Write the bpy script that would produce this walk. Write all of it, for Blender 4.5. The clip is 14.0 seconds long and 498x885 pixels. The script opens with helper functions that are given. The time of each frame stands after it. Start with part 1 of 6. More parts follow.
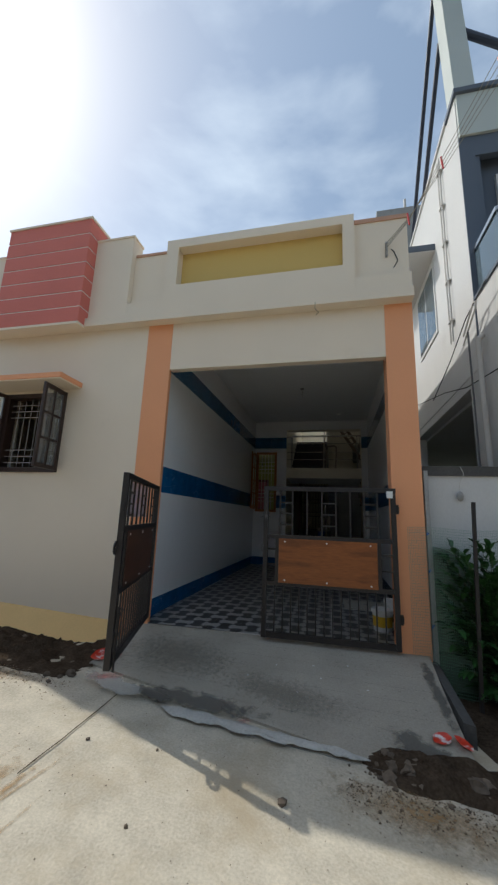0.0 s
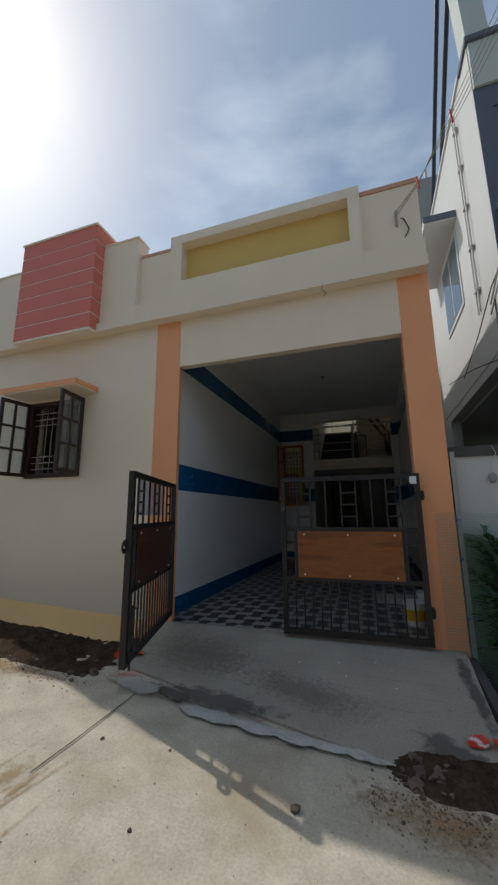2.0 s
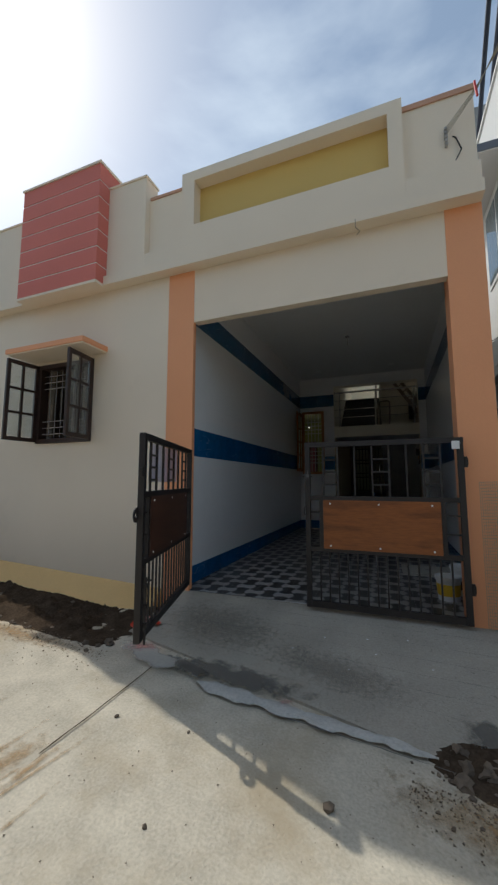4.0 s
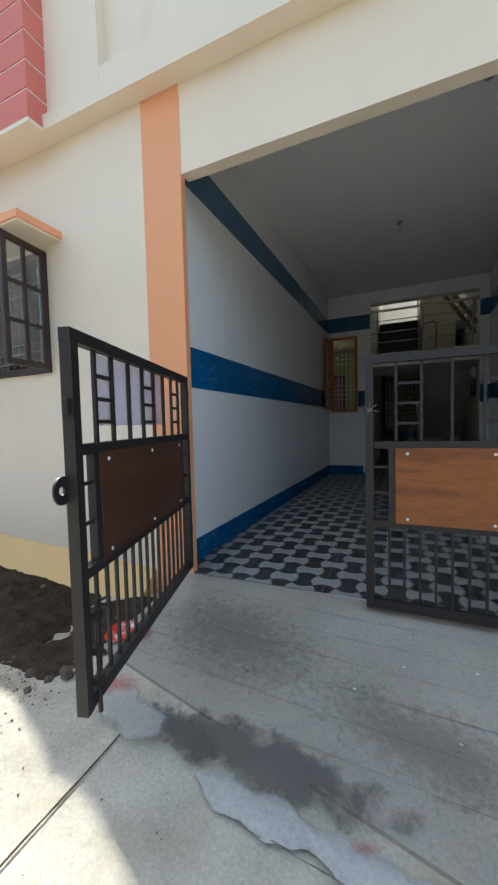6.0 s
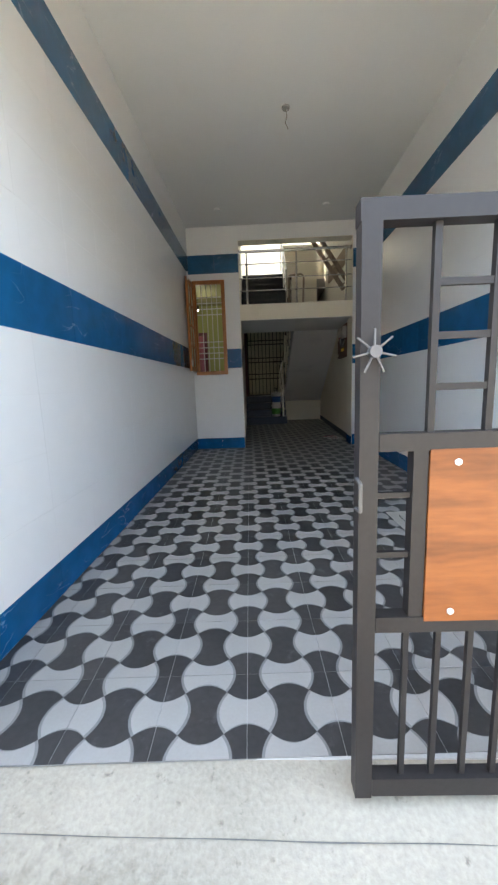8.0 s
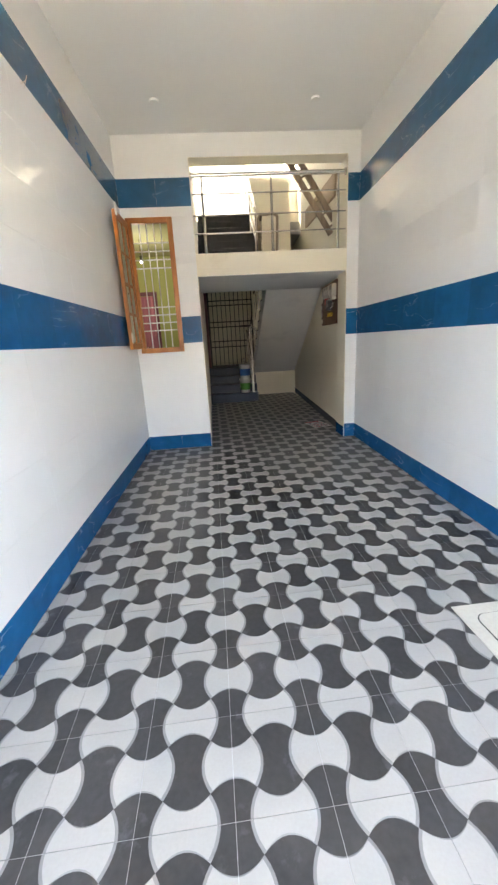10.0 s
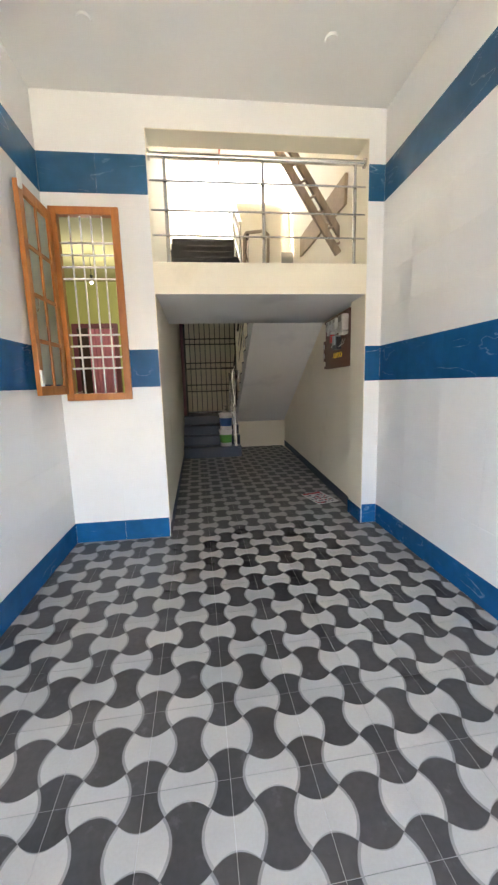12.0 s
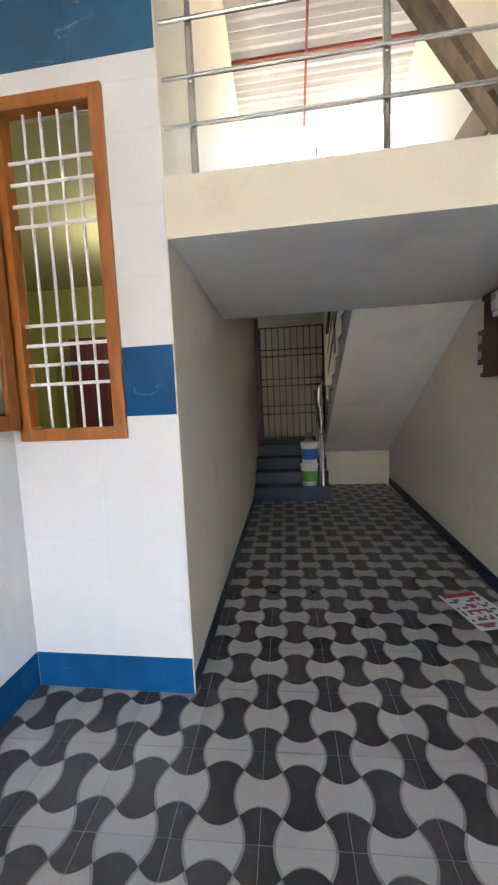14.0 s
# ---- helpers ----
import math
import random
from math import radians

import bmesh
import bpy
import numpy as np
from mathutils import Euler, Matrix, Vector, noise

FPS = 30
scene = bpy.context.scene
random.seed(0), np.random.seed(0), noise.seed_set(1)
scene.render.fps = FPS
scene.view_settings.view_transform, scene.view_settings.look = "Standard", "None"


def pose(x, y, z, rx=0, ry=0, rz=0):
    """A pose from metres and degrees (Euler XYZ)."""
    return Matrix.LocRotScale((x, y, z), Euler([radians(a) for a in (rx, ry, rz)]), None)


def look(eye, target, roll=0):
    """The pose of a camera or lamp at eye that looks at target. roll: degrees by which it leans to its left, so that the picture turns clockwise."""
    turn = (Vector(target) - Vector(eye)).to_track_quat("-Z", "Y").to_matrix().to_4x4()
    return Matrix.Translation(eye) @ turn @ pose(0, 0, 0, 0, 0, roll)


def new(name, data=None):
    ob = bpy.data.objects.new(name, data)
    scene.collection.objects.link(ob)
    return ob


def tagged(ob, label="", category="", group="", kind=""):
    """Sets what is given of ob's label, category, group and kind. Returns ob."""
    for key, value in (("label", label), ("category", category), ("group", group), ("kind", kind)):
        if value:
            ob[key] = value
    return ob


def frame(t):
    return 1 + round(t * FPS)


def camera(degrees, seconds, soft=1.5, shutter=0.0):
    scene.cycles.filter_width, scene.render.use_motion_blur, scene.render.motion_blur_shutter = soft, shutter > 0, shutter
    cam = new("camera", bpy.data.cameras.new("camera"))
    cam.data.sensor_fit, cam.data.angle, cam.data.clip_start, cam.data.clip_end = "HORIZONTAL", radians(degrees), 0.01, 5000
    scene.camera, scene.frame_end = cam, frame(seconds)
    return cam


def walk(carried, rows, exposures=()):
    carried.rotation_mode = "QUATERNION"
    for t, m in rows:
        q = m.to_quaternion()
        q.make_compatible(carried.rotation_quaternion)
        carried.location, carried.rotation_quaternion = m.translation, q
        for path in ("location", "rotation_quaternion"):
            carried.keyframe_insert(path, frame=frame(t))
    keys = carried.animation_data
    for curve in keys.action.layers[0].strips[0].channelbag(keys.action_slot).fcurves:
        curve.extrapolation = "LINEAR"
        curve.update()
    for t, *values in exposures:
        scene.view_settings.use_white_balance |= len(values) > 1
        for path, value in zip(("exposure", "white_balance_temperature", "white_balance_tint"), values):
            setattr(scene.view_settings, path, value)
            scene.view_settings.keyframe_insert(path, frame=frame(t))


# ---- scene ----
cam = camera(69.1, 14.0, soft=2.4)
PATH = [
    (0, (2.148, -4.029, 1.201), (1.691, -2.124, 1.605), 2.2),
    (0.5, (2.208, -3.87, 1.188), (1.441, -2.066, 1.584), 2.2),
    (1, (2.24, -3.822, 1.176), (1.11, -2.206, 1.507), 0.5),
    (1.5, (2.322, -3.854, 1.174), (1.417, -2.114, 1.565), -0.1),
    (2, (2.338, -3.852, 1.177), (1.703, -1.994, 1.561), -0.4),
    (2.5, (2.302, -3.852, 1.187), (1.959, -1.93, 1.622), 0.6),
    (3, (2.272, -3.811, 1.194), (1.787, -1.921, 1.631), 1.0),
    (3.5, (2.234, -3.727, 1.176), (1.594, -1.859, 1.499), 0.3),
    (6, (1.652, -2.366, 1.156), (0.836, -0.543, 1.054), -1.4),
    (6.5, (1.469, -2.05, 1.16), (1.123, -0.102, 0.867), -0.6),
    (7, (1.392, -1.693, 1.162), (1.263, 0.272, 0.814), -2.6),
    (7.5, (1.217, -1.318, 1.131), (1.127, 0.659, 0.842), -2.7),
    (10, (1.123, 0.596, 1.443), (1.237, 2.519, 0.905), -3.2),
    (10.5, (1.138, 0.974, 1.451), (1.324, 2.957, 1.269), -4.9),
    (11, (1.217, 1.347, 1.443), (1.46, 3.323, 1.247), -3.0),
    (11.5, (1.284, 1.83, 1.462), (1.374, 3.796, 1.106), -1.2),
    (12, (1.301, 2.252, 1.466), (1.52, 4.214, 1.148), -1.6),
    (12.5, (1.387, 2.671, 1.475), (1.452, 4.648, 1.179), 0.5),
    (13, (1.39, 3.112, 1.463), (1.402, 5.107, 1.313), 0.0),
    (13.5, (1.391, 3.518, 1.486), (1.386, 5.513, 1.349), -0.0),
    (14, (1.444, 4.004, 1.49), (1.191, 5.978, 1.293), -2.5),
]
EXPOSURES = [
    (0.0, -0.1, 6250, 7), (0.5, -0.4, 6300, 7), (1.0, -0.9, 6150, 7), (1.5, -0.85, 6250, 7), (2.0, -0.45, 6300, 7), (2.5, -0.05, 6450, 7),
    (3.0, -0.1, 6450, 7), (3.6, -0.25, 6350, 7), (6.0, 1.0, 5950, 6), (6.5, 1.8, 6150, 6), (7.0, 2.4, 6500, 9), (7.5, 2.75, 6450, 8), (10.0, 4.65, 7050, 11),
    (11.0, 4.9, 7150, 11), (11.5, 5.05, 7100, 12), (12.0, 5.1, 7000, 12), (13.0, 5.02, 6650, 13), (14.0, 4.98, 6550, 13)]
walk(cam, [(t, look(eye, target, roll)) for t, eye, target, roll in PATH], EXPOSURES)

# ---- world, sun, exposure ----
SUN_TO = Vector((-0.83, 0.29, 1.0)).normalized()
world = bpy.data.worlds.new("world")
scene.world = world
world.use_nodes = True
wn, wl = world.node_tree.nodes, world.node_tree.links
wn.clear()
w_out = wn.new("ShaderNodeOutputWorld")
w_bg = wn.new("ShaderNodeBackground")
w_sky = wn.new("ShaderNodeTexSky")
w_sky.sky_type = "NISHITA"
w_sky.sun_disc = False
w_sky.sun_elevation = math.asin(SUN_TO.z)
w_sky.sun_rotation = math.atan2(SUN_TO.x, SUN_TO.y)
w_sky.dust_density = 1.7
w_sky.ozone_density = 0.35
w_sky.air_density = 1.2
w_tc = wn.new("ShaderNodeTexCoord")
w_map = wn.new("ShaderNodeMapping")
w_map.inputs["Scale"].default_value = (1.0, 1.0, 2.6)
w_noise = wn.new("ShaderNodeTexNoise")
w_noise.inputs["Scale"].default_value = 3.4
w_noise.inputs["Detail"].default_value = 8
w_noise.inputs["Roughness"].default_value = 0.5
w_noise.inputs["Distortion"].default_value = 0.15
w_ramp = wn.new("ShaderNodeValToRGB")
w_ramp.color_ramp.elements[0].position = 0.44
w_ramp.color_ramp.elements[1].position = 0.78
w_ramp.color_ramp.elements[1].color = (0.55, 0.55, 0.55, 1)
w_ramp.color_ramp.elements[0].color = (0.0, 0.0, 0.0, 1)
w_haze = wn.new("ShaderNodeMix")
w_haze.data_type = "RGBA"
w_haze.inputs["Factor"].default_value = 0.21
w_haze.inputs["B"].default_value = (6.2, 7.8, 9.6, 1)
w_mix = wn.new("ShaderNodeMix")
w_mix.data_type = "RGBA"
w_mix.inputs["B"].default_value = (8.8, 9.6, 10.4, 1)
wl.new(w_tc.outputs["Generated"], w_map.inputs["Vector"])
wl.new(w_map.outputs["Vector"], w_noise.inputs["Vector"])
wl.new(w_noise.outputs["Fac"], w_ramp.inputs["Fac"])
wl.new(w_ramp.outputs["Color"], w_mix.inputs["Factor"])
wl.new(w_sky.outputs["Color"], w_haze.inputs["A"])
wl.new(w_haze.outputs["Result"], w_mix.inputs["A"])
wl.new(w_mix.outputs["Result"], w_bg.inputs["Color"])
w_bg.inputs["Strength"].default_value = 0.125
wl.new(w_bg.outputs["Background"], w_out.inputs["Surface"])

sun = new("sun", bpy.data.lights.new("sun", "SUN"))
sun.data.energy = 3.1
sun.data.angle = radians(0.6)
sun.data.color = (1.0, 0.95, 0.87)
sun.matrix_world = look((0, 0, 30), Vector((0, 0, 30)) - SUN_TO)


# ---- materials ----
def material(name, color, rough=0.7, metal=0.0, vary=0.15, fine=60.0, coarse=1.5, bump=0.15,
             stain=None, stain_at=(0.55, 0.75), stain_scale=1.0, per_object=0.0, stretch=(1, 1, 1), local=False):
    """A surface with fine grain, broad unevenness and, where given, stains of another colour."""
    m = bpy.data.materials.new(name)
    m.use_nodes = True
    n, l = m.node_tree.nodes, m.node_tree.links
    b = n["Principled BSDF"]
    b.inputs["Roughness"].default_value = rough
    b.inputs["Metallic"].default_value = metal
    if local:
        co = n.new("ShaderNodeTexCoord").outputs["Object"]
    else:
        co = n.new("ShaderNodeNewGeometry").outputs["Position"]
    mp = n.new("ShaderNodeMapping")
    mp.inputs["Scale"].default_value = stretch
    l.new(co, mp.inputs["Vector"])
    co = mp.outputs["Vector"]
    a = n.new("ShaderNodeTexNoise")
    a.inputs["Scale"].default_value = fine
    a.inputs["Detail"].default_value = 4
    c = n.new("ShaderNodeTexNoise")
    c.inputs["Scale"].default_value = coarse
    c.inputs["Detail"].default_value = 5
    l.new(co, a.inputs["Vector"])
    l.new(co, c.inputs["Vector"])
    add = n.new("ShaderNodeMath")
    add.operation = "MULTIPLY_ADD"
    l.new(a.outputs["Fac"], add.inputs[0])
    add.inputs[1].default_value = 0.5
    half = n.new("ShaderNodeMath")
    half.operation = "MULTIPLY"
    l.new(c.outputs["Fac"], half.inputs[0])
    half.inputs[1].default_value = 0.5
    l.new(half.outputs[0], add.inputs[2])
    rng = n.new("ShaderNodeMapRange")
    rng.inputs["From Min"].default_value = 0.3
    rng.inputs["From Max"].default_value = 0.7
    rng.inputs["To Min"].default_value = 1 - vary
    rng.inputs["To Max"].default_value = 1 + vary
    l.new(add.outputs[0], rng.inputs["Value"])
    value = rng.outputs["Result"]
    if per_object:
        info = n.new("ShaderNodeObjectInfo")
        r2 = n.new("ShaderNodeMapRange")
        r2.inputs["To Min"].default_value = 1 - per_object
        r2.inputs["To Max"].default_value = 1 + per_object
        l.new(info.outputs["Random"], r2.inputs["Value"])
        mu = n.new("ShaderNodeMath")
        mu.operation = "MULTIPLY"
        l.new(value, mu.inputs[0])
        l.new(r2.outputs["Result"], mu.inputs[1])
        value = mu.outputs[0]
    vm = n.new("ShaderNodeVectorMath")
    vm.operation = "SCALE"
    vm.inputs[0].default_value = color
    l.new(value, vm.inputs["Scale"])
    col = vm.outputs["Vector"]
    if stain:
        s = n.new("ShaderNodeTexNoise")
        s.inputs["Scale"].default_value = stain_scale
        s.inputs["Detail"].default_value = 7
        s.inputs["Roughness"].default_value = 0.62
        l.new(co, s.inputs["Vector"])
        sr = n.new("ShaderNodeMapRange")
        sr.inputs["From Min"].default_value, sr.inputs["From Max"].default_value = stain_at
        l.new(s.outputs["Fac"], sr.inputs["Value"])
        mx = n.new("ShaderNodeMix")
        mx.data_type = "RGBA"
        l.new(sr.outputs["Result"], mx.inputs["Factor"])
        l.new(col, mx.inputs["A"])
        mx.inputs["B"].default_value = (*stain, 1)
        col = mx.outputs["Result"]
    l.new(col, b.inputs["Base Color"])
    if bump:
        bp = n.new("ShaderNodeBump")
        bp.inputs["Strength"].default_value = bump
        bp.inputs["Distance"].default_value = 0.01
        l.new(add.outputs[0], bp.inputs["Height"])
        l.new(bp.outputs["Normal"], b.inputs["Normal"])
    return m


def veined(name, color, vein, rough=0.12, scale=2.2, width=0.02, amount=0.55, per_object=0.05, vary=0.22):
    """Glazed marble-look tile: cloudy ground with thin wandering veins."""
    m = material(name, color, rough, vary=vary, fine=9, coarse=2.2, bump=0.0, per_object=per_object)
    n, l = m.node_tree.nodes, m.node_tree.links
    b = n["Principled BSDF"]
    old = b.inputs["Base Color"].links[0].from_socket
    geo = n.new("ShaderNodeNewGeometry")
    ns = n.new("ShaderNodeTexNoise")
    ns.inputs["Scale"].default_value = scale
    ns.inputs["Detail"].default_value = 6
    ns.inputs["Distortion"].default_value = 0.5
    slant = n.new("ShaderNodeMapping")
    slant.inputs["Rotation"].default_value = (0.45, -0.45, 0.3)
    slant.inputs["Scale"].default_value = (1.0, 1.0, 3.4)
    l.new(geo.outputs["Position"], slant.inputs["Vector"])
    l.new(slant.outputs["Vector"], ns.inputs["Vector"])
    d = n.new("ShaderNodeMath")
    d.operation = "SUBTRACT"
    l.new(ns.outputs["Fac"], d.inputs[0])
    d.inputs[1].default_value = 0.5
    ab = n.new("ShaderNodeMath")
    ab.operation = "ABSOLUTE"
    l.new(d.outputs[0], ab.inputs[0])
    mr = n.new("ShaderNodeMapRange")
    mr.inputs["From Min"].default_value = 0.0
    mr.inputs["From Max"].default_value = width
    mr.inputs["To Min"].default_value = amount
    mr.inputs["To Max"].default_value = 0.0
    l.new(ab.outputs[0], mr.inputs["Value"])
    big = n.new("ShaderNodeTexNoise")
    big.inputs["Scale"].default_value = 3.1
    l.new(geo.outputs["Position"], big.inputs["Vector"])
    gate = n.new("ShaderNodeMapRange")
    gate.inputs["From Min"].default_value = 0.5
    gate.inputs["From Max"].default_value = 0.6
    l.new(big.outputs["Fac"], gate.inputs["Value"])
    mu = n.new("ShaderNodeMath")
    mu.operation = "MULTIPLY"
    l.new(mr.outputs["Result"], mu.inputs[0])
    l.new(gate.outputs["Result"], mu.inputs[1])
    mx = n.new("ShaderNodeMix")
    mx.data_type = "RGBA"
    l.new(mu.outputs[0], mx.inputs["Factor"])
    l.new(old, mx.inputs["A"])
    mx.inputs["B"].default_value = (*vein, 1)
    l.new(mx.outputs["Result"], b.inputs["Base Color"])
    return m


def wood(name, dark, light, rough=0.4, scale=6.0, axis=0, bands=9.0):
    """Wood with long grain along one local axis and a few darker knots."""
    m = bpy.data.materials.new(name)
    m.use_nodes = True
    n, l = m.node_tree.nodes, m.node_tree.links
    b = n["Principled BSDF"]
    b.inputs["Roughness"].default_value = rough
    tc = n.new("ShaderNodeTexCoord")
    mp = n.new("ShaderNodeMapping")
    st = [scale, scale, scale]
    st[axis] = scale * 0.16
    mp.inputs["Scale"].default_value = st
    l.new(tc.outputs["Object"], mp.inputs["Vector"])
    big = n.new("ShaderNodeTexNoise")
    big.inputs["Scale"].default_value = 1.1
    big.inputs["Detail"].default_value = 3
    l.new(mp.outputs["Vector"], big.inputs["Vector"])
    mul = n.new("ShaderNodeMath")
    mul.operation = "MULTIPLY"
    mul.inputs[1].default_value = bands
    l.new(big.outputs["Fac"], mul.inputs[0])
    fr = n.new("ShaderNodeMath")
    fr.operation = "SINE"
    mul2 = n.new("ShaderNodeMath")
    mul2.operation = "MULTIPLY"
    mul2.inputs[1].default_value = 6.28
    l.new(mul.outputs[0], mul2.inputs[0])
    l.new(mul2.outputs[0], fr.inputs[0])
    fine = n.new("ShaderNodeTexNoise")
    fine.inputs["Scale"].default_value = 9
    fine.inputs["Detail"].default_value = 6
    l.new(mp.outputs["Vector"], fine.inputs["Vector"])
    mr = n.new("ShaderNodeMapRange")
    mr.inputs["From Min"].default_value = -1
    mr.inputs["To Min"].default_value = 0.25
    mr.inputs["To Max"].default_value = 0.6
    l.new(fr.outputs[0], mr.inputs["Value"])
    ad = n.new("ShaderNodeMath")
    ad.operation = "MULTIPLY_ADD"
    ad.inputs[1].default_value = 0.7
    l.new(fine.outputs["Fac"], ad.inputs[0])
    l.new(mr.outputs["Result"], ad.inputs[2])
    sb = n.new("ShaderNodeMath")
    sb.operation = "SUBTRACT"
    sb.inputs[1].default_value = 0.3
    l.new(ad.outputs[0], sb.inputs[0])
    mx = n.new("ShaderNodeMix")
    mx.data_type = "RGBA"
    l.new(sb.outputs[0], mx.inputs["Factor"])
    mx.inputs["A"].default_value = (*dark, 1)
    mx.inputs["B"].default_value = (*light, 1)
    l.new(mx.outputs["Result"], b.inputs["Base Color"])
    bp = n.new("ShaderNodeBump")
    bp.inputs["Strength"].default_value = 0.1
    bp.inputs["Distance"].default_value = 0.004
    l.new(fine.outputs["Fac"], bp.inputs["Height"])
    l.new(bp.outputs["Normal"], b.inputs["Normal"])
    return m


def glass(name, color=(0.8, 0.85, 0.85), rough=0.05, transmission=0.9):
    m = bpy.data.materials.new(name)
    m.use_nodes = True
    b = m.node_tree.nodes["Principled BSDF"]
    b.inputs["Base Color"].default_value = (*color, 1)
    b.inputs["Roughness"].default_value = rough
    b.inputs["Transmission Weight"].default_value = transmission
    b.inputs["IOR"].default_value = 1.45
    return m


def sheer(name, color, through_light, rough=0.6):
    """Thin sheet that lets a part of the light straight through (netting, film)."""
    m = bpy.data.materials.new(name)
    m.use_nodes = True
    n, l = m.node_tree.nodes, m.node_tree.links
    b = n["Principled BSDF"]
    b.inputs["Base Color"].default_value = (*color, 1)
    b.inputs["Roughness"].default_value = rough
    tr = n.new("ShaderNodeBsdfTransparent")
    mx = n.new("ShaderNodeMixShader")
    ns = n.new("ShaderNodeTexNoise")
    ns.inputs["Scale"].default_value = 6
    mr = n.new("ShaderNodeMapRange")
    mr.inputs["To Min"].default_value = through_light - 0.12
    mr.inputs["To Max"].default_value = through_light + 0.12
    l.new(ns.outputs["Fac"], mr.inputs["Value"])
    l.new(mr.outputs["Result"], mx.inputs["Fac"])
    l.new(b.outputs["BSDF"], mx.inputs[1])
    l.new(tr.outputs["BSDF"], mx.inputs[2])
    l.new(mx.outputs["Shader"], n["Material Output"].inputs["Surface"])
    return m


def translucent_sheet(name, color, share=0.55):
    m = bpy.data.materials.new(name)
    m.use_nodes = True
    n, l = m.node_tree.nodes, m.node_tree.links
    b = n["Principled BSDF"]
    b.inputs["Base Color"].default_value = (*color, 1)
    b.inputs["Roughness"].default_value = 0.35
    t = n.new("ShaderNodeBsdfTranslucent")
    t.inputs["Color"].default_value = (*color, 1)
    mx = n.new("ShaderNodeMixShader")
    mx.inputs["Fac"].default_value = share
    l.new(b.outputs["BSDF"], mx.inputs[1])
    l.new(t.outputs["BSDF"], mx.inputs[2])
    l.new(mx.outputs["Shader"], n["Material Output"].inputs["Surface"])
    return m


def smear(name, color, rough=0.9, scale=7.0, hard=0.18, cover=1.0, bump=0.3):
    """A stain or thin smear that breaks up towards its rim; the mesh carries its own -1..1 coordinates."""
    m = material(name, color, rough, vary=0.22, fine=60, coarse=4, bump=bump)
    n, l = m.node_tree.nodes, m.node_tree.links
    uv = n.new("ShaderNodeUVMap")
    uv.uv_map = "own"
    ln = n.new("ShaderNodeVectorMath")
    ln.operation = "LENGTH"
    l.new(uv.outputs["UV"], ln.inputs[0])
    geo = n.new("ShaderNodeNewGeometry")
    ns = n.new("ShaderNodeTexNoise")
    ns.inputs["Scale"].default_value = scale
    ns.inputs["Detail"].default_value = 8
    ns.inputs["Roughness"].default_value = 0.65
    l.new(geo.outputs["Position"], ns.inputs["Vector"])
    a = n.new("ShaderNodeMath")
    a.operation = "MULTIPLY_ADD"
    l.new(ns.outputs["Fac"], a.inputs[0])
    a.inputs[1].default_value = 1.7
    a.inputs[2].default_value = -0.42
    b = n.new("ShaderNodeMath")
    b.operation = "SUBTRACT"
    l.new(a.outputs[0], b.inputs[0])
    l.new(ln.outputs["Value"], b.inputs[1])
    c = n.new("ShaderNodeMath")
    c.operation = "ADD"
    c.inputs[1].default_value = 0.30
    l.new(b.outputs[0], c.inputs[0])
    mr = n.new("ShaderNodeMapRange")
    mr.inputs["From Max"].default_value = hard
    mr.inputs["To Max"].default_value = cover
    l.new(c.outputs[0], mr.inputs["Value"])
    rim = n.new("ShaderNodeMapRange")
    rim.inputs["From Min"].default_value = 1.0
    rim.inputs["From Max"].default_value = 0.85
    l.new(ln.outputs["Value"], rim.inputs["Value"])
    mu = n.new("ShaderNodeMath")
    mu.operation = "MULTIPLY"
    l.new(mr.outputs["Result"], mu.inputs[0])
    l.new(rim.outputs["Result"], mu.inputs[1])
    tr = n.new("ShaderNodeBsdfTransparent")
    mx = n.new("ShaderNodeMixShader")
    l.new(mu.outputs[0], mx.inputs["Fac"])
    l.new(tr.outputs["BSDF"], mx.inputs[1])
    l.new(n["Principled BSDF"].outputs["BSDF"], mx.inputs[2])
    l.new(mx.outputs["Shader"], n["Material Output"].inputs["Surface"])
    return m


def glow(name, color, strength):
    m = bpy.data.materials.new(name)
    m.use_nodes = True
    b = m.node_tree.nodes["Principled BSDF"]
    b.inputs["Base Color"].default_value = (*color, 1)
    b.inputs["Emission Color"].default_value = (*color, 1)
    b.inputs["Emission Strength"].default_value = strength
    return m


M_CREAM = material("cream_facade_paint", (0.79, 0.68, 0.54), 0.75, vary=0.05, fine=160, coarse=1.2, bump=0.12,
                   stain=(0.66, 0.57, 0.45), stain_at=(0.62, 0.85), stain_scale=0.9)
M_CREAM_IN = material("cream_wall_paint", (0.79, 0.735, 0.605), 0.65, vary=0.04, fine=140, coarse=1.4, bump=0.08,
                      stain=(0.58, 0.52, 0.39), stain_at=(0.62, 0.9), stain_scale=1.3)
M_WHITE = material("white_ceiling_paint", (0.77, 0.77, 0.755), 0.8, vary=0.025, fine=120, coarse=0.9, bump=0.06)
M_WHITE_N = material("weathered_white_paint", (0.58, 0.57, 0.555), 0.8, vary=0.06, fine=60, coarse=0.9, bump=0.1,
                     stain=(0.45, 0.44, 0.42), stain_at=(0.6, 0.85), stain_scale=1.2, stretch=(1, 1, 0.5))
M_ORANGE = material("orange_paint", (0.80, 0.36, 0.175), 0.65, vary=0.05, fine=120, coarse=1.4, bump=0.1)
M_YELLOW = material("mustard_yellow_paint", (0.62, 0.43, 0.13), 0.7, vary=0.06, fine=120, coarse=1.2, bump=0.1)
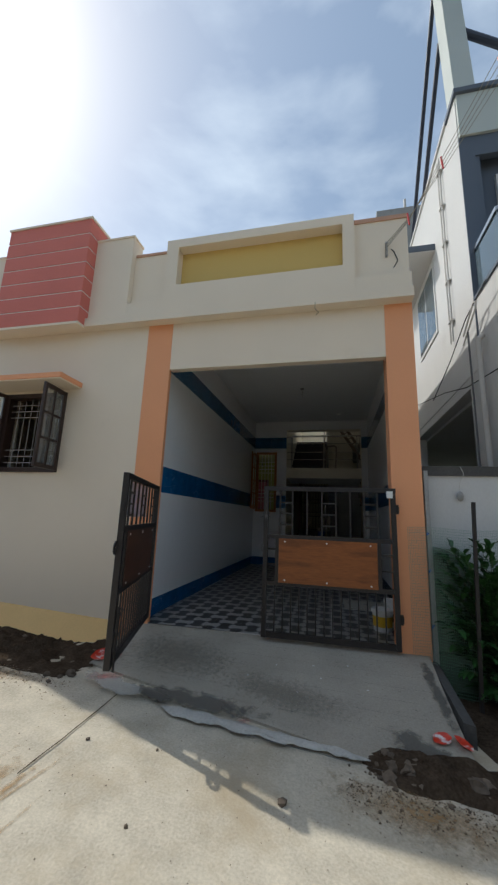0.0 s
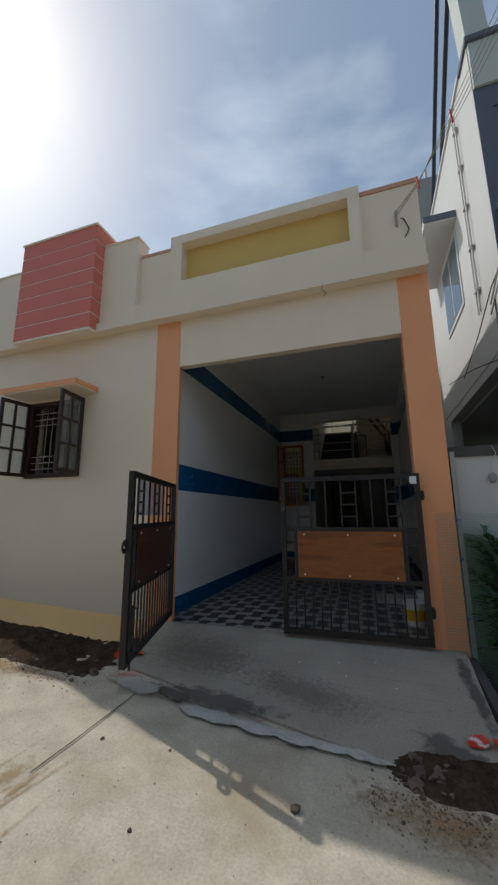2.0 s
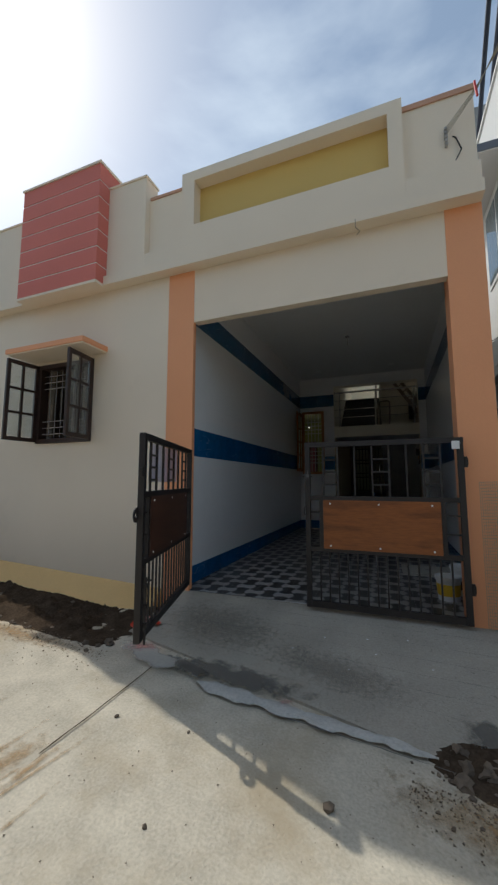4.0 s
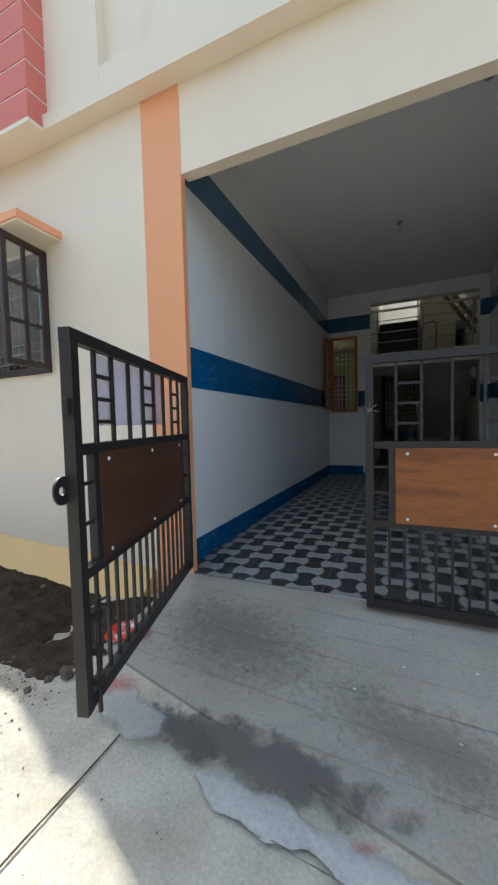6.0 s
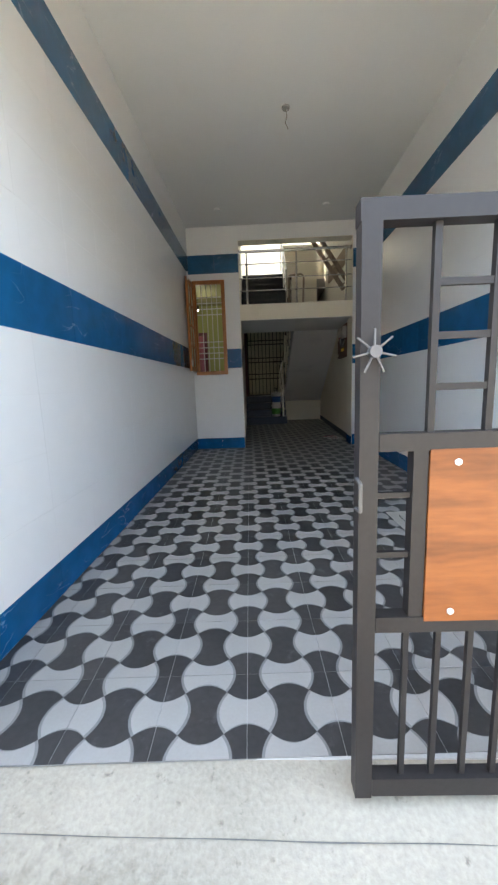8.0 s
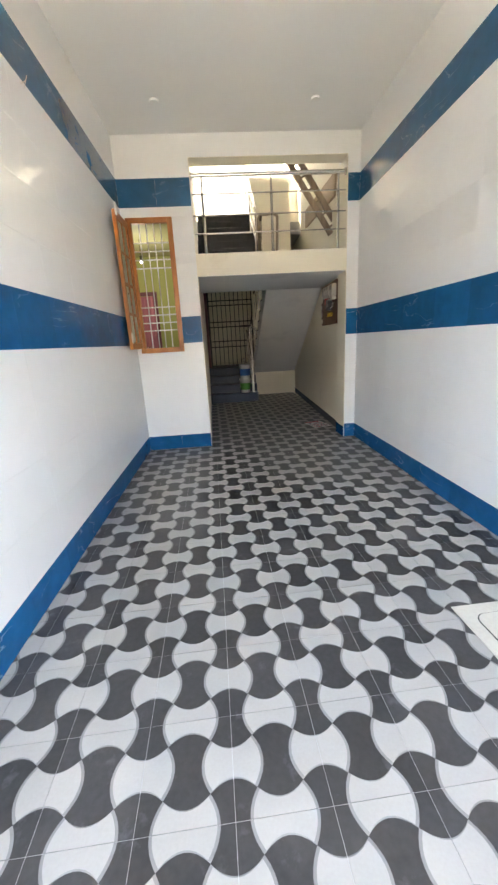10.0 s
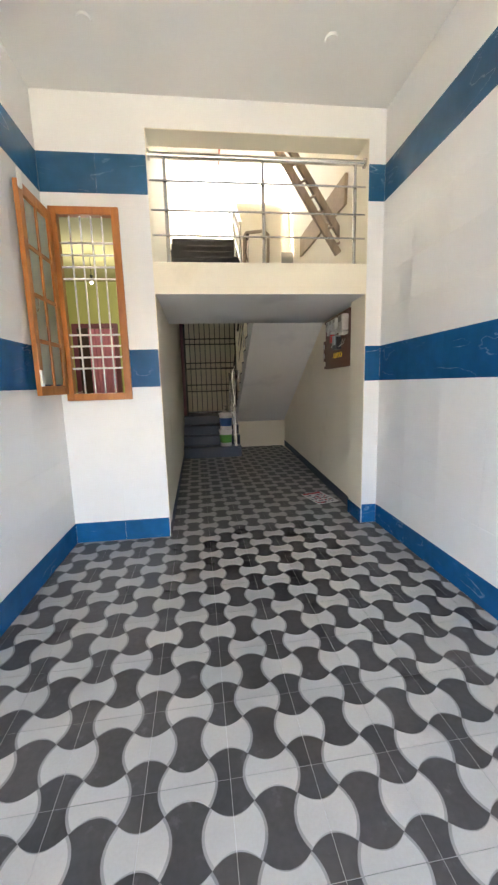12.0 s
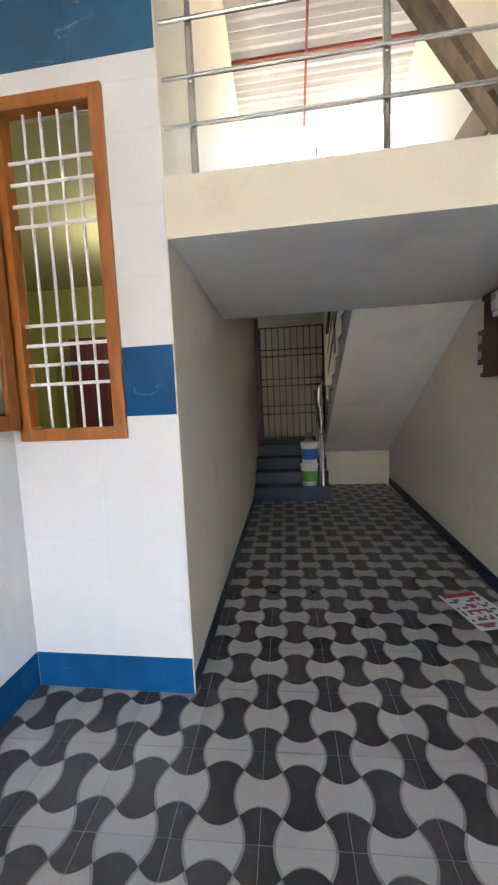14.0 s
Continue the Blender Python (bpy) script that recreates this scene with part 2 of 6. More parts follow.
M_PLINTH = material("yellow_plinth_paint", (0.78, 0.50, 0.20), 0.75, vary=0.08, fine=70, coarse=2.5, bump=0.25,
                    stain=(0.42, 0.33, 0.2), stain_at=(0.6, 0.8), stain_scale=2.5)
M_RED = material("brick_red_paint", (0.62, 0.17, 0.13), 0.7, vary=0.08, fine=120, coarse=1.4, bump=0.15)
M_LINE = material("white_joint_line", (0.78, 0.72, 0.66), 0.7, vary=0.06)
M_TILE_W = veined("white_glazed_tile", (0.77, 0.775, 0.78), (0.70, 0.71, 0.73), rough=0.20, scale=1.1, width=0.03, amount=0.12, per_object=0.006, vary=0.015)
M_TILE_B = veined("blue_glazed_tile", (0.008, 0.092, 0.235), (0.30, 0.46, 0.62), rough=0.16, scale=1.7, width=0.008, amount=0.42, per_object=0.1)
# blue tile greyed to teal: the top band's reflected light is in the colour
M_TILE_SHEEN = veined("blue_tile_with_sheen", (0.022, 0.100, 0.200), (0.34, 0.48, 0.58), rough=0.16, scale=1.7, width=0.009, amount=0.45, per_object=0.1)
M_TILE_B.node_tree.nodes["Principled BSDF"].inputs["Specular IOR Level"].default_value = 0.18
M_TILE_W.node_tree.nodes["Principled BSDF"].inputs["Specular IOR Level"].default_value = 0.26
M_GROUT = material("grey_grout", (0.50, 0.49, 0.475), 0.9, vary=0.1)
M_BONE_L = material("pale_grey_tile_face", (0.352, 0.334, 0.314), 0.42, vary=0.06, fine=90, coarse=3.0, bump=0.06, per_object=0.035)
M_BONE_D = material("charcoal_tile_face", (0.043, 0.040, 0.040), 0.4, vary=0.3, fine=40, coarse=4.0, bump=0.08, per_object=0.16,
                    stain=(0.15, 0.15, 0.155), stain_at=(0.6, 0.85), stain_scale=9)
M_BONE_R = material("grey_tile_edge", (0.21, 0.205, 0.20), 0.5, vary=0.12, fine=60, coarse=4)
M_ROAD = material("concrete_road", (0.52, 0.462, 0.365), 0.9, vary=0.24, fine=70, coarse=5.0, bump=0.8,
                  stain=(0.40, 0.325, 0.22), stain_at=(0.50, 0.72), stain_scale=1.4)
M_RAMP = material("cement_ramp", (0.38, 0.34, 0.28), 0.9, vary=0.2, fine=75, coarse=2.2, bump=0.6,
                  stain=(0.20, 0.178, 0.145), stain_at=(0.62, 0.74), stain_scale=24)
M_CEMENT = material("fresh_pale_cement", (0.46, 0.44, 0.40), 0.9, vary=0.22, fine=60, coarse=7, bump=0.7)
# dark cement for the groove strips and the crack
M_CREVICE = material("dark_crevice_cement", (0.17, 0.162, 0.15), 0.8, vary=0.2, fine=50, coarse=3, bump=0.4)
S_CEMENT = smear("cement_smear", (0.48, 0.455, 0.405), scale=6, hard=0.22, cover=0.78)
S_DAMP = smear("damp_smear", (0.135, 0.125, 0.108), 0.7, scale=10, hard=0.35, cover=0.72)
S_SPECK = smear("dark_speckle", (0.17, 0.145, 0.115), 0.85, scale=26, hard=0.5, cover=0.34)
S_SOIL = smear("soil_smear", (0.36, 0.225, 0.10), scale=22, hard=0.8, cover=0.7)
M_LOWWALL = material("stained_grey_plaster", (0.46, 0.45, 0.44), 0.9, vary=0.25, fine=30, coarse=1.4, bump=0.4,
                     stain=(0.13, 0.125, 0.118), stain_at=(0.50, 0.66), stain_scale=2.6)
M_PLANK = material("tan_weathered_timber", (0.36, 0.27, 0.18), 0.8, vary=0.2, fine=30, coarse=3, bump=0.2)
M_COPING = material("black_stained_coping", (0.075, 0.072, 0.068), 0.9, vary=0.3, fine=40, coarse=2, bump=0.4)
M_SCRUB = material("dry_scrub", (0.075, 0.075, 0.035), 0.9, vary=0.4, fine=3, coarse=0.5, bump=0.0)
S_RED = smear("red_powder", (0.50, 0.10, 0.10), scale=14, hard=0.6, cover=0.5)
M_DIRT = material("brown_soil", (0.062, 0.044, 0.030), 0.95, vary=0.55, fine=55, coarse=9, bump=1.0)
M_DULL = material("dull_grey_metal", (0.16, 0.155, 0.155), 0.5, metal=0.6, vary=0.1)
M_STONE = material("rubble_stone", (0.13, 0.098, 0.070), 0.9, vary=0.3, fine=40, coarse=6, bump=0.5, per_object=0.3)
M_FIELD = material("dry_field", (0.050, 0.046, 0.024), 0.95, vary=0.4, fine=2, coarse=0.1, bump=0.3,
                   stain=(0.040, 0.052, 0.022), stain_at=(0.45, 0.65), stain_scale=0.12)
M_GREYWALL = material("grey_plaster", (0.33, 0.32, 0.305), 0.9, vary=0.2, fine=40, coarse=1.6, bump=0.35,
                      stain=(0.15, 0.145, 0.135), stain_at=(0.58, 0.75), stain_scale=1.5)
M_IRON = material("dark_painted_steel", (0.019, 0.0155, 0.0155), 0.5, metal=0.0, vary=0.2, fine=70, coarse=6, bump=0.08)
M_STEEL = material("stainless_steel", (0.62, 0.60, 0.57), 0.22, metal=1.0, vary=0.06, fine=90, coarse=5, bump=0.02)
# steel whose brown reflection is put into the base colour
M_STEEL_BROWN = material("steel_brown_reflection", (0.34, 0.28, 0.22), 0.3, metal=0.9, vary=0.1)
M_PANEL = wood("orange_wood_laminate", (0.10, 0.028, 0.007), (0.37, 0.117, 0.027), 0.42, scale=9.0, axis=0, bands=2.4)
M_PANEL_D = wood("brown_wood_laminate", (0.050, 0.020, 0.011), (0.105, 0.042, 0.022), 0.45, scale=3.2, axis=0, bands=5)
M_TEAK = wood("varnished_teak", (0.25, 0.082, 0.020), (0.50, 0.19, 0.048), 0.3, scale=7, axis=2, bands=2.5)
M_DARKWOOD = wood("dark_window_wood", (0.022, 0.011, 0.008), (0.052, 0.027, 0.02), 0.5, scale=5, axis=2, bands=6)
M_BOARD = wood("meter_board_wood", (0.085, 0.030, 0.018), (0.17, 0.065, 0.036), 0.5, scale=4, axis=1, bands=5)
M_WHITEBAR = material("white_bar_paint", (0.76, 0.745, 0.74), 0.4, vary=0.04)
M_FROST = glass("frosted_pane", (0.72, 0.80, 0.76), 0.45, 0.75)
M_DARKGLASS = glass("tinted_pane", (0.25, 0.33, 0.38), 0.03, 0.6)
M_CLEAR = glass("clear_pane", (0.80, 0.84, 0.83), 0.06, 0.92)
M_STEP = material("blue_grey_step_tile", (0.014, 0.028, 0.058), 0.45, vary=0.2, fine=60, coarse=3, bump=0.05)
M_GRANITE = material("black_granite", (0.028, 0.03, 0.036), 0.2, vary=0.4, fine=120, coarse=8, bump=0.02)
M_SOFFIT = material("white_soffit_paint", (0.77, 0.77, 0.77), 0.8, vary=0.04, fine=120, coarse=1.0, bump=0.06,
                    stain=(0.55, 0.56, 0.58), stain_at=(0.55, 0.8), stain_scale=0.9)
M_GREENCEIL = material("olive_ceiling_paint", (0.40, 0.38, 0.19), 0.75, vary=0.06, fine=120, coarse=1.4, bump=0.05)
M_GREYBAR = material("dull_bar_paint", (0.26, 0.235, 0.23), 0.5, vary=0.1)
M_CAP = material("dusty_salmon_paint", (0.52, 0.30, 0.20), 0.75, vary=0.12, fine=60, coarse=3, bump=0.15)
M_GREEN = material("lime_green_paint", (0.42, 0.43, 0.15), 0.7, vary=0.05, fine=120, coarse=1.4, bump=0.05)
M_MAROON = material("maroon_door_paint", (0.15, 0.042, 0.058), 0.5, vary=0.12, fine=60, coarse=3)
M_PINK = material("pink_curtain_cloth", (0.52, 0.20, 0.25), 0.85, vary=0.15, fine=80, coarse=6, bump=0.3)
M_PLASTIC_W = material("white_plastic", (0.75, 0.75, 0.73), 0.35, vary=0.03)
M_BLUE_L = material("blue_label", (0.03, 0.13, 0.45), 0.4, vary=0.08)
M_GREEN_L = material("green_label", (0.10, 0.34, 0.06), 0.4, vary=0.08)
M_YELLOW_L = material("yellow_label", (0.75, 0.48, 0.03), 0.4, vary=0.08)
M_BLACKPL = material("black_plastic", (0.02, 0.02, 0.022), 0.4, vary=0.1)
M_REDPL = material("red_plastic", (0.55, 0.035, 0.03), 0.4, vary=0.1)
M_YWIRE = material("yellow_wire", (0.75, 0.5, 0.04), 0.4, vary=0.05)
M_PAPER = material("printed_paper", (0.72, 0.70, 0.68), 0.8, vary=0.05)
M_INK = material("grey_print", (0.15, 0.14, 0.16), 0.8, vary=0.2)
M_REDINK = material("red_print", (0.50, 0.05, 0.07), 0.7, vary=0.2)
M_FOIL = material("red_white_foil_packet", (0.74, 0.70, 0.68), 0.35, vary=0.1, fine=20, coarse=8, bump=0.3,
                  stain=(0.60, 0.040, 0.015), stain_at=(0.40, 0.47), stain_scale=9)
M_GREYBLUE = material("slate_blue_paint", (0.10, 0.12, 0.155), 0.7, vary=0.06, fine=100, coarse=1.2)
M_PALEGREEN = material("pale_grey_green_paint", (0.50, 0.53, 0.50), 0.75, vary=0.05, fine=100, coarse=1.2)
M_PIPE = material("grey_pvc_pipe", (0.50, 0.48, 0.45), 0.5, vary=0.1)
M_DARKSTEEL = material("blue_black_pipe", (0.03, 0.035, 0.055), 0.45, vary=0.1)
M_LEAF = material("dark_green_leaf", (0.030, 0.095, 0.022), 0.45, vary=0.35, fine=20, coarse=6, bump=0.0)
M_TREE = material("far_tree_leaf", (0.040, 0.060, 0.034), 0.7, vary=0.35, fine=3, coarse=0.4, bump=0.0)
M_BARK = material("bark", (0.12, 0.09, 0.06), 0.9, vary=0.3, fine=30, coarse=4, bump=0.6)
M_NET = sheer("green_shade_net", (0.008, 0.060, 0.020), 0.28)
M_WIRE = material("pale_green_wire", (0.20, 0.30, 0.24), 0.6, vary=0.1)
M_SHEETING = sheer("lilac_plastic_film", (0.55, 0.52, 0.72), 0.25, rough=0.3)
M_ROOFSHEET = translucent_sheet("white_roof_sheet", (0.60, 0.58, 0.59), 0.006)
M_PURLIN = material("red_oxide_steel", (0.26, 0.055, 0.035), 0.6, vary=0.15)
M_LADDER = wood("weathered_ladder_wood", (0.17, 0.125, 0.09), (0.33, 0.255, 0.19), 0.8, scale=5, axis=2, bands=5)
M_WIRE_T = material("tan_cable", (0.30, 0.26, 0.19), 0.6, vary=0.1)
M_WIRE_K = material("black_cable", (0.015, 0.015, 0.015), 0.6, vary=0.1)
M_BULB = glow("lit_bulb", (1.0, 0.97, 0.9), 0.15)
M_SCREED = material("cement_screed", (0.30, 0.29, 0.27), 0.9, vary=0.2)
M_SUMP = material("pale_cream_cement", (0.50, 0.47, 0.41), 0.7, vary=0.1, fine=50, coarse=4, bump=0.1)
# for the added light-blocking wall behind the walk
M_SKYBLOCK = material("skyblock_brown", (0.25, 0.222, 0.185), 0.9, vary=0.2, fine=30, coarse=1.2, bump=0.3)
M_FARHOUSE = material("far_house_blue", (0.16, 0.22, 0.34), 0.8, vary=0.1)


for dull in (M_FIELD, M_SCRUB, M_TREE, M_DIRT, M_ROAD, M_RAMP):
    dull.node_tree.nodes["Principled BSDF"].inputs["Specular IOR Level"].default_value = 0.0


# ---- mesh helpers ----
def box(bm, x0, x1, y0, y1, z0, z1, bevel=0.0):
    m = Matrix.LocRotScale(((x0 + x1) / 2, (y0 + y1) / 2, (z0 + z1) / 2), None, (abs(x1 - x0), abs(y1 - y0), abs(z1 - z0)))
    r = bmesh.ops.create_cube(bm, size=1, matrix=m)
    if bevel:
        edges = {e for v in r["verts"] for e in v.link_edges}
        bmesh.ops.bevel(bm, geom=list(edges), offset=bevel, segments=2, affect="EDGES", profile=0.6)
    return bm


def rod(bm, a, b, r, n=10, r2=None, caps=True):
    a, b = Vector(a), Vector(b)
    d = b - a
    q = d.to_track_quat("Z", "Y").to_matrix().to_4x4()
    bmesh.ops.create_cone(bm, cap_ends=caps, segments=n, radius1=r, radius2=r if r2 is None else r2, depth=d.length,
                          matrix=Matrix.Translation((a + b) / 2) @ q)
    return bm


def bar(bm, a, b, w, h):
    """A square-section bar from a to b."""
    a, b = Vector(a), Vector(b)
    d = b - a
    q = d.to_track_quat("Z", "Y").to_matrix().to_4x4()
    bmesh.ops.create_cube(bm, size=1, matrix=Matrix.Translation((a + b) / 2) @ q @ Matrix.Diagonal((w, h, d.length, 1)))
    return bm


def lathe(bm, profile, center, n=24):
    """Turns a profile of (radius, height) round the upright axis at center."""
    rings = []
    for r, z in profile:
        rings.append([bm.verts.new((center[0] + r * math.cos(2 * math.pi * i / n), center[1] + r * math.sin(2 * math.pi * i / n), center[2] + z))
                      for i in range(n)])
    for a, b in zip(rings, rings[1:]):
        for i in range(n):
            bm.faces.new((a[i], a[(i + 1) % n], b[(i + 1) % n], b[i]))
    if profile[0][0] > 1e-4:
        bm.faces.new(list(reversed(rings[0])))
    if profile[-1][0] > 1e-4:
        bm.faces.new(rings[-1])
    return bm


def tube(bm, points, r, n=8):
    """A bent pipe through points."""
    for a, b in zip(points, points[1:]):
        rod(bm, a, b, r, n)
    for p in points[1:-1]:
        bmesh.ops.create_icosphere(bm, subdivisions=1, radius=r * 1.02, matrix=Matrix.Translation(p))
    return bm


def poly_prism(bm, pts, axis, a, b):
    """A prism: outline pts in the two other axes, from a to b along axis (0 x, 1 y, 2 z)."""
    def at(p, v):
        c = [p[0], p[1]]
        c.insert(axis, v)
        return c
    lo = [bm.verts.new(at(p, a)) for p in pts]
    hi = [bm.verts.new(at(p, b)) for p in pts]
    k = len(pts)
    for i in range(k):
        bm.faces.new((lo[i], lo[(i + 1) % k], hi[(i + 1) % k], hi[i]))
    bm.faces.new(list(reversed(lo)))
    bm.faces.new(hi)
    bmesh.ops.recalc_face_normals(bm, faces=bm.faces[:])
    return bm


def mesh_of(name, bm, mats, smooth=False):
    bmesh.ops.recalc_face_normals(bm, faces=bm.faces[:])
    me = bpy.data.meshes.new(name)
    bm.to_mesh(me)
    bm.free()
    for m in (mats if isinstance(mats, (list, tuple)) else [mats]):
        me.materials.append(m)
    if smooth:
        for p in me.polygons:
            p.use_smooth = True
        me.set_sharp_from_angle(angle=radians(35))
    return me


def part(name, bm, mats, parent, label="", smooth=False):
    ob = new(name, mesh_of(name, bm, mats, smooth))
    ob.parent = parent
    if label:
        tagged(ob, label)
    return ob


def solid(name, bm, mats, label, category, group="", kind="", smooth=False):
    return tagged(new(name, mesh_of(name, bm, mats, smooth)), label, category, group, kind)


def empty(name, label, category, group="", at=None):
    ob = new(name)
    ob.empty_display_size = 0.1
    if at is not None:
        ob.matrix_world = at
    return tagged(ob, label, category, group)


B = bmesh.new


def cable(name, pts, r, mat, label, sag=0.0):
    bm = B()
    out = []
    for a, b in zip(pts, pts[1:]):
        for k in range(10):
            f = k / 10
            p = Vector(a).lerp(Vector(b), f)
            p.z -= sag * 4 * f * (1 - f)
            out.append(p)
    out.append(Vector(pts[-1]))
    tube(bm, out, r, 5)
    return solid(name, bm, mat, label, "cable")


# ---- plan ----
YE = 5.71      # end wall of the car porch
W = 3.0        # porch width
CEIL = 3.84
SLAB0, SLAB1 = 2.28, 2.55
STEP_Y, STAIR_BACK = 9.58, 10.80


def road_edge(x):
    return -0.86 - 0.2 * x


def soil_edge(x):
    """Outer edge of the soil strip in front of the plinth."""
    return -1.19 + 0.20 * max(0.0, -2.1 - x) - 0.03 * math.sin(x * 2.1)


def ground_z(x, y):
    z = -0.155 - 0.05 * max(-7.0, min(5.0, x))
    if -4.6 < x < 0.05 and y > soil_edge(x) + 0.10:
        z -= 0.09 * min(1.0, (y - soil_edge(x) - 0.10) / 0.35, (x + 4.6) / 0.4, max(0.0, -0.2 - x) / 0.3)
    return z


def ramp_z(x, y):
    end = road_edge(x)
    u = max(0.0, min(1.0, y / end))
    return -0.012 + (ground_z(x, y) + 0.014 + 0.012) * (1 - (1 - u) ** 1.5)


# ---- ground ----
def build_ground():
    bm = B()
    xs = [-900, -200, -60, -25, -12] + [-7 + 0.35 * i for i in range(37)] + [10, 20, 60, 200, 900]
    ys = [-900, -200, -60, -20, -9] + [-6 + 0.25 * i for i in range(30)] + [2.5, 5, 12, 30, 80, 250, 900]
    grid = [[bm.verts.new((x, y, ground_z(x, y) - (0.035 if y > -0.2 and -4.2 < x < 3.2 else 0) + 0.006 * noise.noise((x * 2, y * 2, 0)))) for y in ys] for x in xs]
    for i in range(len(xs) - 1):
        for j in range(len(ys) - 1):
            f = bm.faces.new((grid[i][j], grid[i + 1][j], grid[i + 1][j + 1], grid[i][j + 1]))
            cx, cy = (xs[i] + xs[i + 1]) / 2, (ys[j] + ys[j + 1]) / 2
            f.material_index = 1 if (cx < -6.2 or cy > 1.5 or cy < -8) else 0
    solid("ground", bm, [M_ROAD, M_FIELD], "sunlit pale concrete road running into dry open field", "ground", kind="structure", smooth=True)


build_ground()


def build_ramp():
    bm = B()
    nx, ny = 30, 16
    rows = []
    for i in range(nx + 1):
        x = -0.02 + (3.0 + 0.02) * i / nx
        col = []
        for j in range(ny + 1):
            v = j / ny
            y = 0.03 + (road_edge(x) + 0.02 - 0.03) * v
            col.append(bm.verts.new((x, y, ramp_z(x, min(0, y)) + 0.004 + 0.003 * noise.noise((x * 3, y * 3, 2)))))
        rows.append(col)
    for i in range(nx):
        for j in range(ny):
            bm.faces.new((rows[i][j], rows[i][j + 1], rows[i + 1][j + 1], rows[i + 1][j]))
    rim = [rows[i][0] for i in range(nx + 1)] + [rows[nx][j] for j in range(1, ny + 1)] + [rows[i][ny] for i in range(nx - 1, -1, -1)] + [rows[0][j] for j in range(ny - 1, 0, -1)]
    low = [bm.verts.new((v.co.x, v.co.y, -0.6)) for v in rim]
    for a in range(len(rim)):
        b = (a + 1) % len(rim)
        bm.faces.new((rim[a], rim[b], low[b], low[a]))
    ramp = solid("ramp", bm, M_RAMP, "rough grey cement entrance ramp scored with shallow grooves", "ramp", kind="structure", smooth=True)
    # each groove is a thin flat dark strip, without depth
    for k, y in enumerate((-0.14, -0.30, -0.46, -0.62, -0.78, -0.95)):
        gm = B()
        pts = 22
        prev = None
        for i in range(pts + 1):
            x = 0.05 + 2.85 * i / pts
            yy = y - 0.012 * x + 0.008 * noise.noise((x * 2, k, 1))
            if yy < road_edge(x) + 0.12:
                yy = road_edge(x) + 0.12
            w = 0.0008 + 0.0026 * abs(noise.noise((x * 4, k, 5)))
            z = ramp_z(x, yy) + 0.0085
            cur = [gm.verts.new((x, yy - w, z)), gm.verts.new((x, yy + w, z))]
            if prev and yy > road_edge(x) + 0.125 and noise.noise((x * 1.7, k * 3.1, 7)) > -0.45:
                gm.faces.new((prev[0], cur[0], cur[1], prev[1]))
            prev = cur
        part("groove", gm, M_CREVICE, ramp)
    return ramp


build_ramp()


def patch(name, cx, cy, rx, ry, turn, lift, mat, label, category, zf, n=28):
    """A thin smear lying on the ramp or the road, with its own -1..1 coordinates."""
    bm = B()
    uv = bm.loops.layers.uv.new("own")
    g = []
    for i in range(n + 1):
        row = []
        for j in range(n + 1):
            a, b = 2 * i / n - 1, 2 * j / n - 1
            u, v = rx * a, ry * b
            x, y = cx + u * math.cos(turn) - v * math.sin(turn), cy + u * math.sin(turn) + v * math.cos(turn)
            row.append((bm.verts.new((x, y, zf(x, y) + lift)), (a, b)))
        g.append(row)
    for i in range(n):
        for j in range(n):
            c = (g[i][j], g[i + 1][j], g[i + 1][j + 1], g[i][j + 1])
            f = bm.faces.new([p[0] for p in c])
            for lp, p in zip(f.loops, c):
                lp[uv].uv = p[1]
    return solid(name, bm, mat, label, category, kind="structure", smooth=True)


def ground_or_ramp(x, y):
    g = ground_z(x, y)
    if -0.02 < x < 3.0 and road_edge(x) < y < 0.03:
        return max(g, ramp_z(x, min(0, y)) + 0.004)
    return g


def smear_z(x, y):
    """Ramp surface carried on smoothly over its foot."""
    return ramp_z(x, min(0, y)) + 0.004 if -0.02 < x < 3.0 else ground_z(x, y) + 0.018


LIP_X0, LIP_X1 = 0.90, 2.35


def lip_y(x):
    return -1.265 - 0.035 * (x - 0.9)



patch("damp_patch", 1.10, -1.10, 0.78, 0.18, -0.04, 0.013, S_DAMP, "dark damp cement stain on the ramp", "stain", smear_z)
patch("damp_patch", 0.72, -1.13, 0.36, 0.11, -0.12, 0.0145, S_DAMP, "dark damp cement stain beside the gate foot", "stain", smear_z)
patch("damp_patch", 2.66, -1.10, 0.30, 0.16, -0.3, 0.014, S_DAMP, "dark damp stain at the ramp's corner", "stain", smear_z)
patch("damp_patch", 2.94, -0.55, 0.07, 0.60, 0.05, 0.014, S_DAMP, "dark damp stain along the kerb", "stain", smear_z)
patch("speckle_patch", 0.70, -0.50, 0.85, 0.45, -0.15, 0.012, S_SPECK, "dark mortar speckle on the ramp", "stain", smear_z)
patch("speckle_patch", 1.75, -0.80, 0.75, 0.28, -0.2, 0.012, S_SPECK, "dark mortar speckle on the ramp", "stain", smear_z)
patch("cement_spill", 0.42, -1.14, 0.46, 0.14, -0.3, 0.023, S_CEMENT, "pale cement smear beside the gate foot", "cement", smear_z)


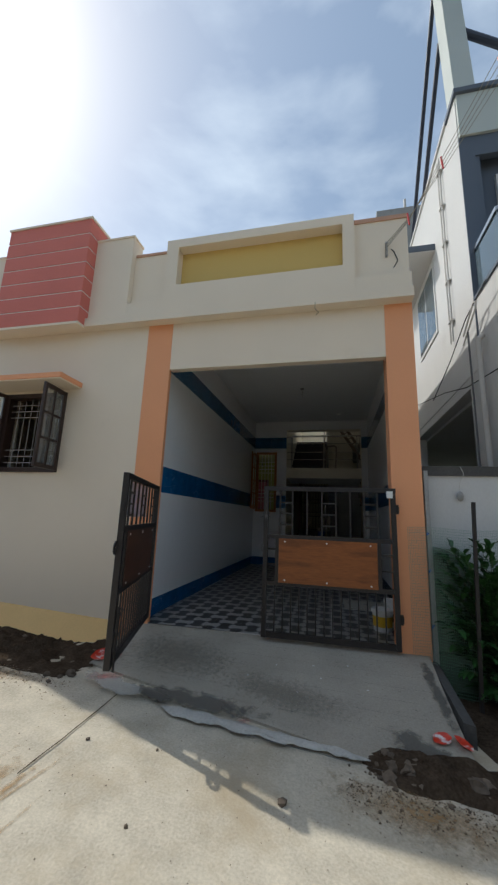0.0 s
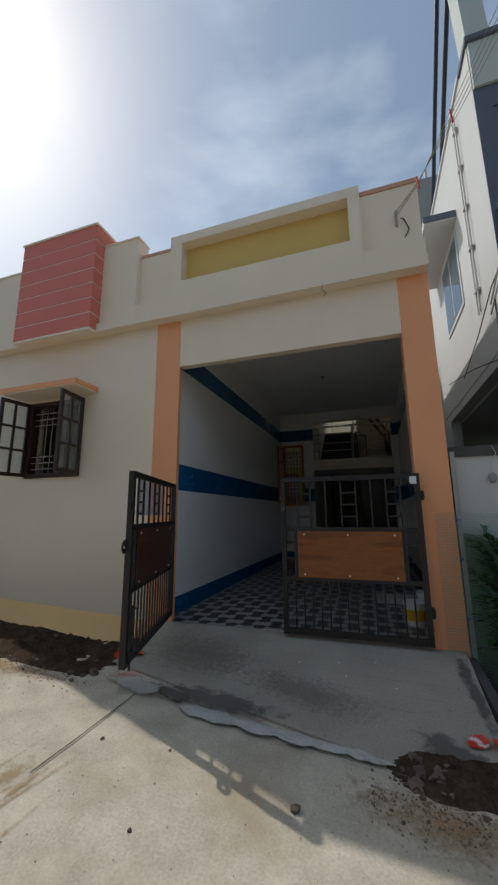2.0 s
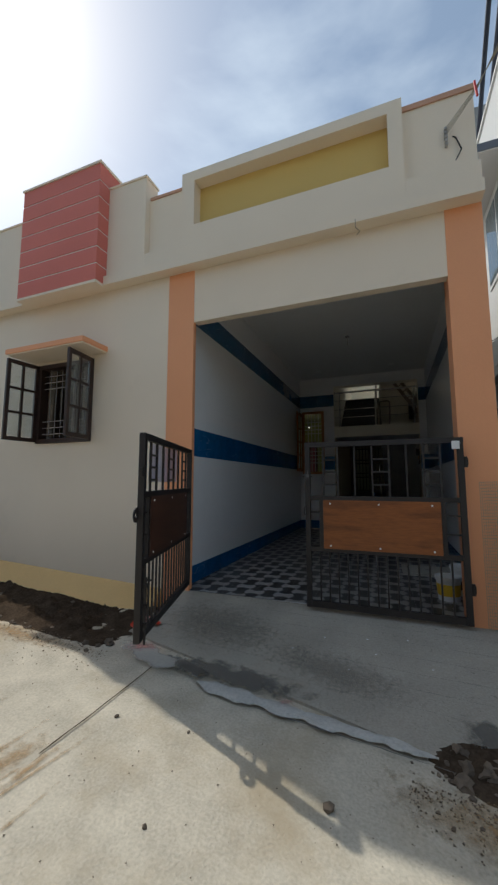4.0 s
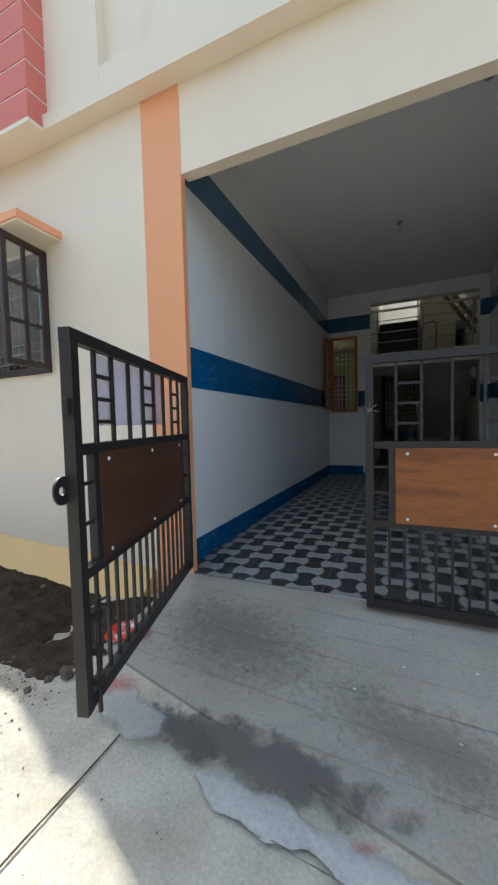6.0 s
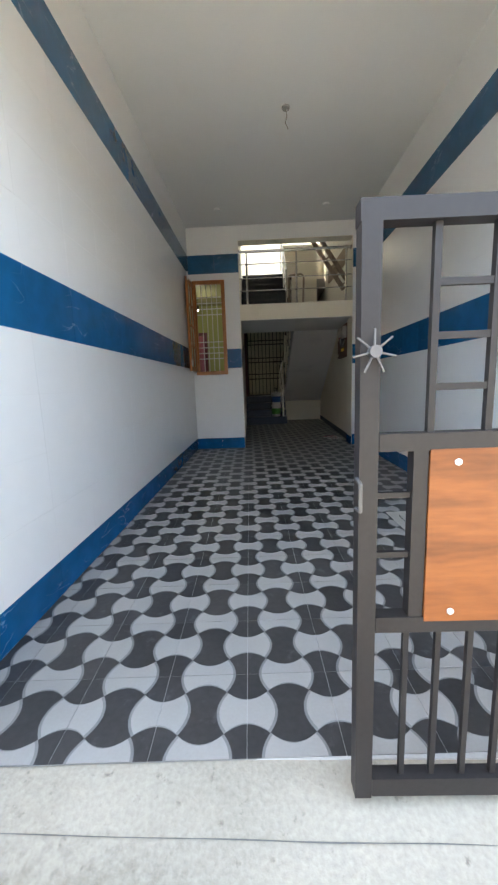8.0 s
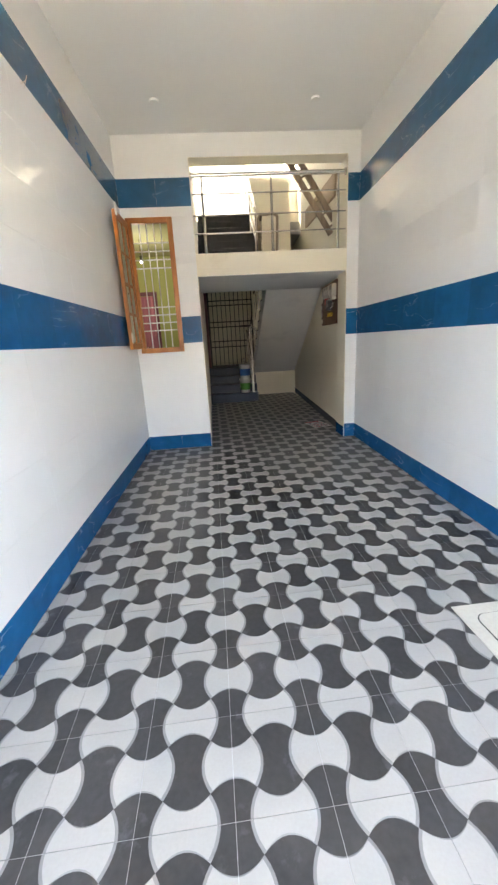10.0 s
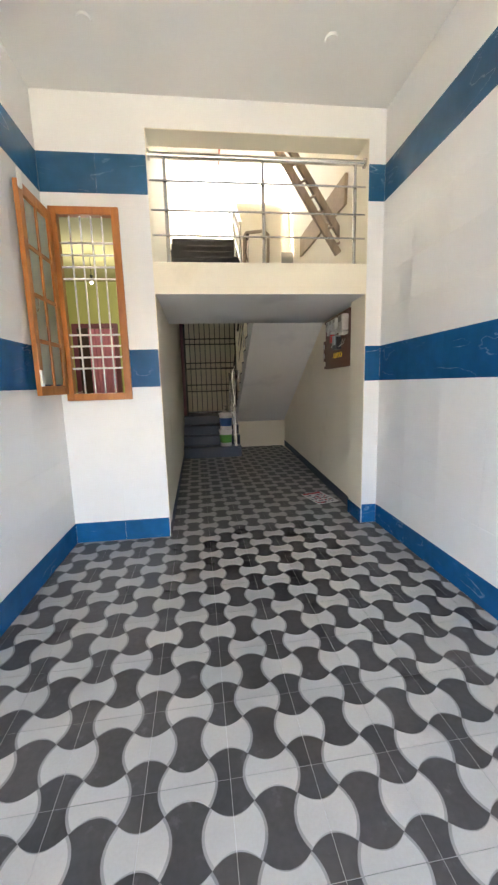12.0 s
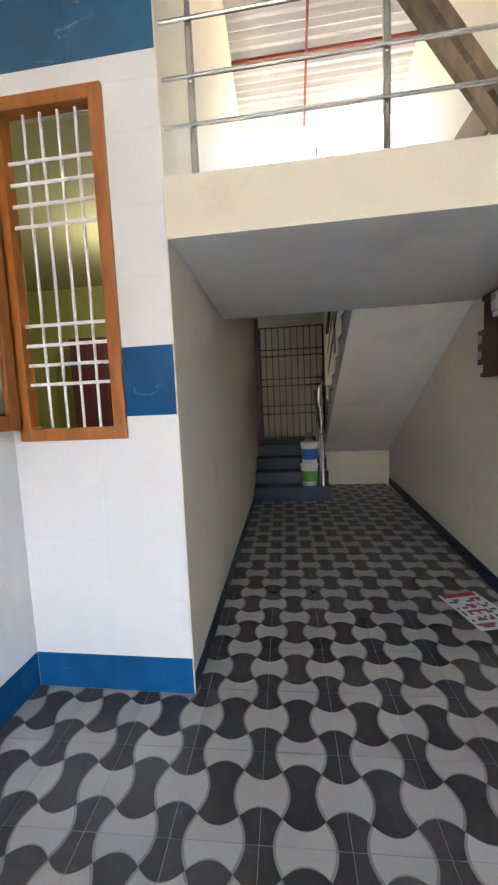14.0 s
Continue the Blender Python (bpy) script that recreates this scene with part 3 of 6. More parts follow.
def cement_lip():
    """Rounded ridge of fresh pale cement trowelled along the foot of the ramp."""
    bm = B()
    n, m = 90, 8
    rows = []
    for i in range(n + 1):
        f = i / n
        x = LIP_X0 + (LIP_X1 - LIP_X0) * f
        mid = lip_y(x) + 0.018 * noise.noise((x * 5, 1, 4))
        w = (0.066 - 0.030 * f + 0.03 * noise.noise((x * 7, 5, 2))) * min(1.0, 12 * f + 0.1, 8 * (1 - f) + 0.1)
        row = []
        for k in range(m + 1):
            v = 2 * k / m - 1
            y = mid + w * v + 0.016 * noise.noise((x * 18, v * 3, 7))
            h = 0.014 * (1 - v * v) ** 0.8 * min(1.0, 10 * f, 10 * (1 - f)) + 0.003 * noise.noise((x * 30, y * 30, 1))
            row.append(bm.verts.new((x, y, smear_z(x, y) + 0.004 + max(-0.003, h))))
        rows.append(row)
    for a, b in zip(rows, rows[1:]):
        for k in range(m):
            bm.faces.new((a[k], a[k + 1], b[k + 1], b[k]))
    solid("cement_lip", bm, M_CEMENT, "ridge of pale fresh cement along the foot of the ramp", "cement", kind="structure", smooth=True)


cement_lip()
drops = B()
for dx, dy in ((1.62, -0.42), (1.95, -0.36), (2.02, -0.52), (2.25, -0.30), (1.40, -0.62), (2.40, -0.58), (1.84, -0.74)):
    bmesh.ops.create_icosphere(drops, subdivisions=1, radius=0.009, matrix=pose(dx, dy, smear_z(dx, dy) + 0.004) @ Matrix.Diagonal((1, 0.8, 0.25, 1)))
solid("paint_drops", drops, M_PLASTIC_W, "dried drops of white paint on the ramp", "paint drops", kind="stuff")
streaks = random.Random(17)
for _ in range(11):
    patch("soil_smear", streaks.uniform(-0.2, 0.75), streaks.uniform(-2.9, -2.1), streaks.uniform(0.22, 0.55), streaks.uniform(0.018, 0.05), 1.45 + streaks.uniform(-0.12, 0.08), 0.006 + 0.0002 * _, S_SOIL, "brown soil streak along the concrete road", "stain", ground_z)
patch("soil_smear", 0.40, -2.25, 0.36, 0.11, 1.45, 0.0055, S_SOIL, "brown soil trodden into the concrete road", "stain", ground_z)
patch("soil_smear", -0.9, -1.27, 1.3, 0.16, 0.02, 0.006, S_SOIL, "brown soil spread on the road edge", "stain", ground_z)
patch("soil_smear", 2.6, -1.65, 0.8, 0.28, -0.1, 0.006, S_SOIL, "brown soil spread on the road edge", "stain", ground_z)


def road_joint(points, width):
    bm = B()
    prev = None
    for a, b in zip(points, points[1:]):
        for k in range(24):
            f = k / 24
            x, y = a[0] + (b[0] - a[0]) * f, a[1] + (b[1] - a[1]) * f
            x += 0.006 * noise.noise((x * 5, y * 5, 3))
            d = Vector((b[1] - a[1], a[0] - b[0], 0)).normalized() * width * (0.6 + 0.7 * abs(noise.noise((x * 7, y * 7, 1))))
            cur = [bm.verts.new((x - d.x, y - d.y, ground_z(x, y) + 0.0085)), bm.verts.new((x + d.x, y + d.y, ground_z(x, y) + 0.0085))]
            if prev:
                bm.faces.new((prev[0], cur[0], cur[1], prev[1]))
            prev = cur
    solid("road_joint", bm, M_DIRT, "dark joint groove across the concrete road", "joint", kind="structure")


road_joint([(0.50, -1.20), (0.51, -1.6), (0.50, -2.15)], 0.006)


def ramp_crack():
    """Broken lip where the fresh cement meets the road: crack and lip shadow in one dark strip."""
    bm = B()
    prev = None
    pts = [(x, lip_y(x) - 0.07) for x in (1.10, 1.40, 1.76, 2.10, 2.45)]
    for a, b in zip(pts, pts[1:]):
        for k in range(12):
            f = k / 12
            x, y = a[0] + (b[0] - a[0]) * f, a[1] + (b[1] - a[1]) * f + 0.012 * noise.noise((a[0] * 9 + f * 3, 2, 5))
            w = (0.001 + 0.011 * abs(noise.noise((x * 6, 3, 1)))) * min(1.0, (x - 1.08) * 5, (2.46 - x) * 5)
            z = ground_or_ramp(x, y) + 0.025
            cur = [bm.verts.new((x, y - w, z)), bm.verts.new((x, y + w, z))]
            if prev:
                bm.faces.new((prev[0], cur[0], cur[1], prev[1]))
            prev = cur
    solid("ramp_crack", bm, M_CREVICE, "dark ragged crack and painted lip shadow along the ramp's foot", "crack", kind="structure")


ramp_crack()


def build_dirt(name, x0, x1, inner, outer, label, seed, bumps=0.035):
    """A rough strip of loose soil with an uneven outline."""
    bm = B()
    n, m = int((x1 - x0) / 0.045), 16
    rows = []
    for i in range(n + 1):
        x = x0 + (x1 - x0) * i / n
        ends = min(1.0, 0.25 + 7 * i / n, 0.25 + 24 * (1 - i / n))
        a, b = inner(x), outer(x) + 0.05 * noise.noise((x * 3, seed, 0)) + 0.03 * noise.noise((x * 11, seed, 2))
        col = []
        for j in range(m + 1):
            v = j / m
            y = a + (b - a) * (0.5 + (v - 0.5) * ends)
            edge = min(1.0, 5 * v if v < 0.5 else 5 * (1 - v), 8 * i / n, 8 * (1 - i / n))
            h = bumps * (0.5 + 0.9 * noise.noise((x * 4, y * 4, seed)) + 0.7 * noise.noise((x * 14, y * 14, seed)) + 0.5 * noise.noise((x * 40, y * 40, seed)))
            col.append(bm.verts.new((x, y, ground_or_ramp(x, y) + (max(0.002, h) + 0.012) * max(0.0, edge) - 0.006 * (1 - max(0, edge)))))
        rows.append(col)
    for i in range(n):
        for j in range(m):
            bm.faces.new((rows[i][j], rows[i + 1][j], rows[i + 1][j + 1], rows[i][j + 1]))
    return solid(name, bm, M_DIRT, label, "soil", kind="structure", smooth=True)


build_dirt("soil_strip", -4.35, 0.06, lambda x: -0.20, lambda x: min(-0.3, soil_edge(x)), "dark loose soil strip between plinth and road", 4, 0.075)
build_dirt("soil_heap", 2.30, 4.4, lambda x: -1.12 + 0.10 * min(1.0, max(0.0, x - 3.0) * 3), lambda x: -1.50, "brown soil and rubble at the ramp's corner", 21, 0.05)
build_dirt("planting_bed", 3.08, 4.6, lambda x: 0.12, lambda x: -1.25, "dark soil bed under the shrub", 33, 0.05)


def in_strip(r):
    x = r.uniform(-4.1, 0.0)
    e = soil_edge(x)
    return x, e + (-0.30 - e) * r.random()


def along_edge(r):
    x = r.uniform(-4.1, 0.0)
    return x, soil_edge(x) + r.gauss(0, 0.07)


def stones(n, area, label, group, big=0.05, seed=1):
    rnd = random.Random(seed)
    for _ in range(n):
        x, y = area(rnd)
        r = big * (0.3 + 0.9 * rnd.random() ** 2)
        bm = B()
        bmesh.ops.create_icosphere(bm, subdivisions=1 if r < 0.03 else 2, radius=r)
        s = rnd.random() * 50
        for v in bm.verts:
            k = 1 + 0.6 * noise.noise(v.co * (1.7 / r) + Vector((s, 0, 0)))
            v.co = Vector((v.co.x * k * 1.25, v.co.y * k, v.co.z * k * 0.75))
        ob = solid("stone", bm, M_STONE, label, "stone", group)
        ob.matrix_world = pose(x, y, ground_or_ramp(x, y) + r * 0.3, 0, 0, rnd.random() * 360)


stones(110, in_strip, "small brown stone lying in loose soil", "stones in the soil strip", 0.035, 2)
stones(90, along_edge, "small clod at the edge of the soil", "clods along the soil edge", 0.018, 5)
stones(60, lambda r: (r.uniform(2.2, 3.4), -1.45 + r.gauss(0, 0.12)), "small clod beside the rubble", "clods beside the rubble", 0.014, 8)
stones(90, lambda r: (2.35 + 1.5 * r.random(), -1.22 - 0.24 * r.random()), "brown rubble stone at the ramp's corner", "rubble at the ramp's corner", 0.034, 3)
stones(16, lambda r: (2.40 + 1.3 * r.random(), -1.22 - 0.14 * r.random()), "large brown rubble stone at the ramp's corner", "rubble at the ramp's corner", 0.052, 13)
stones(26, lambda r: (r.uniform(-1.5, 3.2), r.uniform(-3.0, -1.5)), "tiny pebble lying on the concrete road", "pebbles on the road", 0.011, 7)
stones(1, lambda r: (1.87, -1.82), "lone grey stone on the concrete road", "stones on the road", 0.05, 12)


def build_grit():
    """Loose crumbs of soil and mortar, too many to count, strewn along the soil edges and the road."""
    rnd = random.Random(23)
    vs, fs = [], []

    def crumb(x, y, r):
        z = ground_or_ramp(x, y) + 0.004
        i = len(vs)
        a = rnd.random() * 6.28
        for k in range(3):
            b = a + k * 2.09
            vs.append((x + r * rnd.uniform(0.7, 1.3) * math.cos(b), y + r * rnd.uniform(0.7, 1.3) * math.sin(b), z))
        vs.append((x, y, z + r * rnd.uniform(0.6, 1.1)))
        fs.extend(((i, i + 1, i + 3), (i + 1, i + 2, i + 3), (i + 2, i, i + 3)))
    for _ in range(1500):
        x = rnd.uniform(2.2, 4.3)
        crumb(x, -1.50 - abs(rnd.gauss(0, 0.13)), 0.003 + 0.006 * rnd.random() ** 2)
    for _ in range(800):
        x = rnd.uniform(-3.6, 0.1)
        crumb(x, soil_edge(x) - abs(rnd.gauss(0, 0.14)) + 0.03, 0.003 + 0.007 * rnd.random() ** 2)
    for _ in range(700):
        crumb(rnd.uniform(-2.5, 3.6), rnd.uniform(-3.6, -1.3), 0.002 + 0.004 * rnd.random() ** 2)
    for _ in range(260):
        crumb(rnd.uniform(0.1, 2.9), rnd.uniform(-1.3, -0.2), 0.0015 + 0.003 * rnd.random() ** 2)
    me = bpy.data.meshes.new("grit")
    me.from_pydata(vs, [], fs)
    me.materials.append(M_STONE)
    tagged(new("grit", me), "dark crumbs of soil and mortar strewn on the road", "grit", kind="stuff")


build_grit()


# ---- car porch shell ----
def build_floor():
    bm = B()
    box(bm, -0.2, W + 0.05, 0.026, STAIR_BACK + 0.3, -0.25, -0.0030)
    return solid("floor", bm, M_GROUT, "patterned grey and charcoal cement tile floor", "floor", kind="structure")


FLOOR = build_floor()


def wall_boxes(name, boxes, mat, label, category="wall"):
    bm = B()
    for b in boxes:
        box(bm, *b)
    return solid(name, bm, mat, label, category, kind="structure")


# left wall of the porch, its tiles come at the end of the file
WALL_L = wall_boxes("wall_left", [(-0.23, -0.002, 0.05, YE, -0.3, CEIL)], M_WHITE, "porch wall faced with white and blue tiles")
WALL_R = wall_boxes("wall_right", [(W + 0.002, W + 0.05, 0.245, YE + 0.23, -0.3, CEIL)], M_WHITE, "porch wall faced with white and blue tiles")
# end wall: pier with window, pier on the other side, beam over
WX0, WX1, WZ0, WZ1 = 0.055, 0.622, 1.36, 2.975
WALL_E = wall_boxes("wall_end", [
    (-0.23, WX0 + 0.004, YE + 0.002, YE + 0.12, -0.3, CEIL), (WX1 - 0.02, 0.880, YE + 0.002, YE + 0.23, -0.3, CEIL),
    (WX0 + 0.004, WX1 - 0.02, YE + 0.002, YE + 0.12, -0.3, WZ0 + 0.02), (WX0 + 0.004, WX1 - 0.02, YE + 0.002, YE + 0.12, WZ1 - 0.02, CEIL)],
    M_WHITE, "white and blue tiled end wall around the window")
WALL_P = wall_boxes("wall_pier", [(2.846, W + 0.002, YE + 0.002, 6.06, -0.3, CEIL)], M_WHITE, "narrow tiled pier beside the stair opening")
wall_boxes("beam", [(0.880, 2.846, YE + 0.0015, YE + 0.23, 3.60, CEIL)], M_WHITE, "white beam over the stair opening", "beam")
wall_boxes("ceiling", [(-0.23, W + 0.03, 0.101, YE + 0.23, CEIL, CEIL + 0.119)], M_WHITE, "plain white plaster ceiling", "ceiling")
wall_boxes("roof_slab", [(-3.73, 3.025, 0.141, YE + 0.23, CEIL + 0.12, CEIL + 0.20)], M_CEMENT, "flat concrete roof slab", "roof")

# facade
EXW = (-2.37, -1.40, 1.68, 2.78)
wall_boxes("wall_front", [
    (-3.74, EXW[0], 0, 0.23, -0.4, 3.67), (EXW[1], -0.26, 0, 0.23, -0.4, 3.67),
    (EXW[0], EXW[1], 0, 0.23, -0.4, EXW[2]), (EXW[0], EXW[1], 0, 0.23, EXW[3], 3.67),
    (0.09, 2.73, 0, 0.10, 3.03, 3.67), (-3.74, 3.03, 0.0, 0.10, 3.67, CEIL + 0.12)], M_CREAM, "cream painted front wall of the house")
wall_boxes("pilaster", [(-0.26, -0.231, -0.006, 0.24, -0.35, 3.67), (-0.231, 0.09, -0.006, 0.05, -0.35, 3.67)], M_ORANGE, "orange painted gate pilaster", "pilaster")
wall_boxes("pilaster", [(2.73, 3.03, -0.006, 0.24, -0.35, 3.67)], M_ORANGE, "orange painted gate pilaster", "pilaster")
wall_boxes("wall_side", [(-3.74, -3.51, 0.23, 11.5, -0.4, CEIL + 0.2)], M_CREAM, "cream side wall of the house")
wall_boxes("wall_party", [(3.36, 3.5, 5.94, 11.5, -0.4, 2.0)], M_CREAM, "outer party wall of the house")

bm = B()
poly_prism(bm, [(-0.002, 0.03), (-0.002, -0.7), (-0.27, -0.7), (-0.25, -0.165), (-0.03, 0.02)], 0, -3.86, -0.27)
PLINTH = solid("plinth", bm, M_PLINTH, "sloping yellow painted plinth along the front wall", "plinth", kind="structure")
for v in PLINTH.data.vertices:
    if v.co.z > -0.5:
        v.co.z += 0.085 - 0.041 * (v.co.x + 3.64)

# cornice and parapet
wall_boxes("cornice", [(-3.86, 3.03, -0.15, -0.002, 3.67, 3.79)], M_CREAM, "cream cornice ledge along the front", "cornice")
for b in ((-3.735, -3.45, -0.03, 0.14, 3.79, 4.75), (-3.45, -2.57, -0.08, 0.14, 3.79, 5.02), (-1.17, -0.58, -0.10, 0.14, 3.79, 5.03),
          (-0.58, -0.05, -0.01, 0.14, 3.96, 4.76), (2.41, 3.025, -0.01, 0.14, 3.96, 4.80)):
    wall_boxes("parapet", [b], M_CREAM, "stepped cream parapet above the front wall", "parapet")
wall_boxes("parapet_foot", [(-0.579, -0.051, -0.098, 0.0, 3.79, 3.985), (2.411, 3.028, -0.098, 0.0, 3.79, 4.01)], M_CREAM, "cream band at the foot of the parapet", "parapet")
wall_boxes("parapet_side", [(2.90, 3.03, 0.141, YE, 4.04, 4.80)], M_CREAM, "cream side parapet of the roof terrace", "parapet")
wall_boxes("parapet_cap", [(-3.75, -3.45, -0.045, 0.15, 4.75, 4.775), (-3.46, -2.57, -0.095, 0.15, 5.02, 5.045), (-1.17, -0.565, -0.115, 0.15, 5.03, 5.055)], M_CREAM, "thin cream capping on the parapet blocks", "trim")
wall_boxes("parapet_cap", [(-0.565, -0.05, -0.025, 0.155, 4.76, 4.795), (2.41, 3.04, -0.025, 0.155, 4.80, 4.855)], M_CAP, "dusty salmon capping on the parapet", "trim")


def build_panel_frame():
    th = empty("parapet_panel", "cream parapet panel framing a recessed yellow field", "parapet panel")
    tagged(th, kind="structure")
    bm = B()
    box(bm, -0.05, 2.41, -0.10, 0.14, 3.79, 4.19)
    box(bm, -0.05, 2.41, -0.10, 0.14, 4.76, 4.885)
    box(bm, -0.05, 0.12, -0.10, 0.14, 4.19, 4.76)
    box(bm, 2.275, 2.41, -0.10, 0.14, 4.19, 4.76)
    part("frame", bm, M_CREAM, th)
    part("field", box(B(), 0.12, 2.275, 0.05, 0.13, 4.19, 4.76), M_YELLOW, th, "mustard yellow recessed field")


build_panel_frame()


def build_red_block():
    th = empty("parapet_block", "brick red projecting parapet block with white joint lines", "parapet block")
    tagged(th, kind="structure")
    x0, x1, y0, z0, z1 = -2.57, -1.17, -0.28, 3.68, 5.28
    n = 7
    h = (z1 - z0) / n
    for i in range(n):
        part("course", box(B(), x0, x1, y0, 0.12, z0 + i * h + 0.009, z0 + (i + 1) * h - (0.009 if i < n - 1 else 0.0), bevel=0.004), M_RED, th)
    part("joint_core", box(B(), x0 + 0.008, x1 - 0.008, y0 + 0.008, 0.11, z0 + 0.004, z1 - 0.01), M_LINE, th, "white painted joint lines")
    part("cap", box(B(), x0 - 0.015, x1 + 0.015, y0 - 0.015, 0.13, z1, z1 + 0.03), M_CREAM, th)
    part("base", box(B(), x0 - 0.004, x1 + 0.004, y0 - 0.004, -0.152, z0 - 0.03, z0 + 0.004), M_CREAM, th)


build_red_block()


# ---- front window ----
def shutter(width, height, mat, pane_mat, rows, cols, name="shutter", stile=0.055):
    """A glazed leaf from x = 0 at the hinge to width, standing in the plane y = 0."""
    th = new(name)
    part("stile", box(B(), 0, stile, -0.018, 0.018, 0, height, 0.004), mat, th)
    part("stile", box(B(), width - stile, width, -0.018, 0.018, 0, height, 0.004), mat, th)
    part("rail", box(B(), stile, width - stile, -0.017, 0.017, 0, stile * 1.15, 0.003), mat, th)
    part("rail", box(B(), stile, width - stile, -0.017, 0.017, height - stile * 1.15, height, 0.003), mat, th)
    iw, ih = width - 2 * stile, height - 2.3 * stile
    for i in range(1, cols):
        x = stile + iw * i / cols
        part("mullion", box(B(), x - 0.016, x + 0.016, -0.014, 0.014, stile * 1.15, height - stile * 1.15, 0.003), mat, th)
    for j in range(1, rows):
        z = stile * 1.15 + ih * j / rows
        part("glazing_bar", box(B(), stile, width - stile, -0.012, 0.012, z - 0.016, z + 0.016, 0.003), mat, th)
    for i in range(cols):
        for j in range(rows):
            x0, x1 = stile + iw * i / cols + 0.01, stile + iw * (i + 1) / cols - 0.01
            z0, z1 = stile * 1.15 + ih * j / rows + 0.01, stile * 1.15 + ih * (j + 1) / rows - 0.01
            part("pane", box(B(), x0, x1, -0.0025, 0.0025, z0, z1), pane_mat, th)
    return th


def build_front_window():
    x0, x1, z0, z1 = EXW
    th = empty("window_1", "dark wooden front window with open glazed shutters and bars", "window")
    tagged(th, kind="structure")
    fr = B()
    box(fr, x0 + 0.002, x0 + 0.06, -0.03, 0.10, z0 + 0.002, z1 - 0.002, 0.003)
    box(fr, x1 - 0.06, x1 - 0.002, -0.03, 0.10, z0 + 0.002, z1 - 0.002, 0.003)
    box(fr, x0 + 0.06, x1 - 0.06, -0.03, 0.10, z0 + 0.002, z0 + 0.06, 0.003)
    box(fr, x0 + 0.06, x1 - 0.06, -0.03, 0.10, z1 - 0.06, z1 - 0.002, 0.003)
    xm = (x0 + x1) / 2
    box(fr, xm + 0.17, xm + 0.22, -0.025, 0.09, z0 + 0.06, z1 - 0.06, 0.003)
    part("window_frame", fr, M_DARKWOOD, th)
    for i in range(1, 8):
        x = x0 + 0.06 + (x1 - x0 - 0.12) * i / 8
        part("bar", rod(B(), (x, 0.04, z0 + 0.05), (x, 0.04, z1 - 0.05), 0.0055, 8), M_GREYBAR, th)
    for f in (0.12, 0.2, 0.28, 0.7, 0.78, 0.86):
        z = z0 + (z1 - z0) * f
        part("cross_bar", box(B(), x0 + 0.05, x1 - 0.05, 0.028, 0.036, z - 0.005, z + 0.005), M_GREYBAR, th)
    for hinge, ang in ((x0 + 0.005, -97), (x1 - 0.005, -83)):
        s = shutter(0.42, z1 - z0 - 0.03, M_DARKWOOD, M_CLEAR, 3, 2, stile=0.045)
        s.parent = th
        s.matrix_basis = pose(hinge, -0.035, z0 + 0.02, 0, 0, ang)
    sh = empty("window_hood", "orange edged concrete hood above the front window", "window hood")
    tagged(sh, kind="structure")
    part("slab", box(B(), x0 - 0.14, x1 + 0.20, -0.40, -0.001, z1 + 0.045, z1 + 0.12), M_CREAM, sh)
    part("edge", box(B(), x0 - 0.155, x1 + 0.215, -0.415, -0.002, z1 + 0.062, z1 + 0.125), M_ORANGE, sh, "orange painted edge")


build_front_window()
# dark front room behind that window
wall_boxes("wall_front_room", [(-3.51, -0.23, 4.2, 4.4, -0.3, CEIL), (-0.44, -0.235, 0.235, 4.2, -0.3, CEIL)], M_CREAM_IN, "inner walls of the front room")
wall_boxes("floor_front_room", [(-3.51, -0.44, 0.235, 4.2, 0.1, 0.15)], M_SCREED, "bare floor of the front room", "floor")
wall_boxes("ceiling_front_room", [(-3.51, -0.235, 0.235, 4.2, CEIL - 0.1, CEIL + 0.12)], M_WHITE, "ceiling of the front room", "ceiling")


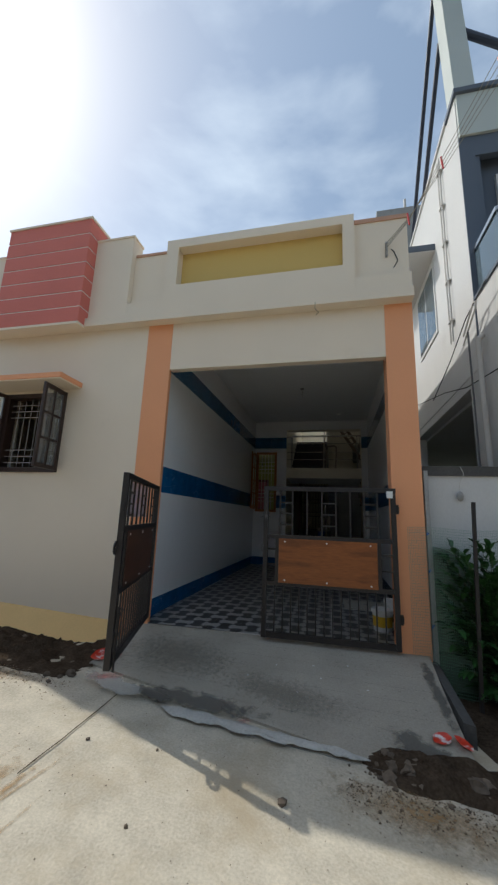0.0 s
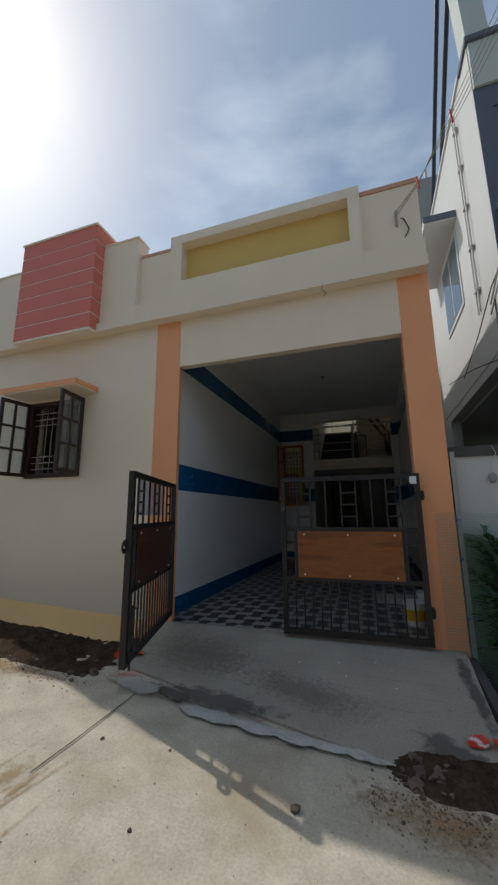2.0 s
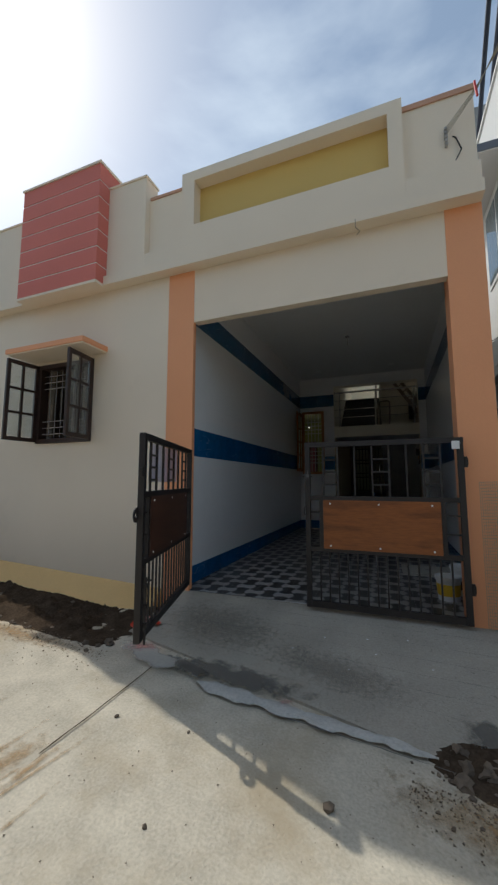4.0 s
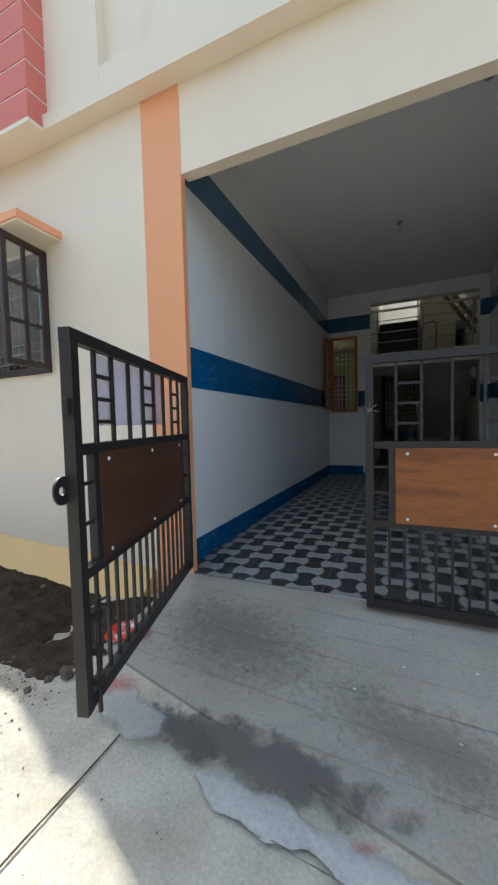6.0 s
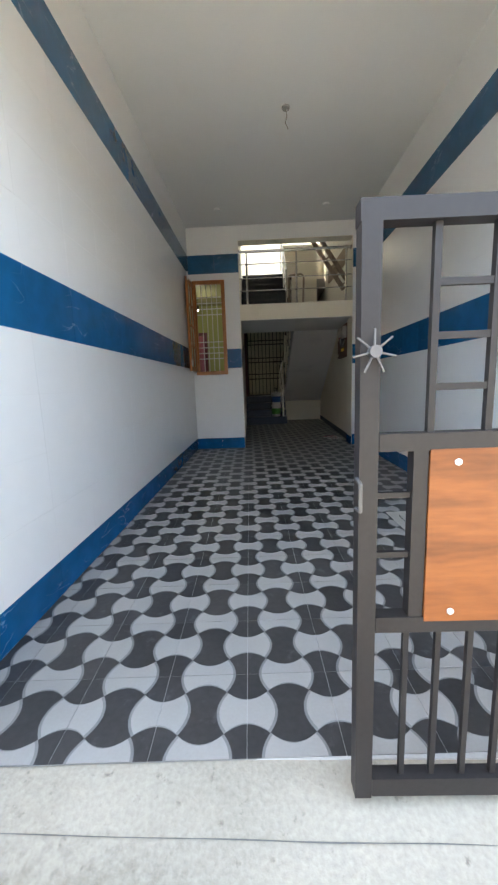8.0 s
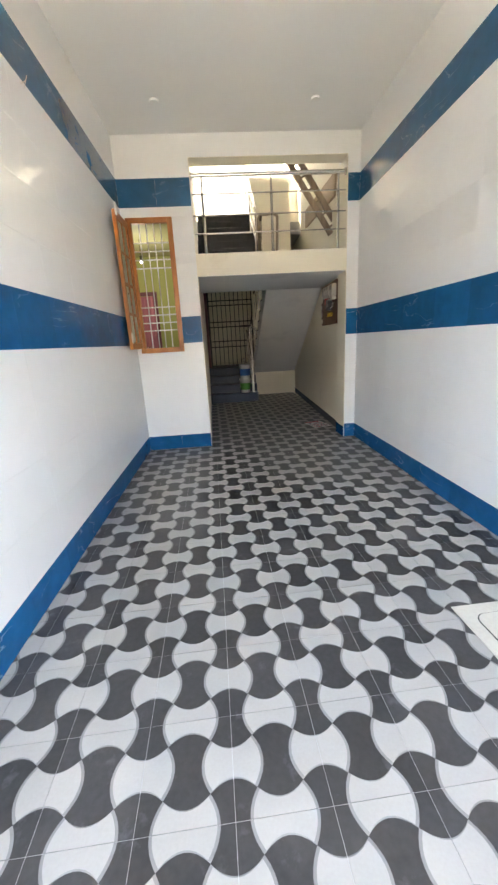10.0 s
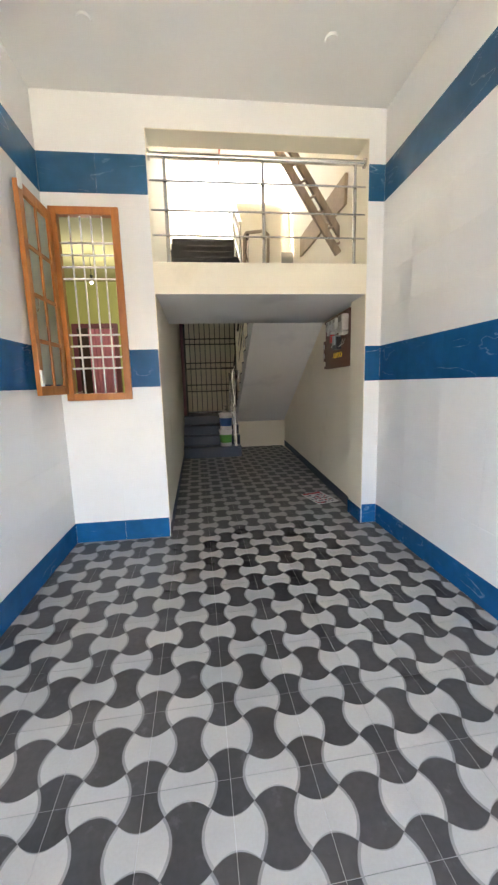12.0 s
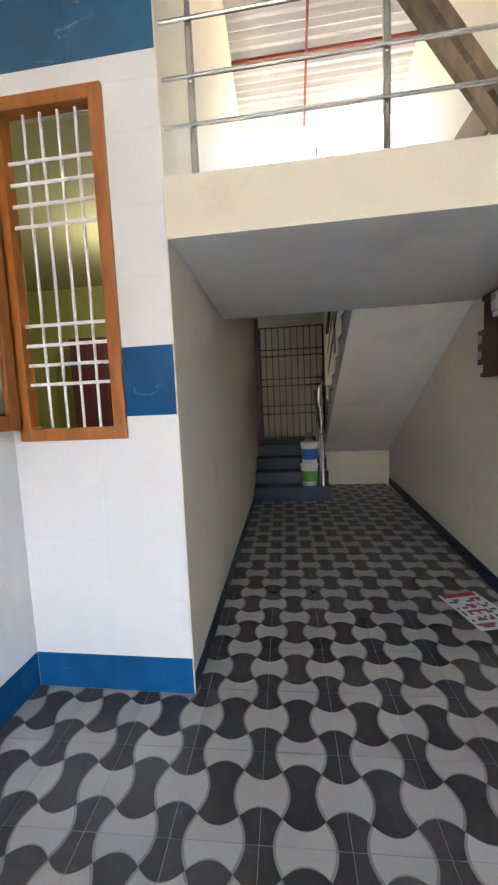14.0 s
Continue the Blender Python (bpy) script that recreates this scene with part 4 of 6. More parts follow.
# ---- gate leaves ----
def gate_leaf(length, label, panel_mats, group, star=False, ring=False, sheet=False, side=1, H=1.53):
    """Hinged steel gate leaf: x from the hinge to the free edge, front face towards +y."""
    th = empty("gate_leaf", label, "gate", group)
    t = 0.025
    z_mid, z_low = 1.0, 0.557

    def sq(name, a, b, w=0.045, h=0.045):
        part(name, bar(B(), a, b, w, h), M_IRON, th)
    sq("stile", (t, 0, 0), (t, 0, H))
    sq("stile", (length - t, 0, 0), (length - t, 0, H))
    sq("rail", (0, 0, H - 0.0225), (length, 0, H - 0.0225), 0.044, 0.046)
    sq("rail", (2 * t, 0, z_mid), (length - 2 * t, 0, z_mid), 0.040, 0.042)
    sq("rail", (2 * t, 0, z_low - 0.03), (length - 2 * t, 0, z_low - 0.03), 0.040, 0.042)
    sq("rail", (2 * t, 0, 0.03), (length - 2 * t, 0, 0.03), 0.040, 0.055)
    # upper bars with ladder motifs, counted from the free edge
    gaps = [0.175, 0.31, 0.465, 0.62, 0.765, 0.91, 1.05, 1.18]
    s = (length - 0.02) / 1.34
    xs = [length - g * s for g in gaps]
    for x in xs:
        part("upright", bar(B(), (x, 0, z_mid + 0.02), (x, 0, H - 0.045), 0.016, 0.016), M_IRON, th)
    for a, b in ((0, 1), (3, 4), (6, 7)):
        for f in (0.27, 0.52, 0.77):
            z = H - 0.045 - (H - z_mid - 0.065) * f
            part("rung", bar(B(), (xs[b], 0, z), (xs[a], 0, z), 0.012, 0.016), M_IRON, th)
    n = int((length - 0.1) / 0.088)
    for i in range(1, n + 1):
        x = length - 0.05 - i * (length - 0.10) / (n + 1)
        part("lower_bar", bar(B(), (x, 0, 0.055), (x, 0, z_low - 0.05), 0.014, 0.014), M_IRON, th)
    p0, p1 = 0.20, length - 0.175
    for x in (p0 - 0.025, p1 + 0.025):
        sq("panel_post", (x, 0, z_low - 0.01), (x, 0, z_mid - 0.02), 0.035, 0.035)
    for f in (0.3, 0.65):
        z = z_mid - (z_mid - z_low) * f
        part("rung", bar(B(), (p1 + 0.04, 0, z), (length - 0.05, 0, z), 0.012, 0.014), M_IRON, th)
        part("rung", bar(B(), (0.05, 0, z), (p0 - 0.04, 0, z), 0.012, 0.014), M_IRON, th)
    pb = B()
    box(pb, p0 - 0.005, p1 + 0.005, side * 0.017 - 0.005, side * 0.017 + 0.005, z_low - 0.02, z_mid - 0.018, 0.0015)
    wp = part("wood_panel", pb, panel_mats[0], th, "wood grain panel fixed with white screws")
    bb = B()
    box(bb, p0 - 0.005, p1 + 0.005, -side * 0.004 - 0.003, -side * 0.004 + 0.003, z_low - 0.02, z_mid - 0.018)
    part("backing_sheet", bb, panel_mats[1], th, "plain brown backing sheet")
    for i in range(3):
        for z in (z_low + 0.008, z_mid - 0.05):
            x = p0 + 0.06 + (p1 - p0 - 0.12) * i / 2
            part("screw", lathe(B(), [(0.0085, 0), (0.0085, 0.003), (0.005, 0.0055)], (0, 0, 0), 12), M_PLASTIC_W, wp).matrix_basis = pose(x, side * 0.022, z, 90 if side < 0 else -90, 0, 0)
    for z in (0.28, 1.32):
        hb = B()
        rod(hb, (-0.012, 0.0, z - 0.045), (-0.012, 0.0, z + 0.045), 0.014, 10)
        box(hb, -0.065 if ring else -0.03, 0.02, -0.05 if star else -0.006, 0.006, z - 0.03, z + 0.03)
        part("hinge", hb, M_IRON, th)
    if star:
        sb = B()
        for k in range(7):
            a = radians(90 + k * 360 / 7)
            rod(sb, (0, 0, 0), (0.050 * math.cos(a), 0, 0.050 * math.sin(a)), 0.0026, 6)
        rod(sb, (0, -0.012, 0), (0, 0.012, 0), 0.014, 12)
        part("star_ornament", sb, M_DULL, th, "bright steel star shaped fitting").matrix_basis = pose(length - 0.03, 0.035, 1.21)
        hb = B()
        tube(hb, [(length + 0.002, 0.015, 0.84), (length + 0.002, 0.05, 0.845), (length + 0.002, 0.05, 0.91), (length + 0.002, 0.015, 0.915)], 0.005)
        part("pull_handle", hb, M_DULL, th, "small steel pull")
        lb = box(B(), 0.03, 0.09, 0.0235, 0.031, 1.43, 1.50, 0.002)
        part("name_plate", lb, M_PLASTIC_W, th, "small white plate")
    if ring:
        rb = B()
        bmesh.ops.create_circle(rb, cap_ends=False, segments=24, radius=0.05)
        bmesh.ops.delete(rb, geom=rb.verts[:], context="VERTS")
        outer, inner = [], []
        for z in (-0.004, 0.004):
            outer.append([rb.verts.new((0.052 * math.cos(i * math.pi / 12), z, 0.052 * math.sin(i * math.pi / 12))) for i in range(24)])
            inner.append([rb.verts.new((0.016 * math.cos(i * math.pi / 12) + 0.008, z, 0.016 * math.sin(i * math.pi / 12))) for i in range(24)])
        for i in range(24):
            j = (i + 1) % 24
            rb.faces.new((outer[0][i], outer[0][j], inner[0][j], inner[0][i]))
            rb.faces.new((outer[1][j], outer[1][i], inner[1][i], inner[1][j]))
            rb.faces.new((outer[0][j], outer[0][i], outer[1][i], outer[1][j]))
            rb.faces.new((inner[0][i], inner[0][j], inner[1][j], inner[1][i]))
        part("lock_plate", rb, M_IRON, th, "round lock plate with a hole").matrix_basis = pose(length + 0.02, -0.02, 0.86)
        db = B()
        rod(db, (length - 0.075, 0.03, -0.03), (length - 0.075, 0.03, 0.42), 0.009, 10)
        rod(db, (length - 0.075, 0.03, 0.40), (length - 0.075, 0.075, 0.40), 0.007, 8)
        for z in (0.10, 0.22, 0.36):
            box(db, length - 0.095, length - 0.055, 0.010, 0.042, z - 0.015, z + 0.015)
        part("drop_bolt", db, M_IRON, th, "steel drop bolt near the free edge")
        part("latch", box(B(), length - 0.005, length + 0.016, -0.012, 0.012, 1.13, 1.19, 0.004), M_IRON, th)
    if sheet:
        sm = B()
        xs0, xs1 = xs[5] - 0.01, xs[0] - 0.01
        nx, nz = 16, 10
        g = [[sm.verts.new((xs0 + (xs1 - xs0) * i / nx, -0.016 + 0.006 * noise.noise((i * 0.5, j * 0.4, 3)), H - 0.05 - 0.30 * j / nz)) for j in range(nz + 1)] for i in range(nx + 1)]
        for i in range(nx):
            for j in range(nz):
                sm.faces.new((g[i][j], g[i + 1][j], g[i + 1][j + 1], g[i][j + 1]))
        part("plastic_film", sm, M_SHEETING, th, "creased lilac plastic film left on the bars", smooth=True)
    return th


left_leaf = gate_leaf(1.45, "open dark steel gate leaf with brown panel hinged on the pilaster", (M_PANEL_D, M_PANEL_D), "porch gate", ring=True, sheet=True, H=1.44)
left_leaf.matrix_world = pose(0.105, -0.062, 0.075, 0, 0, math.degrees(math.atan2(-1.39, 0.43)))
right_leaf = gate_leaf(1.355, "closed dark steel gate leaf with an orange wood panel", (M_PANEL, M_PANEL_D), "porch gate", star=True)
right_leaf.matrix_world = pose(2.755, -0.058, 0.012, 0, 0, 180.6)


# ---- end wall window ----
def build_end_window():
    th = empty("window_2", "varnished teak window with white bars and an open shutter", "window")
    tagged(th, kind="structure")
    x0, x1, z0, z1 = WX0, WX1, WZ0, WZ1
    f = 0.062
    for name, b in (("frame_stile", (x0, x0 + f, z0, z1)), ("frame_stile", (x1 - f, x1, z0, z1)),
                    ("frame_rail", (x0 + f, x1 - f, z1 - f, z1)), ("frame_rail", (x0 + f, x1 - f, z0, z0 + f))):
        part(name, box(B(), b[0], b[1], YE - 0.022, YE + 0.045, b[2], b[3], 0.004), M_TEAK, th)
    for i in range(1, 5):
        x = x0 + f + (x1 - x0 - 2 * f) * i / 5
        part("bar", rod(B(), (x, YE + 0.020, z0 + f - 0.01), (x, YE + 0.020, z1 - f + 0.01), 0.0075, 10), M_WHITEBAR, th)
    h = z1 - z0 - 2 * f
    for k in (0.115, 0.18, 0.245, 0.31, 0.625, 0.69, 0.755, 0.82):
        z = z1 - f - h * (k + 0.03)
        part("cross_bar", box(B(), x0 + f - 0.005, x1 - f + 0.005, YE + 0.006, YE + 0.012, z - 0.008, z + 0.008), M_WHITEBAR, th)
    s = shutter(0.51, z1 - z0 - 2 * f, M_TEAK, M_FROST, 4, 2, stile=0.065)
    s.parent = th
    s.matrix_basis = pose(x0 + 0.012, YE - 0.045, z0 + f, 0, 0, -91.5)
    for z in (0.10, z1 - z0 - 0.15):
        cb = box(B(), 0.475, 0.515, 0.018, 0.034, z - 0.03, z + 0.09, 0.004)
        part("white_stay", cb, M_PLASTIC_W, s, "white plastic stay")
    hk = B()
    tube(hk, [(0.455, 0.022, 0.72), (0.46, 0.045, 0.70), (0.465, 0.05, 0.64), (0.458, 0.03, 0.62)], 0.004)
    part("hook", hk, M_STEEL, s, "small steel hook")
    bt = rod(B(), (x0 + 0.09, YE - 0.03, z0 + 0.075), (x0 + 0.14, YE - 0.03, z0 + 0.08), 0.005)
    part("bolt", bt, M_STEEL, th, "small steel bolt")


build_end_window()


# ---- green room behind it ----
wall_boxes("wall_green_room", [(-2.6, -2.4, YE + 0.12, 9.0, -0.3, CEIL), (-2.4, 0.66, 8.8, 9.0, -0.3, CEIL), (0.66, 0.70, YE + 0.23, 9.0, -0.3, CEIL),
                               (-2.4, -0.23, YE + 0.05, YE + 0.12, -0.3, CEIL)], M_GREEN, "lime green room walls")
wall_boxes("floor_green_room", [(-2.4, 0.66, YE + 0.121, 8.8, 0.1, 0.15)], M_BONE_L, "pale tiled room floor", "floor")
wall_boxes("ceiling_green_room", [(-2.4, 0.66, YE + 0.121, 8.8, 3.20, CEIL)], M_GREENCEIL, "olive green room ceiling", "ceiling")


def build_room_door():
    th = empty("door_1", "dark maroon door frame with a pink curtain", "door")
    tagged(th, kind="structure")
    x0, x1 = -0.80, -0.19
    part("door_frame", box(B(), x0 - 0.07, x0, 8.74, 8.80, 0.15, 2.53), M_MAROON, th)
    part("door_frame", box(B(), x1 - 0.02, x1 + 0.05, 8.74, 8.80, 0.15, 2.53), M_MAROON, th)
    part("door_head", box(B(), x0, x1 - 0.02, 8.74, 8.80, 2.46, 2.53), M_MAROON, th)
    part("door_leaf", box(B(), x0, x0 + 0.18, 8.76, 8.797, 0.15, 2.46), M_DARKWOOD, th, "dark door leaf")
    bm = B()
    n = 40
    prev = None
    for i in range(n + 1):
        x = x0 + 0.18 + (x1 - 0.02 - x0 - 0.18) * i / n
        y = 8.765 + 0.018 * math.sin(i * 0.9)
        cur = (bm.verts.new((x, y, 0.2)), bm.verts.new((x, y, 2.45)))
        if prev:
            bm.faces.new((prev[0], cur[0], cur[1], prev[1]))
        prev = cur
    part("curtain", bm, M_PINK, th, "hanging pink curtain", smooth=True)


build_room_door()
cup = empty("wardrobe", "dull purple wardrobe standing against the green wall", "wardrobe")
part("body", box(B(), -1.42, -0.92, 8.47, 8.79, 0.15, 2.46, 0.006), M_MAROON, cup)
part("door", box(B(), -1.41, -1.175, 8.45, 8.47, 0.18, 2.43, 0.004), M_MAROON, cup)
part("door", box(B(), -1.165, -0.93, 8.45, 8.47, 0.18, 2.43, 0.004), M_MAROON, cup)


def build_bulb(at):
    th = empty("hanging_bulb", "lit white bulb hanging from the room ceiling", "lamp")
    part("cord", rod(B(), (at[0], at[1], 3.20), (at[0], at[1], at[2] + 0.06), 0.004, 8), M_BLACKPL, th)
    part("holder", rod(B(), (at[0], at[1], at[2] + 0.09), (at[0], at[1], at[2] + 0.025), 0.018, 12), M_BLACKPL, th)
    b = B()
    bmesh.ops.create_uvsphere(b, u_segments=14, v_segments=10, radius=0.02, matrix=Matrix.Translation(at))
    part("bulb", b, M_BULB, th, "lit bulb", smooth=True)


build_bulb((-0.14, 7.5, 2.85))
room_lamp = new("room_lamp", bpy.data.lights.new("room_lamp", "POINT"))
room_lamp.data.energy = 0.9
room_lamp.data.shadow_soft_size = 0.03
room_lamp.data.color = (1.0, 0.96, 0.86)
room_lamp.location = (-0.14, 7.5, 2.79)


# ---- stair hall ----
def xl(y):
    return 0.885 - 0.026 * (y - YE)


def xr(y):
    return 2.885 + 0.045 * (y - YE)


def slanted_wall(name, xf, y0, y1, z0, z1, thick, mat, label):
    bm = B()
    pts = [(xf(y0), y0), (xf(y1), y1), (xf(y1) + thick, y1), (xf(y0) + thick, y0)]
    poly_prism(bm, pts, 2, z0, z1)
    return solid(name, bm, mat, label, "wall", kind="structure")


slanted_wall("wall_stair_left", xl, YE + 0.232, 9.95, -0.3, 6.12, -0.16, M_CREAM_IN, "cream stair hall wall")
slanted_wall("wall_stair_right", xr, 6.062, 9.95, -0.3, 6.12, 0.16, M_CREAM_IN, "cream stair hall wall")
# terrace walls: extra height is added to dim the stairwell's sky light
slanted_wall("wall_terrace_left", xl, 9.95, 12.2, -0.3, 6.6, -0.16, M_CREAM_IN, "cream terrace wall, raised to block sky light")
slanted_wall("wall_terrace_right", xr, 9.95, 12.2, -0.3, 6.6, 0.16, M_CREAM_IN, "cream terrace wall, raised to block sky light")
wall_boxes("wall_terrace_door", [(1.95, 3.09, 9.81, 9.93, 3.925, 4.92)], M_CREAM_IN, "cream wall beside the terrace doorway")
wall_boxes("reveal", [(0.8802, 0.8845, YE + 0.004, YE + 0.2318, 0.0, 3.60), (2.8415, 2.8458, YE + 0.004, 6.061, 0.0, 3.60)], M_CREAM_IN, "cream painted opening reveal", "trim")
wall_boxes("beam_soffit", [(0.8846, 2.8414, YE + 0.004, YE + 0.2318, 3.594, 3.5996)], M_CREAM_IN, "cream painted underside of the beam", "trim")
# upper part is an added screen that cuts sky light over the terrace
wall_boxes("wall_stair_back", [(0.60, 3.5, 12.2, 12.4, -0.3, 6.6)], M_CREAM_IN, "cream back wall of the stair hall, raised to block sky light")
wall_boxes("wall_stair_head", [(0.72, 3.03, YE + 0.01, YE + 0.2318, CEIL + 0.2, 6.14)], M_CREAM, "stair head wall above the roof")
bm = B()
poly_prism(bm, [(0.8846, YE + 0.002), (2.8414, YE + 0.002), (2.8414, 6.062), (xr(6.07), 6.063), (xr(7.3), 7.3), (xl(7.3), 7.3), (0.8846, YE + 0.232)], 2, SLAB0, SLAB1)
LANDING = solid("landing_slab", bm, [M_CREAM_IN, M_SOFFIT], "stair landing slab with cream edge and white underside", "landing", kind="structure")
for p in LANDING.data.polygons:
    if p.normal.z < -0.5:
        p.material_index = 1


def flight(name, x0, x1, y0, z0, n, rise, tread, direction, mats, label, waist=0.16, soffit=True):
    """Stairs from (y0, z0) that climb in +y or -y; the treads are slabs of their own."""
    th = empty(name, label, "staircase")
    tagged(th, kind="structure")
    d = direction
    pts = [(y0, z0)]
    for i in range(n):
        pts.append((y0 + d * i * tread, z0 + (i + 1) * rise))
        pts.append((y0 + d * (i + 1) * tread, z0 + (i + 1) * rise))
    ye, ze = pts[-1]
    if soffit:
        pts += [(ye, ze - waist - rise * 0.6), (y0 + d * 0.0, z0 - waist - rise * 0.2)]
    else:
        pts += [(ye, z0)]
    bm = B()
    poly_prism(bm, pts, 0, x0, x1)
    part("stair_body", bm, M_SOFFIT if soffit else mats, th)
    for i in range(n):
        ya, yb = y0 + d * i * tread, y0 + d * (i + 1) * tread
        a, b = min(ya, yb), max(ya, yb)
        part("tread", box(B(), x0 - 0.004, x1 + 0.004, a - (0.02 if d > 0 else 0), b + (0 if d > 0 else 0.02), z0 + (i + 1) * rise + 0.001, z0 + (i + 1) * rise + 0.022, 0.004), mats, th)
        r0 = z0 + i * rise + (0.022 if i else 0.0)
        yy = ya - d * 0.007
        part("riser", box(B(), x0 - 0.002, x1 + 0.002, min(yy, ya - d * 0.0005), max(yy, ya - d * 0.0005), r0, z0 + (i + 1) * rise), mats, th)
    return th


RISE = 0.19
flight("stair_lower", xl(10.2) + 0.006, 1.96, STEP_Y, 0.0, 4, RISE, 0.30, 1, M_STEP, "blue grey tiled lower stair flight", soffit=False)
wall_boxes("landing_low", [(xl(12.2) + 0.01, 3.08, 10.785, 12.19, 0.50, 0.775)], M_STEP, "blue grey tiled half landing", "landing")
flight("stair_middle", 1.97, xr(7.4) - 0.01, 10.78, 0.78, 10, 0.177, 0.346, -1, M_STEP, "middle stair flight with smooth white underside")
bm = B()
poly_prism(bm, [(7.31, 2.30), (10.78, 0.592), (10.78, 0.75), (7.31, 2.50)], 0, xr(7.4) - 0.012, xr(10.7))
solid("stair_edge_fill", bm, M_SOFFIT, "white plaster fillet between stair and wall", "trim", kind="structure")
wall_boxes("wall_under_stair", [(1.99, xr(10.8), 10.70, 10.78, -0.05, 0.60)], M_CREAM_IN, "low cream wall under the stair")
flight("stair_upper", xl(8) + 0.006, 1.90, 7.30, SLAB1, 8, 0.172, 0.24, 1, M_GRANITE, "black granite upper stair flight to the terrace")
wall_boxes("terrace_slab", [(xl(9.3) + 0.004, 1.90, 9.225, 12.19, 3.68, 3.93), (1.90, 3.25, 9.47, 12.19, 3.68, 3.92)], M_SCREED, "concrete terrace slab", "terrace")
wall_boxes("terrace_wall", [(1.90, 2.80, 9.35, 9.47, 1.75, 4.64)], M_CREAM_IN, "low cream wall beside the terrace stair")


def build_roof_sheet():
    th = empty("roof_sheet", "white corrugated translucent roof sheet over the stair", "roof sheet")
    tagged(th, kind="structure")
    bm = B()
    x0, x1, ya, za, yb, zb = 0.70, 3.25, 6.0, 6.15, 9.95, 5.635
    n = 170
    prev = None
    for i in range(n + 1):
        f = i / n
        y, z = ya + (yb - ya) * f, za + (zb - za) * f + 0.018 * math.sin(f * (yb - ya) / 0.10 * 2 * math.pi)
        cur = (bm.verts.new((x0, y, z)), bm.verts.new((x1, y, z)))
        if prev:
            bm.faces.new((prev[0], cur[0], cur[1], prev[1]))
        prev = cur
    part("sheet", bm, M_ROOFSHEET, th, smooth=True)
    for y in (6.6, 7.75, 8.9):
        z = za + (zb - za) * (y - ya) / (yb - ya) - 0.035
        part("purlin", bar(B(), (x0, y, z), (x1, y, z), 0.035, 0.035), M_PURLIN, th, "red oxide steel purlin")
    for x in (1.72,):
        part("rafter", bar(B(), (x, ya, za - 0.06), (x, yb, zb - 0.06), 0.03, 0.03), M_PURLIN, th, "red oxide steel rafter")


build_roof_sheet()


def build_railing():
    th = empty("landing_railing", "stainless steel tube railing along the stair landing", "railing")
    y = YE + 0.07
    part("handrail", rod(B(), (0.90, y, 3.435), (2.83, y, 3.435), 0.025, 16), M_STEEL, th, smooth=True)
    for x in (0.892, 2.834):
        part("wall_flange", rod(B(), (x - 0.007, y, 3.435), (x + 0.007, y, 3.435), 0.042, 20), M_STEEL, th, smooth=True)
    for z in (3.225, 2.99, 2.785):
        part("rail", rod(B(), (0.89, y - 0.022, z), (2.838, y - 0.022, z), 0.009, 10), M_STEEL, th, smooth=True)
    for x in (1.02, 1.885, 2.745):
        b = lathe(B(), [(0.026, 0), (0.026, 0.02), (0.018, 0.035), (0.018, 0.70), (0.013, 0.72), (0.013, 0.85), (0.018, 0.87), (0.014, 0.885)], (x, y, SLAB1), 14)
        part("post", b, M_STEEL, th, smooth=True)


build_railing()


def build_stair_rail(name, pts, mat_rail, label, posts, drop, extra=2):
    """Sloping rail with posts and lower rails."""
    th = empty(name, label, "railing")
    part("handrail", tube(B(), pts, 0.022, 12), mat_rail, th, smooth=True)
    a, b = Vector(pts[-2]), Vector(pts[-1])
    for k in range(1, extra + 1):
        off = Vector((0, 0, -drop * k / (extra + 1)))
        part("rail", rod(B(), a + off, b + off, 0.009, 8), M_STEEL, th, smooth=True)
    for f in posts:
        p = a.lerp(b, f)
        part("post", rod(B(), p - Vector((0, 0, drop)), p, 0.016, 12), M_STEEL, th, smooth=True)
    return th


build_stair_rail("stair_railing", [(1.84, 9.60, 1.02), (1.83, 9.66, 1.10), (1.83, 10.72, 1.72)], M_STEEL, "stainless steel rail of the lower flight", (0.02, 0.5, 0.98), 0.92)
newel = empty("newel_post", "polished steel newel post with curled rail end at the lower flight", "railing")
part("post", lathe(B(), [(0.03, 0), (0.03, 0.02), (0.02, 0.04), (0.02, 0.8), (0.024, 0.82), (0.02, 0.84)], (1.86, 9.63, 0.212), 14), M_STEEL, newel, smooth=True)
part("curl", tube(B(), [(1.86, 9.63, 1.04), (1.85, 9.64, 1.30), (1.82, 9.66, 1.55), (1.83, 9.66, 1.72), (1.87, 9.67, 1.78), (1.92, 9.69, 1.74)], 0.018, 10), M_STEEL, newel, "curled rail end", smooth=True)
build_stair_rail("stair_railing", [(1.94, 10.6, 1.85), (1.94, 7.45, 3.45)], M_DARKWOOD, "dark topped rail of the middle flight", (0.03, 0.35, 0.68, 0.98), 0.86)
build_stair_rail("stair_railing", [(1.84, 7.42, 3.58), (1.84, 9.2, 4.90)], M_STEEL, "stainless steel rail of the upper flight", (0.02, 0.5, 0.98), 0.82)
loop = empty("rail_loop", "bent steel rail end with a painted brown reflection between the stair flights", "railing")
part("bend", tube(B(), [(1.90, 7.52, 2.60), (1.90, 7.51, 3.43), (1.93, 7.50, 3.49), (2.16, 7.46, 3.50), (2.22, 7.45, 3.45), (2.21, 7.45, 3.05), (2.18, 7.45, 2.56)], 0.022, 10), M_STEEL_BROWN, loop, smooth=True)


